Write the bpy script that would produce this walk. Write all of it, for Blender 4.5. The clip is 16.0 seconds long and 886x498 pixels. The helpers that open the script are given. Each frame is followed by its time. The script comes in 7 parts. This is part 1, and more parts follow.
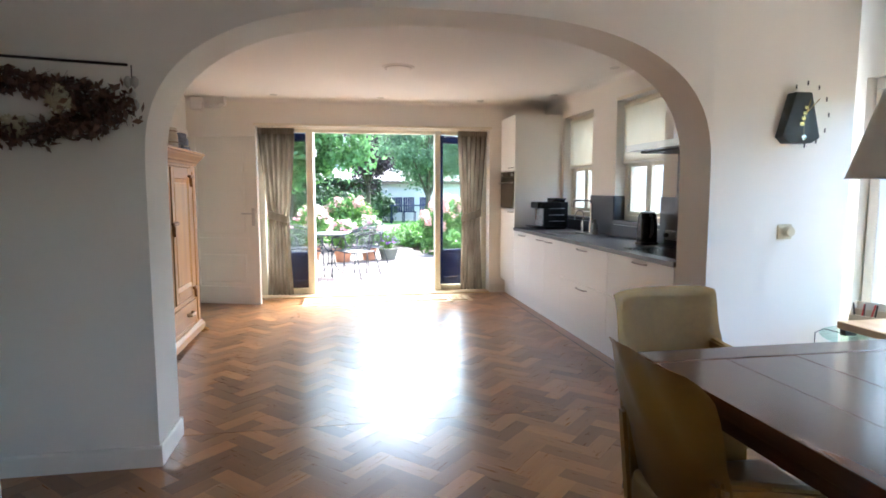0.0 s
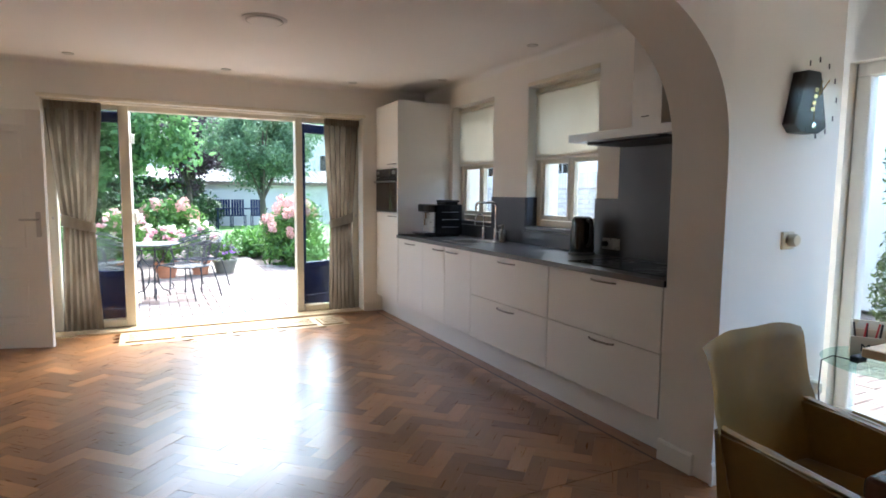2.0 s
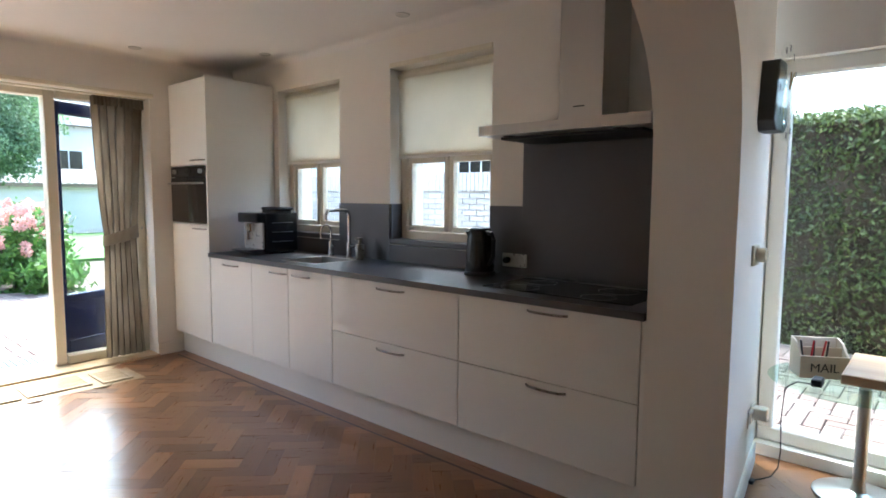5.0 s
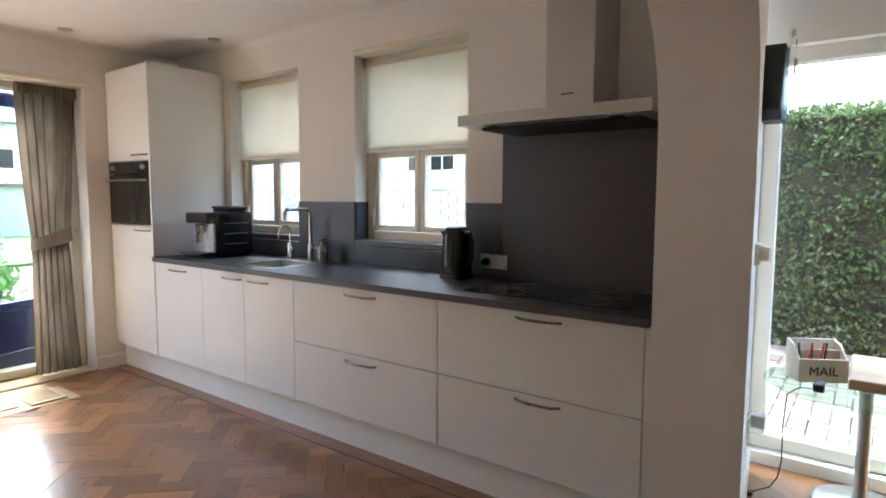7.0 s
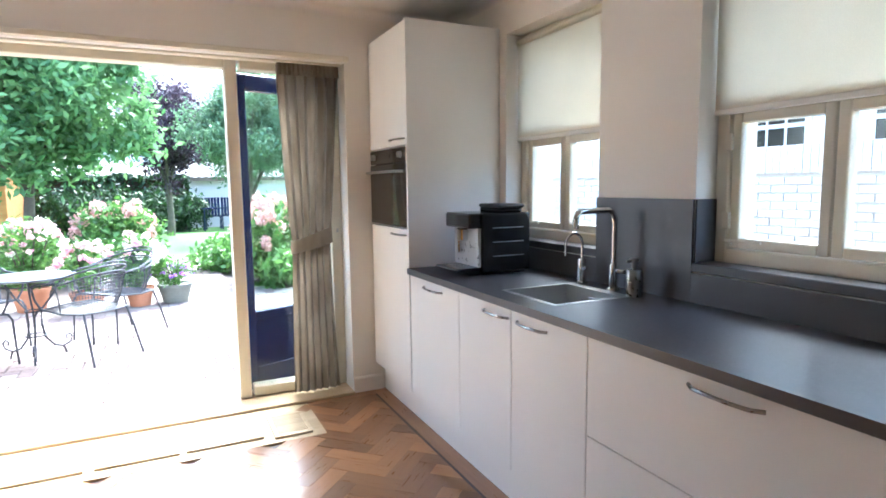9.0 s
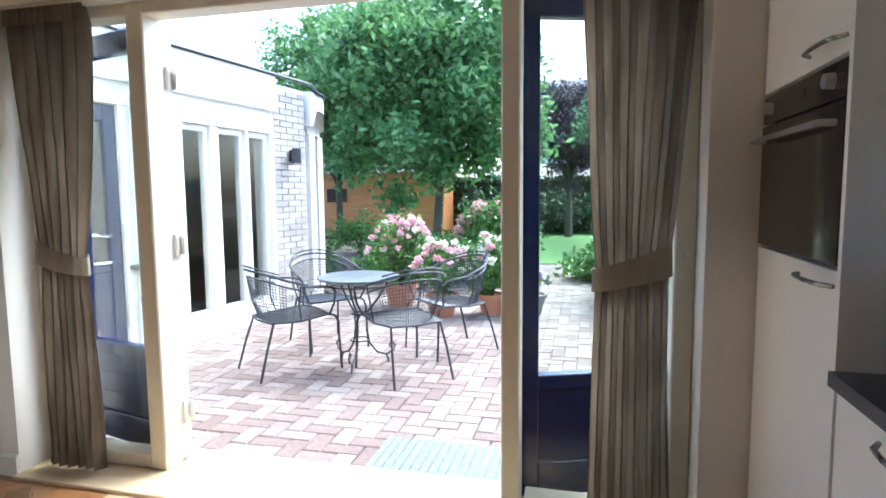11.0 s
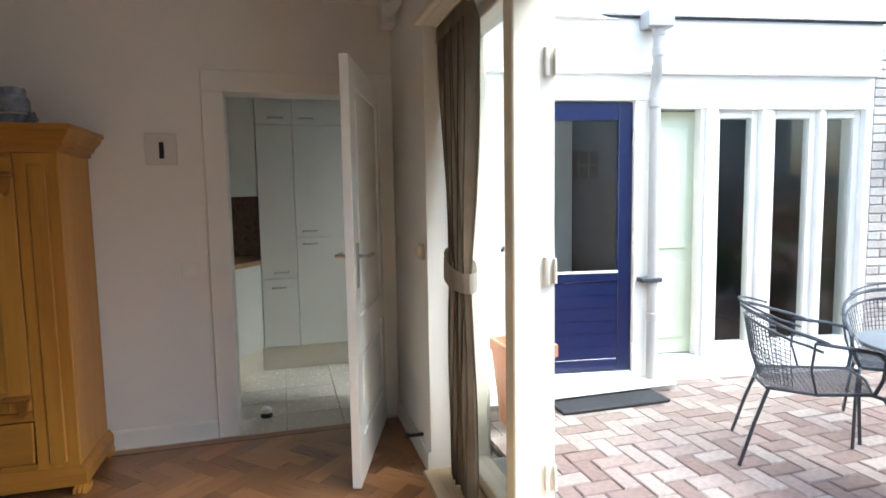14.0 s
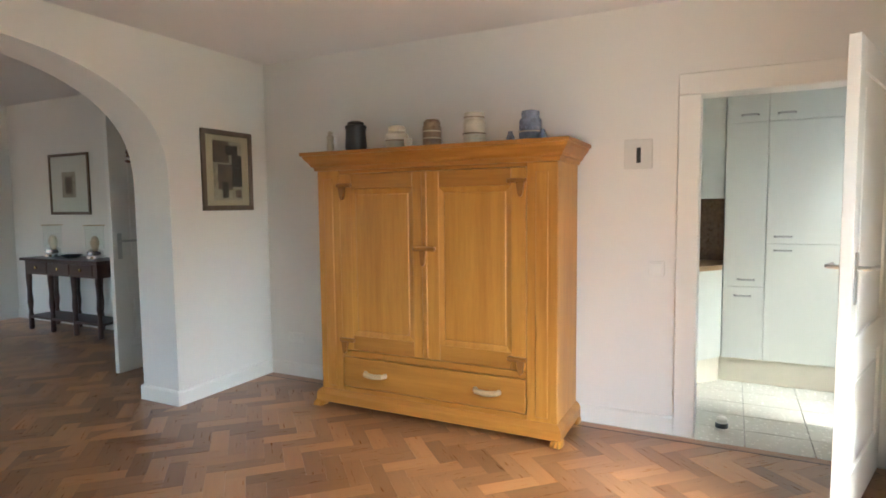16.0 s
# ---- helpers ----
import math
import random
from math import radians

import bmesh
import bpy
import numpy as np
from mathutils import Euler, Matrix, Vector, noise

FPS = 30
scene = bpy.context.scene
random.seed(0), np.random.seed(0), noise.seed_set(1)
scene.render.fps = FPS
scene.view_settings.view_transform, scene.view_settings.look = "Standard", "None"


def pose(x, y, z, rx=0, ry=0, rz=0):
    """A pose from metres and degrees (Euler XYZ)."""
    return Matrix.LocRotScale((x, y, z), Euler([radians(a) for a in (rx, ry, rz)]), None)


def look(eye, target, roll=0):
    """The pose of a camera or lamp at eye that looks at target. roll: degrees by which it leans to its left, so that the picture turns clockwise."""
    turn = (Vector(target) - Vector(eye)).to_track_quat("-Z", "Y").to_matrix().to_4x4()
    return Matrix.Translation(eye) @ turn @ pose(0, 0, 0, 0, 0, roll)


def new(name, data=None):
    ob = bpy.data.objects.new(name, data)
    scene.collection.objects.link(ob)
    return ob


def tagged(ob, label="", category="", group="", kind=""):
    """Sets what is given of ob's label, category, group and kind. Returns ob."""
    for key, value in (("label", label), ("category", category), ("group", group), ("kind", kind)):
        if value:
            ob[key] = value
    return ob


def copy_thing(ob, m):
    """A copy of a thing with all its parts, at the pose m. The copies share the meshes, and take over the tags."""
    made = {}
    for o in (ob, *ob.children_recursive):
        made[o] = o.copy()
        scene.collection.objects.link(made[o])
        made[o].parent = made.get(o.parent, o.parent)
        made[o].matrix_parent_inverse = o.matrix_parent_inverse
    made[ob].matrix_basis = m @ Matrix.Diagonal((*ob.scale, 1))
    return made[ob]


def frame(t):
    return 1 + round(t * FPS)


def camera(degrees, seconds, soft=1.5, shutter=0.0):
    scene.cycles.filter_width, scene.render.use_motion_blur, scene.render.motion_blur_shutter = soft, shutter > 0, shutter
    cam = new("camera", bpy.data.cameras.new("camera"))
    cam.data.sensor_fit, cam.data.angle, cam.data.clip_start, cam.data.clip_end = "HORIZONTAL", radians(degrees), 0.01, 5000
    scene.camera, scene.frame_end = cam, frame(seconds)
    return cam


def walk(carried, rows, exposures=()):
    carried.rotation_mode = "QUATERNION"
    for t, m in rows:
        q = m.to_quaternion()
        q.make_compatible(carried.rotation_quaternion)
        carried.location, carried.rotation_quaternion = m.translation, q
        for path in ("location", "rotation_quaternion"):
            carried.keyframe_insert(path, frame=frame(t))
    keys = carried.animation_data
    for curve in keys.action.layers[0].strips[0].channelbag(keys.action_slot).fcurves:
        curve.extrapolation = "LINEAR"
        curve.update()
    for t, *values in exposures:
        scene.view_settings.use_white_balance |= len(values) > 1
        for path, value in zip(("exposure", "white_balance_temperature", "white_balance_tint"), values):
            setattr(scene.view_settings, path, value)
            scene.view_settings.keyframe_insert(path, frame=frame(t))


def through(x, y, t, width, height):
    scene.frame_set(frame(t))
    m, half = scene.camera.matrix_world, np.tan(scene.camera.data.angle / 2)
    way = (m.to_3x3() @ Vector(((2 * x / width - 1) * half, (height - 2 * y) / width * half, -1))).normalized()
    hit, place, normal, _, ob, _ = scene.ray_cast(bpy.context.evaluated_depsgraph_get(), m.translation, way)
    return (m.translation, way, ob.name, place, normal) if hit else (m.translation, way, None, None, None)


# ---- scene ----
cam = camera(74.9, 16.0, soft=1.7)
PATH = [
    (0, (0.615, 0.49, 1.315), (0.957, 2.45, 1.111), -0.0),
    (0.5, (0.562, 0.815, 1.297), (1.010, 2.754, 1.097), 0.2),
    (1, (0.521, 1.155, 1.286), (1.104, 3.057, 1.089), 0.3),
    (1.5, (0.470, 1.455, 1.279), (1.187, 3.312, 1.088), 0.4),
    (2, (0.423, 1.728, 1.280), (1.323, 3.504, 1.090), 0.5),
    (2.5, (0.401, 1.97, 1.266), (1.406, 3.69, 1.078), 0.6),
    (3, (0.390, 2.208, 1.266), (1.514, 3.853, 1.087), 0.7),
    (3.5, (0.380, 2.432, 1.283), (1.656, 3.962, 1.102), 0.7),
    (4, (0.424, 2.624, 1.276), (1.798, 4.068, 1.103), 0.6),
    (4.5, (0.472, 2.765, 1.293), (1.909, 4.144, 1.113), 0.5),
    (5, (0.488, 2.851, 1.303), (1.99, 4.159, 1.125), 0.4),
    (7.5, (0.74, 3.286, 1.275), (2.342, 4.47, 1.097), 0.2),
    (8, (0.968, 3.573, 1.266), (2.466, 4.884, 1.073), -0.2),
    (8.5, (1.172, 3.882, 1.288), (2.432, 5.423, 1.086), -0.3),
    (9, (1.425, 4.156, 1.320), (2.288, 5.947, 1.100), -0.7),
    (9.5, (1.580, 4.433, 1.270), (2.090, 6.358, 1.078), -0.5),
    (12, (2.268, 6.516, 1.242), (1.235, 8.219, 1.059), -0.9),
    (12.5, (2.195, 6.812, 1.220), (0.917, 8.341, 1.055), -0.7),
    (13, (2.142, 6.992, 1.240), (0.578, 8.227, 1.072), -0.7),
    (13.5, (2.172, 7.044, 1.288), (0.357, 7.863, 1.104), -1.0),
    (14, (2.190, 7.012, 1.306), (0.271, 7.547, 1.124), -1.0),
    (14.5, (2.192, 7.003, 1.316), (0.204, 7.134, 1.141), -1.0),
    (15, (2.200, 6.998, 1.316), (0.226, 6.729, 1.142), -0.9),
    (15.5, (2.237, 6.96, 1.299), (0.341, 6.341, 1.144), -0.8),
    (16, (2.282, 6.91, 1.301), (0.5, 6.016, 1.15), -0.6),
]
EXPOSURES = [(0, 4.08, 5500, 2), (1.5, 3.66, 5500, 2), (2, 3.42, 5450, 2), (2.5, 3.05, 5400, 2), (4, 3.14, 5400, 2), (5, 3.55, 5500, 2), (7.5, 3.95, 5450, 2), (8, 3.85, 5400, 2), (8.5, 4.22, 5220, 2), (9.5, 3.82, 5220, 2), (12, 2.25, 5150, 0), (13, 2.0, 5150, 0), (14, 2.6, 5500, 1), (14.5, 2.85, 5500, 1), (15, 3.35, 5550, 0), (15.5, 3.95, 5700, 0), (16, 4.25, 5450, -2)]
walk(cam, [(t, look(eye, target, roll)) for t, eye, target, roll in PATH], EXPOSURES)

# ---- sky and sun: a bright overcast day ----
world = bpy.data.worlds.new("overcast_sky")
scene.world = world
world.use_nodes = True
wn = world.node_tree.nodes
sky = wn.new("ShaderNodeTexSky")
sky.sky_type = "NISHITA"
sky.sun_disc = False
sky.sun_elevation, sky.sun_rotation = radians(56), radians(28)
sky.air_density, sky.dust_density, sky.ozone_density = 1.0, 5.0, 0.6
world.node_tree.links.new(sky.outputs["Color"], wn["Background"].inputs["Color"])
wn["Background"].inputs["Strength"].default_value = 0.15
sun = new("sun", bpy.data.lights.new("sun", "SUN"))
sun.data.energy, sun.data.angle, sun.data.color = 0.5, radians(30), (1.0, 0.98, 0.95)
sun.matrix_basis = look((0, 0, 30), (-0.3, -0.58, 29))

# ---- building helpers ----
WORLD = {}
RNG = random.Random(7)


def box(bm, x0, x1, y0, y1, z0, z1, bevel=0.0, seg=1):
    """A box between the two corners, with chamfered edges if bevel is given."""
    m = Matrix.LocRotScale(((x0 + x1) / 2, (y0 + y1) / 2, (z0 + z1) / 2), None, (abs(x1 - x0), abs(y1 - y0), abs(z1 - z0)))
    made = bmesh.ops.create_cube(bm, size=1, matrix=m)["verts"]
    if bevel:
        edges = list({e for v in made for e in v.link_edges})
        bmesh.ops.bevel(bm, geom=edges, offset=bevel, segments=seg, profile=0.6, affect="EDGES", clamp_overlap=True)
    return bm


def tube(bm, pts, r, n=8, closed=False):
    """A round bar along the points; r a number or one radius a point."""
    pts = [Vector(p) for p in pts]
    count, rings = len(pts), []
    up = Vector((0.13, 0.21, 1)).normalized()
    for i, p in enumerate(pts):
        a = pts[i - 1] if i or closed else p
        b = pts[(i + 1) % count] if i < count - 1 or closed else p
        d = (b - a).normalized()
        s = d.cross(up)
        if s.length < 0.05:
            s = d.cross(Vector((1, 0.3, 0)))
        s.normalize()
        u = s.cross(d)
        rr = r if isinstance(r, (int, float)) else r[i]
        rings.append([bm.verts.new(p + rr * (math.cos(k * math.tau / n) * s + math.sin(k * math.tau / n) * u)) for k in range(n)])
    for i in range(count if closed else count - 1):
        a, b = rings[i], rings[(i + 1) % count]
        for k in range(n):
            bm.faces.new((a[k], a[(k + 1) % n], b[(k + 1) % n], b[k]))
    if not closed:
        bm.faces.new(rings[0][::-1])
        bm.faces.new(rings[-1])
    return bm


def lathe(bm, profile, x=0, y=0, z=0, n=24, sx=1, sy=1):
    """Turns (radius, height) pairs about an upright axis at x, y."""
    rings = [[bm.verts.new((x + sx * r * math.cos(k * math.tau / n), y + sy * r * math.sin(k * math.tau / n), z + h)) for k in range(n)] for r, h in profile]
    for a, b in zip(rings, rings[1:]):
        for k in range(n):
            bm.faces.new((a[k], a[(k + 1) % n], b[(k + 1) % n], b[k]))
    if profile[0][0] > 1e-4:
        bm.faces.new(rings[0][::-1])
    if profile[-1][0] > 1e-4:
        bm.faces.new(rings[-1])
    return bm


def prism(bm, outline, axis, a, b):
    """Extrudes a closed outline of pairs along an axis from a to b."""
    def place(p, q):
        u, v = p
        return {"x": (q, u, v), "y": (u, q, v), "z": (u, v, q)}[axis]
    lo = [bm.verts.new(place(p, a)) for p in outline]
    hi = [bm.verts.new(place(p, b)) for p in outline]
    n = len(outline)
    for k in range(n):
        bm.faces.new((lo[k], lo[(k + 1) % n], hi[(k + 1) % n], hi[k]))
    bm.faces.new(lo[::-1])
    bm.faces.new(hi)
    return bm


def B(*args, **kw):
    return box(bmesh.new(), *args, **kw)


def finish(bm, smooth=False):
    bmesh.ops.recalc_face_normals(bm, faces=bm.faces)
    if smooth:
        for f in bm.faces:
            f.smooth = True
        for e in bm.edges:
            if len(e.link_faces) == 2 and e.calc_face_angle(0) > 0.7:
                e.smooth = False


def mesh_of(name, bm, material, smooth=False):
    finish(bm, smooth)
    me = bpy.data.meshes.new(name)
    bm.to_mesh(me)
    bm.free()
    me.materials.append(material)
    return me


def solid(name, bm, material, label="", category="", group="", kind="", smooth=False):
    """One mesh as a top-level thing, its origin at its base."""
    xs = [v.co for v in bm.verts]
    lo = Vector([min(c[i] for c in xs) for i in range(3)])
    hi = Vector([max(c[i] for c in xs) for i in range(3)])
    base = Vector(((lo.x + hi.x) / 2, (lo.y + hi.y) / 2, lo.z))
    bm.transform(Matrix.Translation(-base))
    ob = new(name, mesh_of(name, bm, material, smooth))
    ob.matrix_basis = Matrix.Translation(base)
    WORLD[ob.name] = Matrix.Translation(base)
    return tagged(ob, label, category, group, kind)


def thing(name, at, label, category, group="", kind=""):
    """An empty at the base of a thing; its parts are given in world metres."""
    ob = new(name)
    ob.empty_display_size = 0.1
    ob.matrix_basis = at if isinstance(at, Matrix) else Matrix.Translation(at)
    WORLD[ob.name] = ob.matrix_basis.copy()
    return tagged(ob, label, category, group, kind)


def part(name, bm, material, parent, label="", smooth=False):
    bm.transform(WORLD[parent.name].inverted())
    ob = new(name, mesh_of(name, bm, material, smooth))
    ob.parent = parent
    WORLD[ob.name] = WORLD[parent.name]
    return tagged(ob, label)


def setting(name, bm, material, label="", smooth=False):
    ob = new(name, mesh_of(name, bm, material, smooth))
    WORLD[ob.name] = Matrix()
    return tagged(ob, label or name.replace("_", " "), kind="structure")


def quads(name, corners, material, uvs=None):
    """Many loose four-sided faces in one mesh: corners as an array (n, 4, 3)."""
    corners = np.asarray(corners, dtype=float)
    n = len(corners)
    me = bpy.data.meshes.new(name)
    me.from_pydata(corners.reshape(-1, 3).tolist(), [], np.arange(4 * n).reshape(n, 4).tolist())
    me.materials.append(material)
    return me


# ---- materials ----
def nodes_of(name):
    m = bpy.data.materials.new(name)
    m.use_nodes = True
    return m, m.node_tree.nodes, m.node_tree.links, m.node_tree.nodes["Principled BSDF"]


def mixed(N, L, fac, a, b, kind="MIX"):
    mx = N.new("ShaderNodeMix")
    mx.data_type, mx.blend_type = "RGBA", kind
    for socket, value in ((mx.inputs[0], fac), (mx.inputs[6], a), (mx.inputs[7], b)):
        if isinstance(value, (int, float)):
            socket.default_value = value
        elif isinstance(value, tuple):
            socket.default_value = (*value[:3], 1)
        else:
            L.new(value, socket)
    return mx.outputs[2]


def noise_of(N, L, co, scale, detail=4, rough=0.55):
    t = N.new("ShaderNodeTexNoise")
    t.inputs["Scale"].default_value, t.inputs["Detail"].default_value, t.inputs["Roughness"].default_value = scale, detail, rough
    L.new(co, t.inputs["Vector"])
    return t.outputs["Fac"]


def ramp_of(N, L, fac, stops):
    r = N.new("ShaderNodeValToRGB")
    e = r.color_ramp.elements
    while len(e) < len(stops):
        e.new(0.5)
    for el, (p, c) in zip(e, stops):
        el.position, el.color = p, (*c, 1) if not isinstance(c, (int, float)) else (c, c, c, 1)
    L.new(fac, r.inputs["Fac"])
    return r.outputs["Color"]


def bumped(N, L, height, strength, distance, bsdf):
    b = N.new("ShaderNodeBump")
    b.inputs["Strength"].default_value, b.inputs["Distance"].default_value = strength, distance
    L.new(height, b.inputs["Height"])
    L.new(b.outputs["Normal"], bsdf.inputs["Normal"])


def shade(c, k):
    return tuple(min(1.0, x * k) for x in c)


def plain(name, col, rough=0.5, metal=0.0, var=0.08, scale=3.0, bump=0.0, bscale=120.0, spec=0.5, rvar=0.1, coat=0.0, fine=40.0):
    """Paint, plaster, metal, plastic: broad and fine changes of tone, gloss and relief."""
    m, N, L, P = nodes_of(name)
    co = N.new("ShaderNodeTexCoord").outputs["Object"]
    broad, small = noise_of(N, L, co, scale), noise_of(N, L, co, fine, 3)
    c1 = ramp_of(N, L, broad, [(0.3, shade(col, 1 - var)), (0.7, shade(col, 1 + var))])
    c2 = mixed(N, L, 0.35 * min(1, var * 6), c1, ramp_of(N, L, small, [(0.35, shade(col, 1 - 1.5 * var)), (0.65, shade(col, 1 + var))]))
    L.new(c2, P.inputs["Base Color"])
    rr = N.new("ShaderNodeMapRange")
    rr.inputs["To Min"].default_value, rr.inputs["To Max"].default_value = max(0.02, rough - rvar), min(1, rough + rvar)
    L.new(small, rr.inputs["Value"])
    L.new(rr.outputs["Result"], P.inputs["Roughness"])
    P.inputs["Metallic"].default_value = metal
    P.inputs["Specular IOR Level"].default_value = spec
    P.inputs["Coat Weight"].default_value = coat
    if bump:
        bumped(N, L, noise_of(N, L, co, bscale, 5), bump, 0.004, P)
    return m


def wooden(name, dark, light, axis=2, scale=1.0, rough=0.45, bump=0.15, random_by="", gloss=0.5, coat=0.0, uv=False, rvary=0.09):
    """Wood with grain along an axis of the object, or along the UV's u."""
    m, N, L, P = nodes_of(name)
    tc = N.new("ShaderNodeTexCoord")
    co = tc.outputs["UV" if uv else "Object"]
    mp = N.new("ShaderNodeMapping")
    s = [14.0 * scale] * 3
    s[0 if uv else axis] = 1.1 * scale
    mp.inputs["Scale"].default_value = s
    L.new(co, mp.inputs["Vector"])
    vec = mp.outputs["Vector"]
    pick = None
    if random_by:
        if random_by == "object":
            pick = N.new("ShaderNodeObjectInfo").outputs["Random"]
        else:
            pick = N.new("ShaderNodeNewGeometry").outputs["Random Per Island"]
        ad = N.new("ShaderNodeVectorMath")
        ad.operation = "MULTIPLY_ADD"
        L.new(pick, ad.inputs[0])
        ad.inputs[1].default_value = (37, 53, 71)
        L.new(vec, ad.inputs[2])
        vec = ad.outputs[0]
    ring = noise_of(N, L, vec, 1.0, 6, 0.6)
    fine = noise_of(N, L, vec, 6.0, 4, 0.6)
    col = ramp_of(N, L, ring, [(0.28, dark), (0.5, tuple((a + b) / 2 for a, b in zip(dark, light))), (0.72, light)])
    col = mixed(N, L, 0.12, col, ramp_of(N, L, fine, [(0.35, shade(dark, 0.7)), (0.6, light)]))
    if pick is not None:
        tone = ramp_of(N, L, pick, [(0.0, (0.62, 0.56, 0.50)), (0.3, (0.84, 0.80, 0.76)), (0.6, (1.05, 1.05, 1.03)), (0.82, (1.28, 1.26, 1.18)), (1.0, (1.6, 1.62, 1.5))])
        col = mixed(N, L, 1.0, col, tone, "MULTIPLY")
    L.new(col, P.inputs["Base Color"])
    rr = N.new("ShaderNodeMapRange")
    rr.inputs["To Min"].default_value, rr.inputs["To Max"].default_value = rough - rvary, rough + rvary
    L.new(fine, rr.inputs["Value"])
    L.new(rr.outputs["Result"], P.inputs["Roughness"])
    P.inputs["Specular IOR Level"].default_value = gloss
    P.inputs["Coat Weight"].default_value = coat
    P.inputs["Coat Roughness"].default_value = 0.2
    bumped(N, L, fine, bump, 0.002, P)
    return m


def glazing(name, tint=(0.97, 0.99, 0.98), gloss=0.55, base=0.03):
    m, N, L, P = nodes_of(name)
    N.remove(P)
    out = N["Material Output"]
    t, g, lw, mx = N.new("ShaderNodeBsdfTransparent"), N.new("ShaderNodeBsdfGlossy"), N.new("ShaderNodeLayerWeight"), N.new("ShaderNodeMixShader")
    lw.inputs["Blend"].default_value = 0.5
    pw, ml = N.new("ShaderNodeMath"), N.new("ShaderNodeMath")
    pw.operation, ml.operation = "POWER", "MULTIPLY_ADD"
    pw.inputs[1].default_value = 4.0
    ml.inputs[1].default_value, ml.inputs[2].default_value = gloss, base
    L.new(lw.outputs["Facing"], pw.inputs[0])
    L.new(pw.outputs[0], ml.inputs[0])
    t.inputs["Color"].default_value = (*tint, 1)
    g.inputs["Roughness"].default_value = 0.01
    L.new(ml.outputs[0], mx.inputs[0])
    L.new(t.outputs[0], mx.inputs[1])
    L.new(g.outputs[0], mx.inputs[2])
    L.new(mx.outputs[0], out.inputs["Surface"])
    return m


def leafy(name, dark, light, through=0.35, pick="island"):
    """Leaves and petals: each its own tone, some light passing through."""
    m, N, L, P = nodes_of(name)
    out = N["Material Output"]
    r = N.new("ShaderNodeNewGeometry").outputs["Random Per Island"]
    col = ramp_of(N, L, r, [(0.0, dark), (0.6, tuple((a + b) / 2 for a, b in zip(dark, light))), (1.0, light)])
    L.new(col, P.inputs["Base Color"])
    P.inputs["Roughness"].default_value = 0.5
    t, mx = N.new("ShaderNodeBsdfTranslucent"), N.new("ShaderNodeMixShader")
    L.new(col, t.inputs["Color"])
    mx.inputs[0].default_value = through
    L.new(P.outputs[0], mx.inputs[1])
    L.new(t.outputs[0], mx.inputs[2])
    L.new(mx.outputs[0], out.inputs["Surface"])
    return m


def cloth(name, dark, light, scale=9.0, through=0.0, stretch=(1, 1, 0.25), rough=0.9):
    m, N, L, P = nodes_of(name)
    co = N.new("ShaderNodeTexCoord").outputs["Object"]
    mp = N.new("ShaderNodeMapping")
    mp.inputs["Scale"].default_value = stretch
    L.new(co, mp.inputs["Vector"])
    patt = noise_of(N, L, mp.outputs[0], scale, 3, 0.5)
    weave = noise_of(N, L, co, 320, 2)
    col = ramp_of(N, L, patt, [(0.35, dark), (0.62, light)])
    col = mixed(N, L, 0.2, col, ramp_of(N, L, weave, [(0.3, shade(dark, 0.7)), (0.7, light)]))
    L.new(col, P.inputs["Base Color"])
    P.inputs["Roughness"].default_value = rough
    P.inputs["Sheen Weight"].default_value = 0.2
    bumped(N, L, weave, 0.25, 0.002, P)
    if through:
        t, mx = N.new("ShaderNodeBsdfTranslucent"), N.new("ShaderNodeMixShader")
        L.new(col, t.inputs["Color"])
        mx.inputs[0].default_value = through
        L.new(P.outputs[0], mx.inputs[1])
        L.new(t.outputs[0], mx.inputs[2])
        L.new(mx.outputs[0], N["Material Output"].inputs["Surface"])
    return m


def paved(name, stops, pick="object", rough=0.85, bump=0.5):
    """Fired brick: each piece its own colour, mottled and pitted."""
    m, N, L, P = nodes_of(name)
    co = N.new("ShaderNodeTexCoord").outputs["Object"]
    r = N.new("ShaderNodeObjectInfo").outputs["Random"] if pick == "object" else N.new("ShaderNodeNewGeometry").outputs["Random Per Island"]
    base = ramp_of(N, L, r, stops)
    spots = noise_of(N, L, co, 35, 5)
    col = mixed(N, L, 0.5, base, ramp_of(N, L, spots, [(0.3, (0.5, 0.5, 0.5)), (0.7, (1.15, 1.15, 1.15))]), "MULTIPLY")
    L.new(col, P.inputs["Base Color"])
    P.inputs["Roughness"].default_value = rough
    bumped(N, L, noise_of(N, L, co, 90, 5), bump, 0.003, P)
    return m


WALL = plain("wall_plaster", (0.81, 0.785, 0.73), 0.85, var=0.02, scale=1.2, bump=0.12, bscale=220, spec=0.2)
CEIL = plain("ceiling_paint", (0.80, 0.775, 0.75), 0.9, var=0.02, scale=0.8, bump=0.06, bscale=180, spec=0.2)
TRIM = plain("white_trim_paint", (0.82, 0.80, 0.74), 0.35, var=0.03, scale=4, bump=0.04)
CREAM = plain("cream_window_paint", (0.74, 0.69, 0.56), 0.35, var=0.04, scale=5, bump=0.05)
DOORW = plain("white_door_paint", (0.83, 0.81, 0.75), 0.4, var=0.02, scale=3, bump=0.03)
LACQ = plain("matt_white_cabinet_front", (0.81, 0.80, 0.76), 0.38, var=0.012, scale=2, bump=0.02, bscale=300)
LACQB = plain("white_melamine", (0.78, 0.77, 0.72), 0.4, var=0.02)
TOP = plain("anthracite_worktop", (0.060, 0.060, 0.068), 0.36, var=0.12, scale=6, bump=0.06, bscale=400, fine=180)
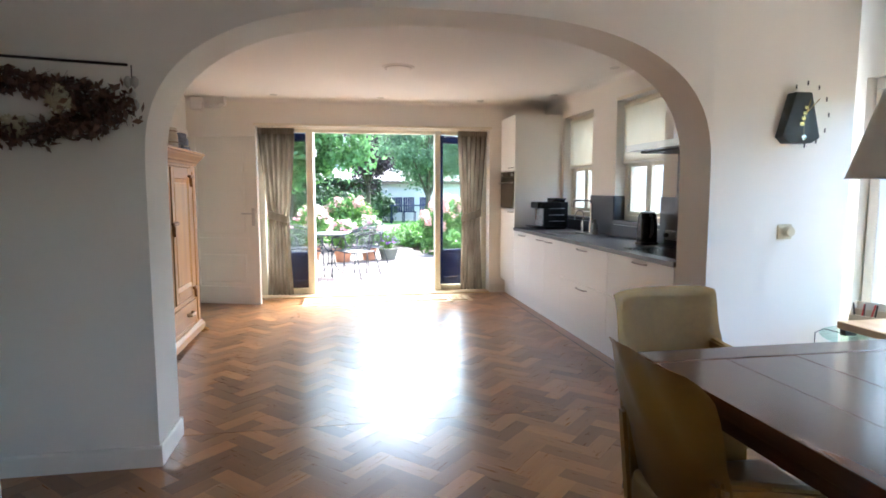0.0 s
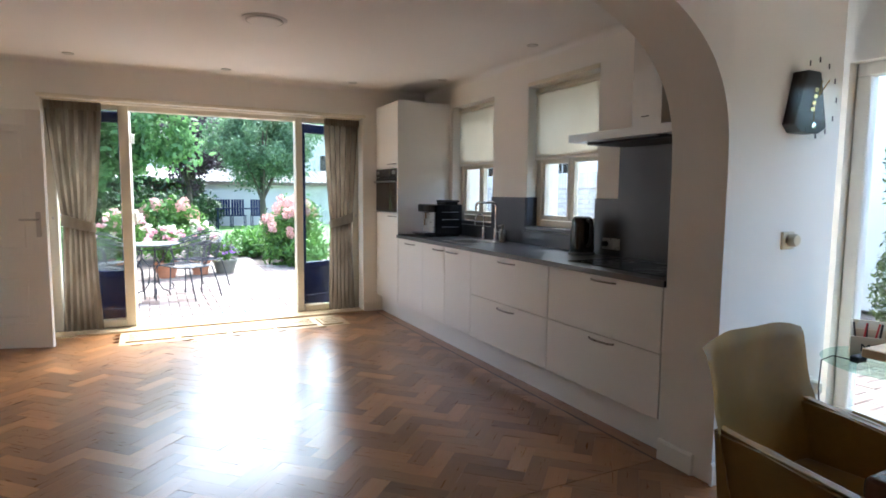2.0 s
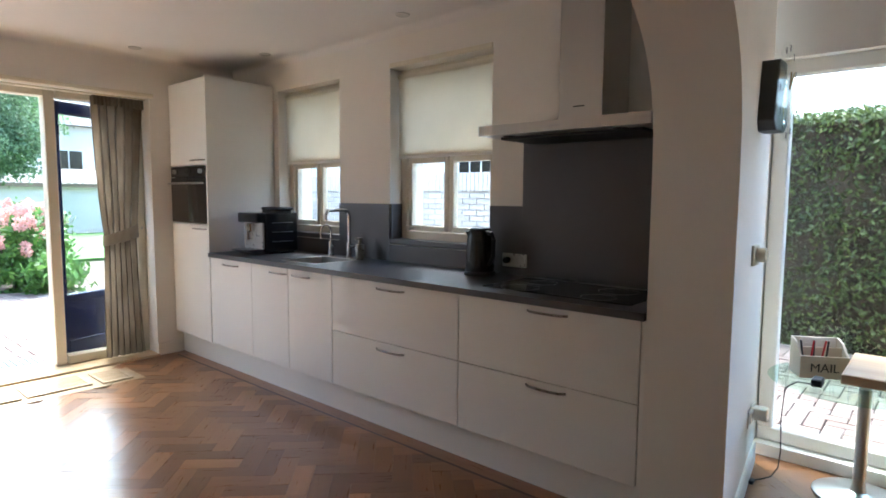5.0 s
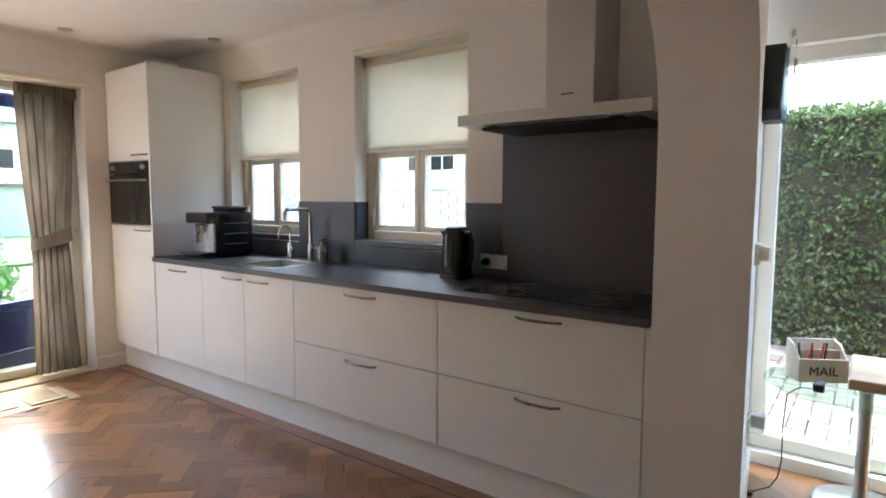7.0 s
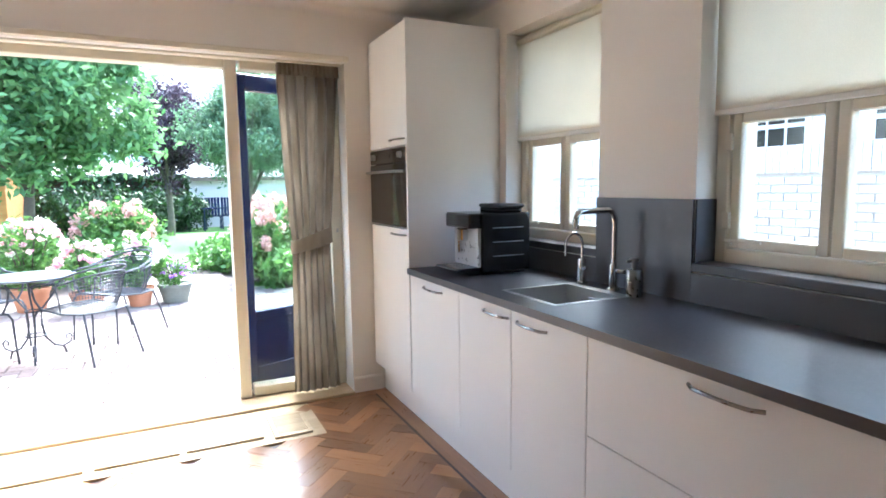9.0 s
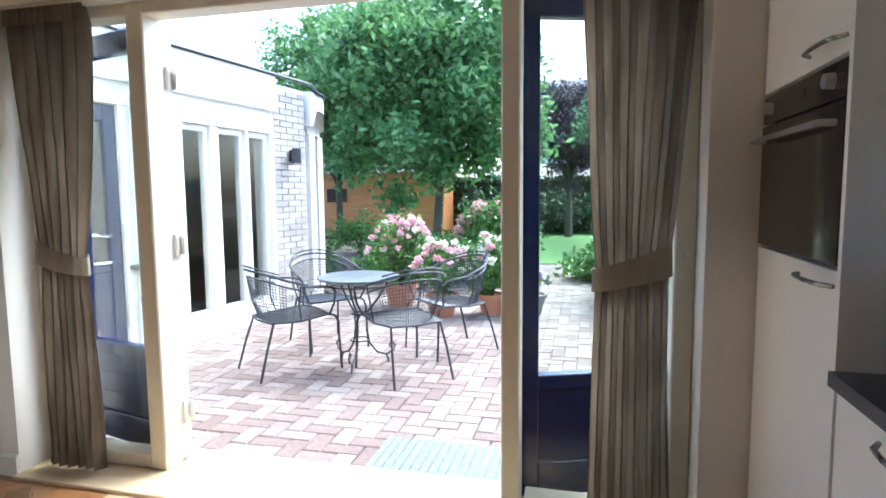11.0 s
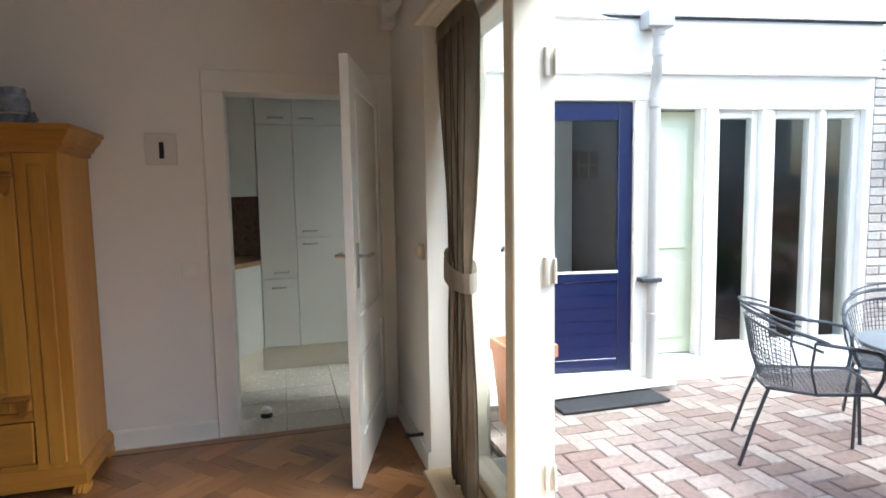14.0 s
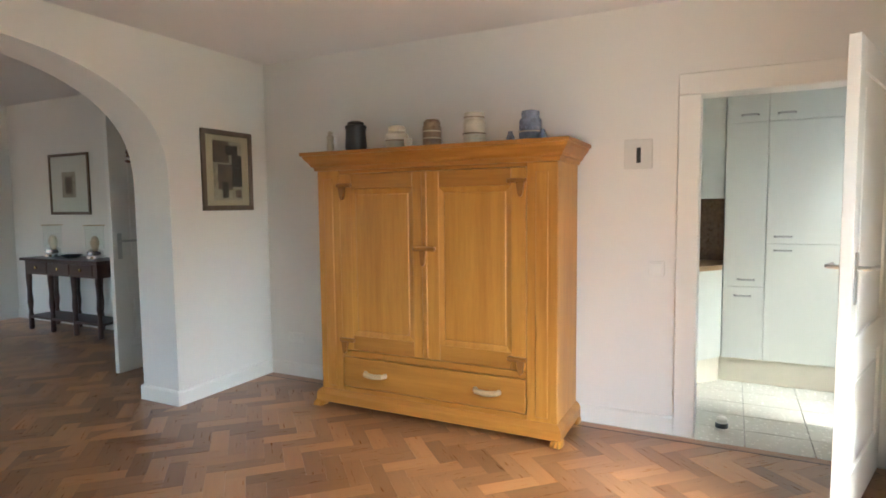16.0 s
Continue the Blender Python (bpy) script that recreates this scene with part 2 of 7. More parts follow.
SPLASH = plain("anthracite_splashback", (0.085, 0.085, 0.095), 0.33, var=0.06, scale=3, bump=0.03, bscale=300)
STEEL = plain("brushed_steel", (0.55, 0.54, 0.52), 0.32, metal=1.0, var=0.02, scale=3, rvar=0.03, fine=200)
# Base colour of the next steel holds the dark reflections on the cabinet handles.
STEELD = plain("darkened_satin_steel", (0.26, 0.25, 0.23), 0.28, metal=1.0, var=0.03, scale=8, rvar=0.04)
CHROME = plain("polished_chrome", (0.75, 0.75, 0.75), 0.1, metal=1.0, var=0.02, rvar=0.03)
BLACKG = plain("black_gloss_plastic", (0.012, 0.012, 0.014), 0.18, var=0.1, rvar=0.05)
BLACKM = plain("black_matt_plastic", (0.02, 0.02, 0.022), 0.5, var=0.12)
SILVER = plain("silver_plastic", (0.5, 0.5, 0.5), 0.3, metal=0.6, var=0.04)
NAVY = plain("navy_door_paint", (0.006, 0.011, 0.055), 0.22, var=0.15, scale=3, rvar=0.05)
IVORY = plain("ivory_plastic", (0.62, 0.56, 0.40), 0.4, var=0.05)
IRON = plain("dark_wrought_iron", (0.045, 0.05, 0.06), 0.45, metal=0.3, var=0.25, scale=20, bump=0.2, bscale=200)
OVENG = plain("oven_glass", (0.03, 0.024, 0.02), 0.08, var=0.1, rvar=0.03)
GLASS = glazing("window_glass")
FURN = wooden("honey_pine", (0.36, 0.145, 0.018), (0.55, 0.260, 0.040), 2, 0.8, 0.42, 0.06)
FURNH = wooden("honey_pine_crossgrain", (0.30, 0.115, 0.015), (0.46, 0.210, 0.032), 1, 0.8, 0.42, 0.06)
FURND = wooden("dark_pine_fittings", (0.20, 0.075, 0.010), (0.30, 0.125, 0.020), 1, 0.8, 0.42, 0.06)
DARKW = wooden("dark_table_wood", (0.045, 0.020, 0.012), (0.14, 0.065, 0.035), 1, 0.7, 0.20, 0.06, gloss=0.6, rvary=0.05)
CONSOLE = wooden("dark_console_wood", (0.03, 0.012, 0.010), (0.075, 0.032, 0.022), 1, 1.0, 0.35, 0.15)
OAKT = wooden("light_oak", (0.34, 0.21, 0.10), (0.52, 0.36, 0.19), 1, 1.0, 0.4, 0.15)
PARQ = wooden("oak_parquet", (0.235, 0.108, 0.042), (0.285, 0.140, 0.058), 0, 1.0, 0.28, 0.01, "object", 0.5, 0.2, uv=True, rvary=0.02)
PARQJ = wooden("oak_parquet_far", (0.235, 0.108, 0.042), (0.285, 0.140, 0.058), 0, 1.0, 0.28, 0.01, "island", 0.5, 0.2, uv=True, rvary=0.02)
BORDER = wooden("oak_border", (0.22, 0.10, 0.04), (0.34, 0.175, 0.08), 1, 1.0, 0.3, 0.1)
THRESH = wooden("pale_threshold_wood", (0.42, 0.30, 0.17), (0.62, 0.48, 0.30), 0, 1.0, 0.32, 0.1)
INLAY = plain("dark_inlay_strip", (0.05, 0.022, 0.012), 0.35, var=0.2)
LEATH = plain("mustard_leather", (0.30, 0.18, 0.035), 0.42, var=0.13, scale=7, bump=0.25, bscale=260)
PIPING = plain("mustard_piping", (0.36, 0.26, 0.08), 0.5, var=0.1)
CURT = cloth("taupe_curtain", (0.23, 0.185, 0.135), (0.42, 0.36, 0.28), 10, 0.2)
BAND = cloth("curtain_band", (0.46, 0.41, 0.34), (0.55, 0.50, 0.42), 20, 0.1)
BLIND = cloth("roller_blind_cloth", (0.78, 0.73, 0.62), (0.84, 0.79, 0.68), 3, 0.55, (1, 1, 1))
PAVER = paved("brick_paver", [(0.0, (0.14, 0.096, 0.084)), (0.35, (0.185, 0.135, 0.118)), (0.7, (0.225, 0.178, 0.16)), (1.0, (0.27, 0.23, 0.21))])
PAVERJ = paved("brick_paver_far", [(0.0, (0.15, 0.108, 0.092)), (0.35, (0.19, 0.148, 0.128)), (0.7, (0.23, 0.19, 0.165)), (1.0, (0.27, 0.24, 0.21))], "island")
SAND = plain("joint_sand", (0.055, 0.045, 0.038), 0.95, var=0.2, scale=20, bump=0.4)
WHITEB = paved("white_painted_brick", [(0.0, (0.48, 0.47, 0.44)), (1.0, (0.62, 0.61, 0.58))], "island", 0.7, 0.6)
GREYB = paved("pale_grey_brick", [(0.0, (0.36, 0.32, 0.28)), (1.0, (0.52, 0.48, 0.44))], "object", 0.8, 0.6)
GREYBJ = paved("pale_grey_brick_far", [(0.0, (0.36, 0.32, 0.28)), (1.0, (0.52, 0.48, 0.44))], "island", 0.8, 0.6)
MORTAR = plain("mortar", (0.42, 0.40, 0.37), 0.95, var=0.1, bump=0.3)
RENDERW = plain("white_outdoor_paint", (0.80, 0.79, 0.75), 0.6, var=0.03, scale=1.5, bump=0.08)
GRASS = plain("lawn_soil", (0.075, 0.17, 0.030), 0.9, var=0.25, scale=0.7, bump=0.6, bscale=60, fine=30)
SOIL = plain("bed_soil", (0.10, 0.075, 0.06), 0.95, var=0.3, scale=4, bump=0.8, bscale=50)
LEAF = leafy("tree_leaf", (0.07, 0.16, 0.045), (0.22, 0.38, 0.14), 0.45)
HEDGEL = leafy("clipped_hedge_leaf", (0.035, 0.050, 0.012), (0.17, 0.22, 0.06), 0.25)
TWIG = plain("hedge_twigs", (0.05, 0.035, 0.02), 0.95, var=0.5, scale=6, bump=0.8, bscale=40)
PALE = leafy("pale_leaf", (0.07, 0.13, 0.06), (0.20, 0.30, 0.16))
PURPLE = leafy("purple_leaf", (0.020, 0.010, 0.018), (0.07, 0.035, 0.06), 0.2)
HEDGE = leafy("hedge_leaf", (0.010, 0.028, 0.008), (0.045, 0.10, 0.024), 0.2)
BUSH = leafy("bush_leaf", (0.05, 0.12, 0.02), (0.15, 0.30, 0.06))
PINKF = leafy("pink_petal", (0.52, 0.27, 0.24), (0.74, 0.52, 0.46), 0.4)
ROSEF = leafy("pale_pink_petal", (0.62, 0.24, 0.32), (0.85, 0.66, 0.68), 0.4)
WHITEF = leafy("cream_petal", (0.62, 0.62, 0.46), (0.85, 0.84, 0.74), 0.4)
VIOLF = leafy("violet_petal", (0.16, 0.06, 0.30), (0.40, 0.22, 0.55), 0.4)
BARK = plain("bark", (0.09, 0.075, 0.055), 0.9, var=0.3, scale=8, bump=0.8, bscale=40)
TERRA = plain("terracotta", (0.42, 0.19, 0.10), 0.75, var=0.12, scale=6, bump=0.2)
SHEDW = wooden("orange_shed_timber", (0.32, 0.12, 0.03), (0.50, 0.22, 0.07), 0, 0.6, 0.6, 0.2)
PVC = plain("grey_downpipe", (0.38, 0.37, 0.35), 0.45, var=0.05)
RUBBER = plain("black_rubber_mat", (0.014, 0.015, 0.018), 0.8, var=0.2, bump=0.6, bscale=160)
WOVEN = plain("blue_grey_outdoor_mat", (0.15, 0.18, 0.24), 0.85, var=0.3, scale=60, bump=0.7, bscale=90)
TILEW = plain("white_floor_tile", (0.62, 0.60, 0.52), 0.25, var=0.04, scale=4, bump=0.03)

# ---- the large structure ----
XL, XR, YA, YF, CZ = -1.13, 3.18, 3.68, 7.65, 2.38
ARCH_L, ARCH_R = -0.262, 2.608


def front_y(x):
    return 3.335 + 0.018 * max(0.0, x + 0.09) + 0.112 * max(0.0, x - 2.615)


def arch_wall():
    """Wall with a basket arch; its dining side runs slightly askew."""
    bm = bmesh.new()
    half, mid = (ARCH_R - ARCH_L) / 2, (ARCH_R + ARCH_L) / 2
    edge = [(ARCH_L, 0.0), (ARCH_L, 0.7)]
    for k in range(41):
        u = -math.cos(k / 40 * math.pi)
        rise = (1 - abs(u) ** 2.7) ** (1 / 2.7) if abs(u) < 1 else 0
        edge.append((mid + half * u, 1.40 + 0.785 * rise))
    edge += [(ARCH_R, 0.7), (ARCH_R, 0.0)]
    x0, x1, top = -1.62, 3.62, 2.62
    outline = [(x0, 0)] + edge + [(x1, 0), (x1, top), (x0, top)]
    lows = [bm.verts.new((x, front_y(x), z)) for x, z in outline]
    backs = [bm.verts.new((x, YA if x < 3.3 else YA + 0.02, z)) for x, z in outline]
    n = len(outline)
    for k in range(n - 2):
        bm.faces.new((lows[k], lows[(k + 1) % n], backs[(k + 1) % n], backs[k]))
    bm.faces.new((lows[48], lows[0], backs[0], backs[48]))
    for ring in (lows, backs):
        # faces: left pier, right pier and strips above the arch
        tops = [bm.verts.new((ring[k].co.x, ring[k].co.y, top)) for k in range(3, 44)]
        bm.faces.new((ring[0], ring[1], ring[2], ring[3], tops[0], ring[48]))
        for k in range(40):
            bm.faces.new((ring[3 + k], ring[4 + k], tops[k + 1], tops[k]))
        bm.faces.new((ring[43], ring[44], ring[45], ring[46], ring[47], tops[40]))
    bmesh.ops.remove_doubles(bm, verts=bm.verts, dist=1e-5)
    return bm


setting("wall_arch", arch_wall(), WALL, "off-white plaster wall with a wide basket arch", smooth=True)


def wall_with_holes(axis, at0, at1, lo, hi, z0, z1, holes):
    """A wall along an axis, thick from at0 to at1, with upright rectangular holes (a, b, za, zb)."""
    bm = bmesh.new()
    cuts = sorted({lo, hi, *[h[0] for h in holes], *[h[1] for h in holes]})
    for a, b in zip(cuts, cuts[1:]):
        spans, z = [], z0
        for h in sorted((h for h in holes if h[0] <= a + 1e-6 and h[1] >= b - 1e-6), key=lambda h: h[2]):
            if h[2] > z:
                spans.append((z, h[2]))
            z = h[3]
        if z < z1:
            spans.append((z, z1))
        for s, e in spans:
            if axis == "x":
                box(bm, a, b, at0, at1, s, e)
            else:
                box(bm, at0, at1, a, b, s, e)
    bmesh.ops.remove_doubles(bm, verts=bm.verts, dist=1e-5)
    return bm


WIN1, WIN2 = (6.19, 6.965, 1.02, 2.14), (4.83, 5.665, 1.02, 2.14)
setting("wall_kitchen", wall_with_holes("y", XR, XR + 0.32, YA, YF + 0.32, 0, 2.62, [WIN1, WIN2]), WALL, "off-white plaster kitchen wall with two windows")
FR_L, FR_R, FR_T = -0.37, 2.46, 2.06
setting("wall_garden", wall_with_holes("x", YF, YF + 0.30, XL - 0.3, XR, 0, 2.62, [(FR_L, FR_R, 0, FR_T)]), WALL, "off-white plaster wall round the garden doors")
DOOR_A, DOOR_B, DOOR_T = 6.733, 7.58, 1.888
setting("wall_left", wall_with_holes("y", XL - 0.16, XL, YA, YF, 0, 2.62, [(DOOR_A, DOOR_B, 0, DOOR_T)]), WALL, "off-white plaster wall with a doorway")
setting("ceiling_kitchen", B(XL, XR, YA, YF, CZ, CZ + 0.2), CEIL, "white plaster ceiling")
# rounded cove where ceiling meets wall
cove = bmesh.new()
for x0, y0, x1, y1 in ((XL, YF, XR, YF), (XR, YF, XR, YA)):
    pts = []
    for k in range(7):
        a = k / 6 * math.pi / 2
        pts.append((0.05 * (1 - math.sin(a)), 0.05 * (1 - math.cos(a))))
    inward = Vector((0, -1)) if y0 == y1 else Vector((-1, 0))
    rows = []
    for px, py in ((x0, y0), (x1, y1)):
        rows.append([cove.verts.new((px + inward.x * (o + 0.001), py + inward.y * (o + 0.001), CZ - 0.001 - (0.05 - math.sqrt(max(0, 0.0025 - (0.05 - o) ** 2))))) for o, _ in pts])
    for k in range(6):
        cove.faces.new((rows[0][k], rows[0][k + 1], rows[1][k + 1], rows[1][k]))
setting("trim_cove", cove, CEIL, "rounded plaster cove", smooth=True)

# dining and living side, behind the arch
DX0, DX1, DY0 = -1.62, 3.62, -3.6
setting("ceiling_dining", B(DX0, 3.95, DY0, front_y(0.5), 2.52, 2.72), CEIL, "white plaster ceiling")
setting("wall_dining_left", wall_with_holes("y", DX0 - 0.16, DX0, DY0, 3.40, 0, 2.62, [(1.72, 2.60, 0, 2.04)]), WALL, "off-white plaster wall")
setting("wall_dining_back", wall_with_holes("x", DY0 - 0.2, DY0, DX0 - 0.16, 3.95, 0, 2.62, []), WALL, "off-white plaster wall")
setting("wall_pier", B(DX0, -1.18, -1.02, -0.80, 0, 2.52), WALL, "off-white plaster pier")
GX = 3.72
setting("wall_dining_glass", wall_with_holes("y", GX, GX + 0.22, DY0, 3.72, 0, 2.62, [(0.4, 3.54, 0.06, 1.98), (-3.0, 0.1, 0.5, 2.1)]), WALL, "white wall round the tall dining window")
setting("wall_hall_back", B(-2.9, -2.75, 1.0, 3.3, 0, 2.62), WALL, "off-white wall closing off the hall")

# glazed fronts of the dining room
def glazed(name, at, cells, z0, z1, label, fw=0.07, deep=0.08, axis="y", mat=None):
    w = thing(name, (at, cells[0], z0) if axis == "y" else (cells[0], at, z0), label, "window", kind="structure")
    mat = mat or TRIM
    for k, c in enumerate(cells):
        if axis == "y":
            part("window_post", B(at - deep / 2, at + deep / 2, c - fw / 2, c + fw / 2, z0 + fw, z1 - fw, bevel=0.006), mat, w)
        else:
            part("window_post", B(c - fw / 2, c + fw / 2, at - deep / 2, at + deep / 2, z0 + fw, z1 - fw, bevel=0.006), mat, w)
    lo, hi = cells[0] - fw / 2, cells[-1] + fw / 2
    for a, b in ((z0, z0 + fw), (z1 - fw, z1)):
        if axis == "y":
            part("window_rail", B(at - deep / 2, at + deep / 2, lo, hi, a, b, bevel=0.006), mat, w)
        else:
            part("window_rail", B(lo, hi, at - deep / 2, at + deep / 2, a, b, bevel=0.006), mat, w)
    for a, b in zip(cells, cells[1:]):
        if axis == "y":
            p = part("pane", B(at - 0.004, at + 0.004, a + fw / 2, b - fw / 2, z0 + fw, z1 - fw), GLASS, w)
        else:
            p = part("pane", B(a + fw / 2, b - fw / 2, at - 0.004, at + 0.004, z0 + fw, z1 - fw), GLASS, w)
        p.visible_shadow = False
    return w


glazed("window_dining", GX + 0.1, [0.44, 1.47, 2.49, 3.50], 0.06, 1.98, "tall white-framed dining window down to the floor")
glazed("window_living_side", GX + 0.1, [-2.96, -1.45, 0.06], 0.5, 2.1, "white-framed living room window")

# kitchen windows: deep reveals, casement of two lights, roller blind
def kitchen_window(name, y0, y1, z0, z1):
    w = thing(name, (XR + 0.14, (y0 + y1) / 2, z0), "cream painted casement window in a deep reveal", "window", kind="structure")
    xa, xb = XR + 0.10, XR + 0.17
    f = 0.055
    for a, b in ((y0, y0 + f), (y1 - f, y1)):
        part("window_frame", B(xa, xb, a, b, z0, z1, bevel=0.005), CREAM, w)
    part("window_frame", B(xa, xb, y0 + f, y1 - f, z0, z0 + f, bevel=0.005), CREAM, w)
    part("window_frame", B(xa, xb, y0 + f, y1 - f, z1 - f, z1, bevel=0.005), CREAM, w)
    part("transom", B(xa - 0.01, xb, y0 + f, y1 - f, 1.565, 1.61, bevel=0.005), CREAM, w)
    mid = (y0 + y1) / 2
    za, zb = z0 + f + 0.004, 1.561
    s = 0.036
    for a, b in ((y0 + f + 0.004, mid - 0.003), (mid + 0.003, y1 - f - 0.004)):
        sash = part("sash", B(xa + 0.01, xb - 0.012, a, a + s, za, zb, bevel=0.004), CREAM, w)
        part("sash_rail", B(xa + 0.01, xb - 0.012, b - s, b, za, zb, bevel=0.004), CREAM, w)
        part("sash_rail", B(xa + 0.01, xb - 0.012, a + s, b - s, za, za + s, bevel=0.004), CREAM, w)
        part("sash_rail", B(xa + 0.01, xb - 0.012, a + s, b - s, zb - s, zb, bevel=0.004), CREAM, w)
        p = part("pane", B(xa + 0.03, xa + 0.036, a + s, b - s, za + s, zb - s), GLASS, w)
        p.visible_shadow = False
    up = part("pane", B(xa + 0.03, xa + 0.036, y0 + f, y1 - f, 1.61, z1 - f), GLASS, w)
    up.visible_shadow = False
    # stay and hinges
    for zz in (za + 0.10, zb - 0.10):
        part("hinge", B(xa - 0.012, xa + 0.004, y1 - f - 0.016, y1 - f + 0.012, zz - 0.03, zz + 0.03, bevel=0.003), CREAM, w)
    st = bmesh.new()
    tube(st, [(xa - 0.004, y1 - f - 0.03, za + 0.012), (xa - 0.03, y1 - f - 0.02, za + 0.03), (xa - 0.03, y1 - f - 0.16, za + 0.03)], 0.006, 6)
    part("stay", st, CREAM, w, "painted casement stay")
    part("window_sill", B(XR - 0.012, xa + 0.005, y0 - 0.0, y1 + 0.0, z0 - 0.03, z0 + 0.004, bevel=0.003), SPLASH, w, "anthracite window sill")
    bl = thing(name.replace("window", "roller_blind"), (XR + 0.06, mid, 1.57), "half-lowered off-white roller blind", "blind", group="kitchen roller blinds")
    part("cloth", B(XR + 0.070, XR + 0.0712, y0 + 0.012, y1 - 0.012, 1.575, z1 - 0.05), BLIND, bl)
    part("bottom_bar", B(XR + 0.064, XR + 0.078, y0 + 0.012, y1 - 0.012, 1.556, 1.578, bevel=0.004), TRIM, bl)
    rl = bmesh.new()
    tube(rl, [(XR + 0.085, y0 + 0.006, z1 - 0.045), (XR + 0.085, y1 - 0.006, z1 - 0.045)], 0.022, 12)
    part("roller", rl, BLIND, bl, smooth=True)
    return w


kitchen_window("window_1", *WIN1)
kitchen_window("window_2", *WIN2)
setting("trim_window_head", B(XR - 0.012, XR - 0.001, WIN2[0] - 0.0, WIN2[1], WIN2[3] - 0.0, WIN2[3] + 0.03, bevel=0.003), CREAM, "cream head rail above the blind")

# garden doors: fixed frame with side lights, two leaves swung outwards
FY = 7.86
fr = thing("door_garden", ((FR_L + FR_R) / 2, FY, 0), "cream painted frame of the open garden doors", "door frame", kind="structure")
P_L, P_R = 0.235, 1.83
for x, w in ((FR_L + 0.035, 0.07), (P_L, 0.085), (P_R - 0.008, 0.07), (FR_R - 0.035, 0.07)):
    part("post", B(x - w / 2, x + w / 2, FY - 0.055, FY + 0.055, 0.02, FR_T - 0.0, bevel=0.006), CREAM, fr)
for a, b in ((FR_L + 0.07, P_L - 0.0425), (P_L + 0.0425, P_R - 0.0425), (P_R + 0.0425, FR_R - 0.07)):
    part("head", B(a, b, FY - 0.055, FY + 0.055, FR_T - 0.05, FR_T - 0.0, bevel=0.005), CREAM, fr)
for a, b in ((FR_L + 0.07, P_L - 0.0425), (P_R + 0.0425, FR_R - 0.07)):
    p = part("side_pane", B(a, b, FY - 0.004, FY + 0.004, 0.085, FR_T - 0.05), GLASS, fr)
    p.visible_shadow = False
    part("side_sill", B(a, b, FY - 0.05, FY + 0.05, 0.02, 0.085, bevel=0.005), CREAM, fr)
setting("threshold", B(FR_L, FR_R, YF - 0.04, FY + 0.10, -0.03, 0.018, bevel=0.004), THRESH, "pale wooden threshold of the garden doors")
setting("sill_outside", B(FR_L - 0.05, FR_R + 0.05, FY + 0.10, FY + 0.22, -0.06, 0.004, bevel=0.006), MORTAR, "stone sill outside the doors")


def garden_leaf(name, hinge_x, side, angle):
    """A navy leaf, glazed above and boarded below; local x runs from the hinge, y is its inside face."""
    m = Matrix.Translation((hinge_x, FY + 0.075, 0.03)) @ Matrix.Rotation(radians(angle), 4, "Z")
    d = thing(name, m, "navy glazed garden door leaf standing open", "door", group="garden door leaves", kind="structure")
    W, H, t, s = 0.765, 1.98, 0.055, 0.095

    def at(bm):
        bm.transform(m)
        return bm
    def piece(nm, x0, x1, z0, z1, mat, y0=-t / 2, y1=t / 2, lab="", bev=0.004):
        return part(nm, at(B(x0, x1, y0, y1, z0, z1, bevel=bev)), mat, d, lab)
    piece("stile", 0, s, 0, H, NAVY)
    piece("stile", W - s, W, 0, H, NAVY)
    piece("top_rail", s, W - s, H - 0.10, H, NAVY)
    piece("lock_rail", s, W - s, 0.44, 0.50, NAVY)
    piece("bottom_rail", s, W - s, 0, 0.14, NAVY)
    piece("edge_strip", -0.003, -0.0005, 0, H, TRIM, lab="white painted hinge edge", bev=0)
    for k in range(3):
        z = 0.14 + k * 0.10
        piece("board", s, W - s, z + 0.0015, z + 0.0985, NAVY, -0.012, 0.012, bev=0)
    piece("board_backing", s, W - s, 0.14, 0.44, NAVY, -0.006, 0.006, bev=0)
    g = piece("pane", s, W - s, 0.50, H - 0.10, GLASS, -0.004, 0.004, bev=0)
    g.visible_shadow = False
    for f, yy in ((1, t / 2), (-1, -t / 2)):
        piece("handle_plate", W - 0.065, W - 0.028, 0.86, 1.10, CHROME, min(yy, yy + f * 0.006), max(yy, yy + f * 0.006), "steel back plate", 0.002)
        hb = bmesh.new()
        tube(hb, [(W - 0.046, yy, 1.02), (W - 0.046, yy + f * 0.05, 1.02), (W - 0.07, yy + f * 0.055, 1.02), (W - 0.16, yy + f * 0.055, 1.02)], 0.009, 8)
        part("door_handle", at(hb), CHROME, d, "steel lever handle", smooth=True)
    for z in (0.22, 1.0, 1.74):
        hg = bmesh.new()
        tube(hg, [(-0.006, 0.0, z - 0.05), (-0.006, 0.0, z + 0.05)], 0.011, 8)
        box(hg, -0.03, 0.02, -t / 2 - 0.004, -t / 2 + 0.002, z - 0.045, z + 0.045)
        part("hinge", at(hg), TRIM, d, "painted butt hinge")
    return d


garden_leaf("door_leaf", P_R - 0.010, 1, 20)
garden_leaf("door_leaf", P_L + 0.045, -1, 180 - 14)

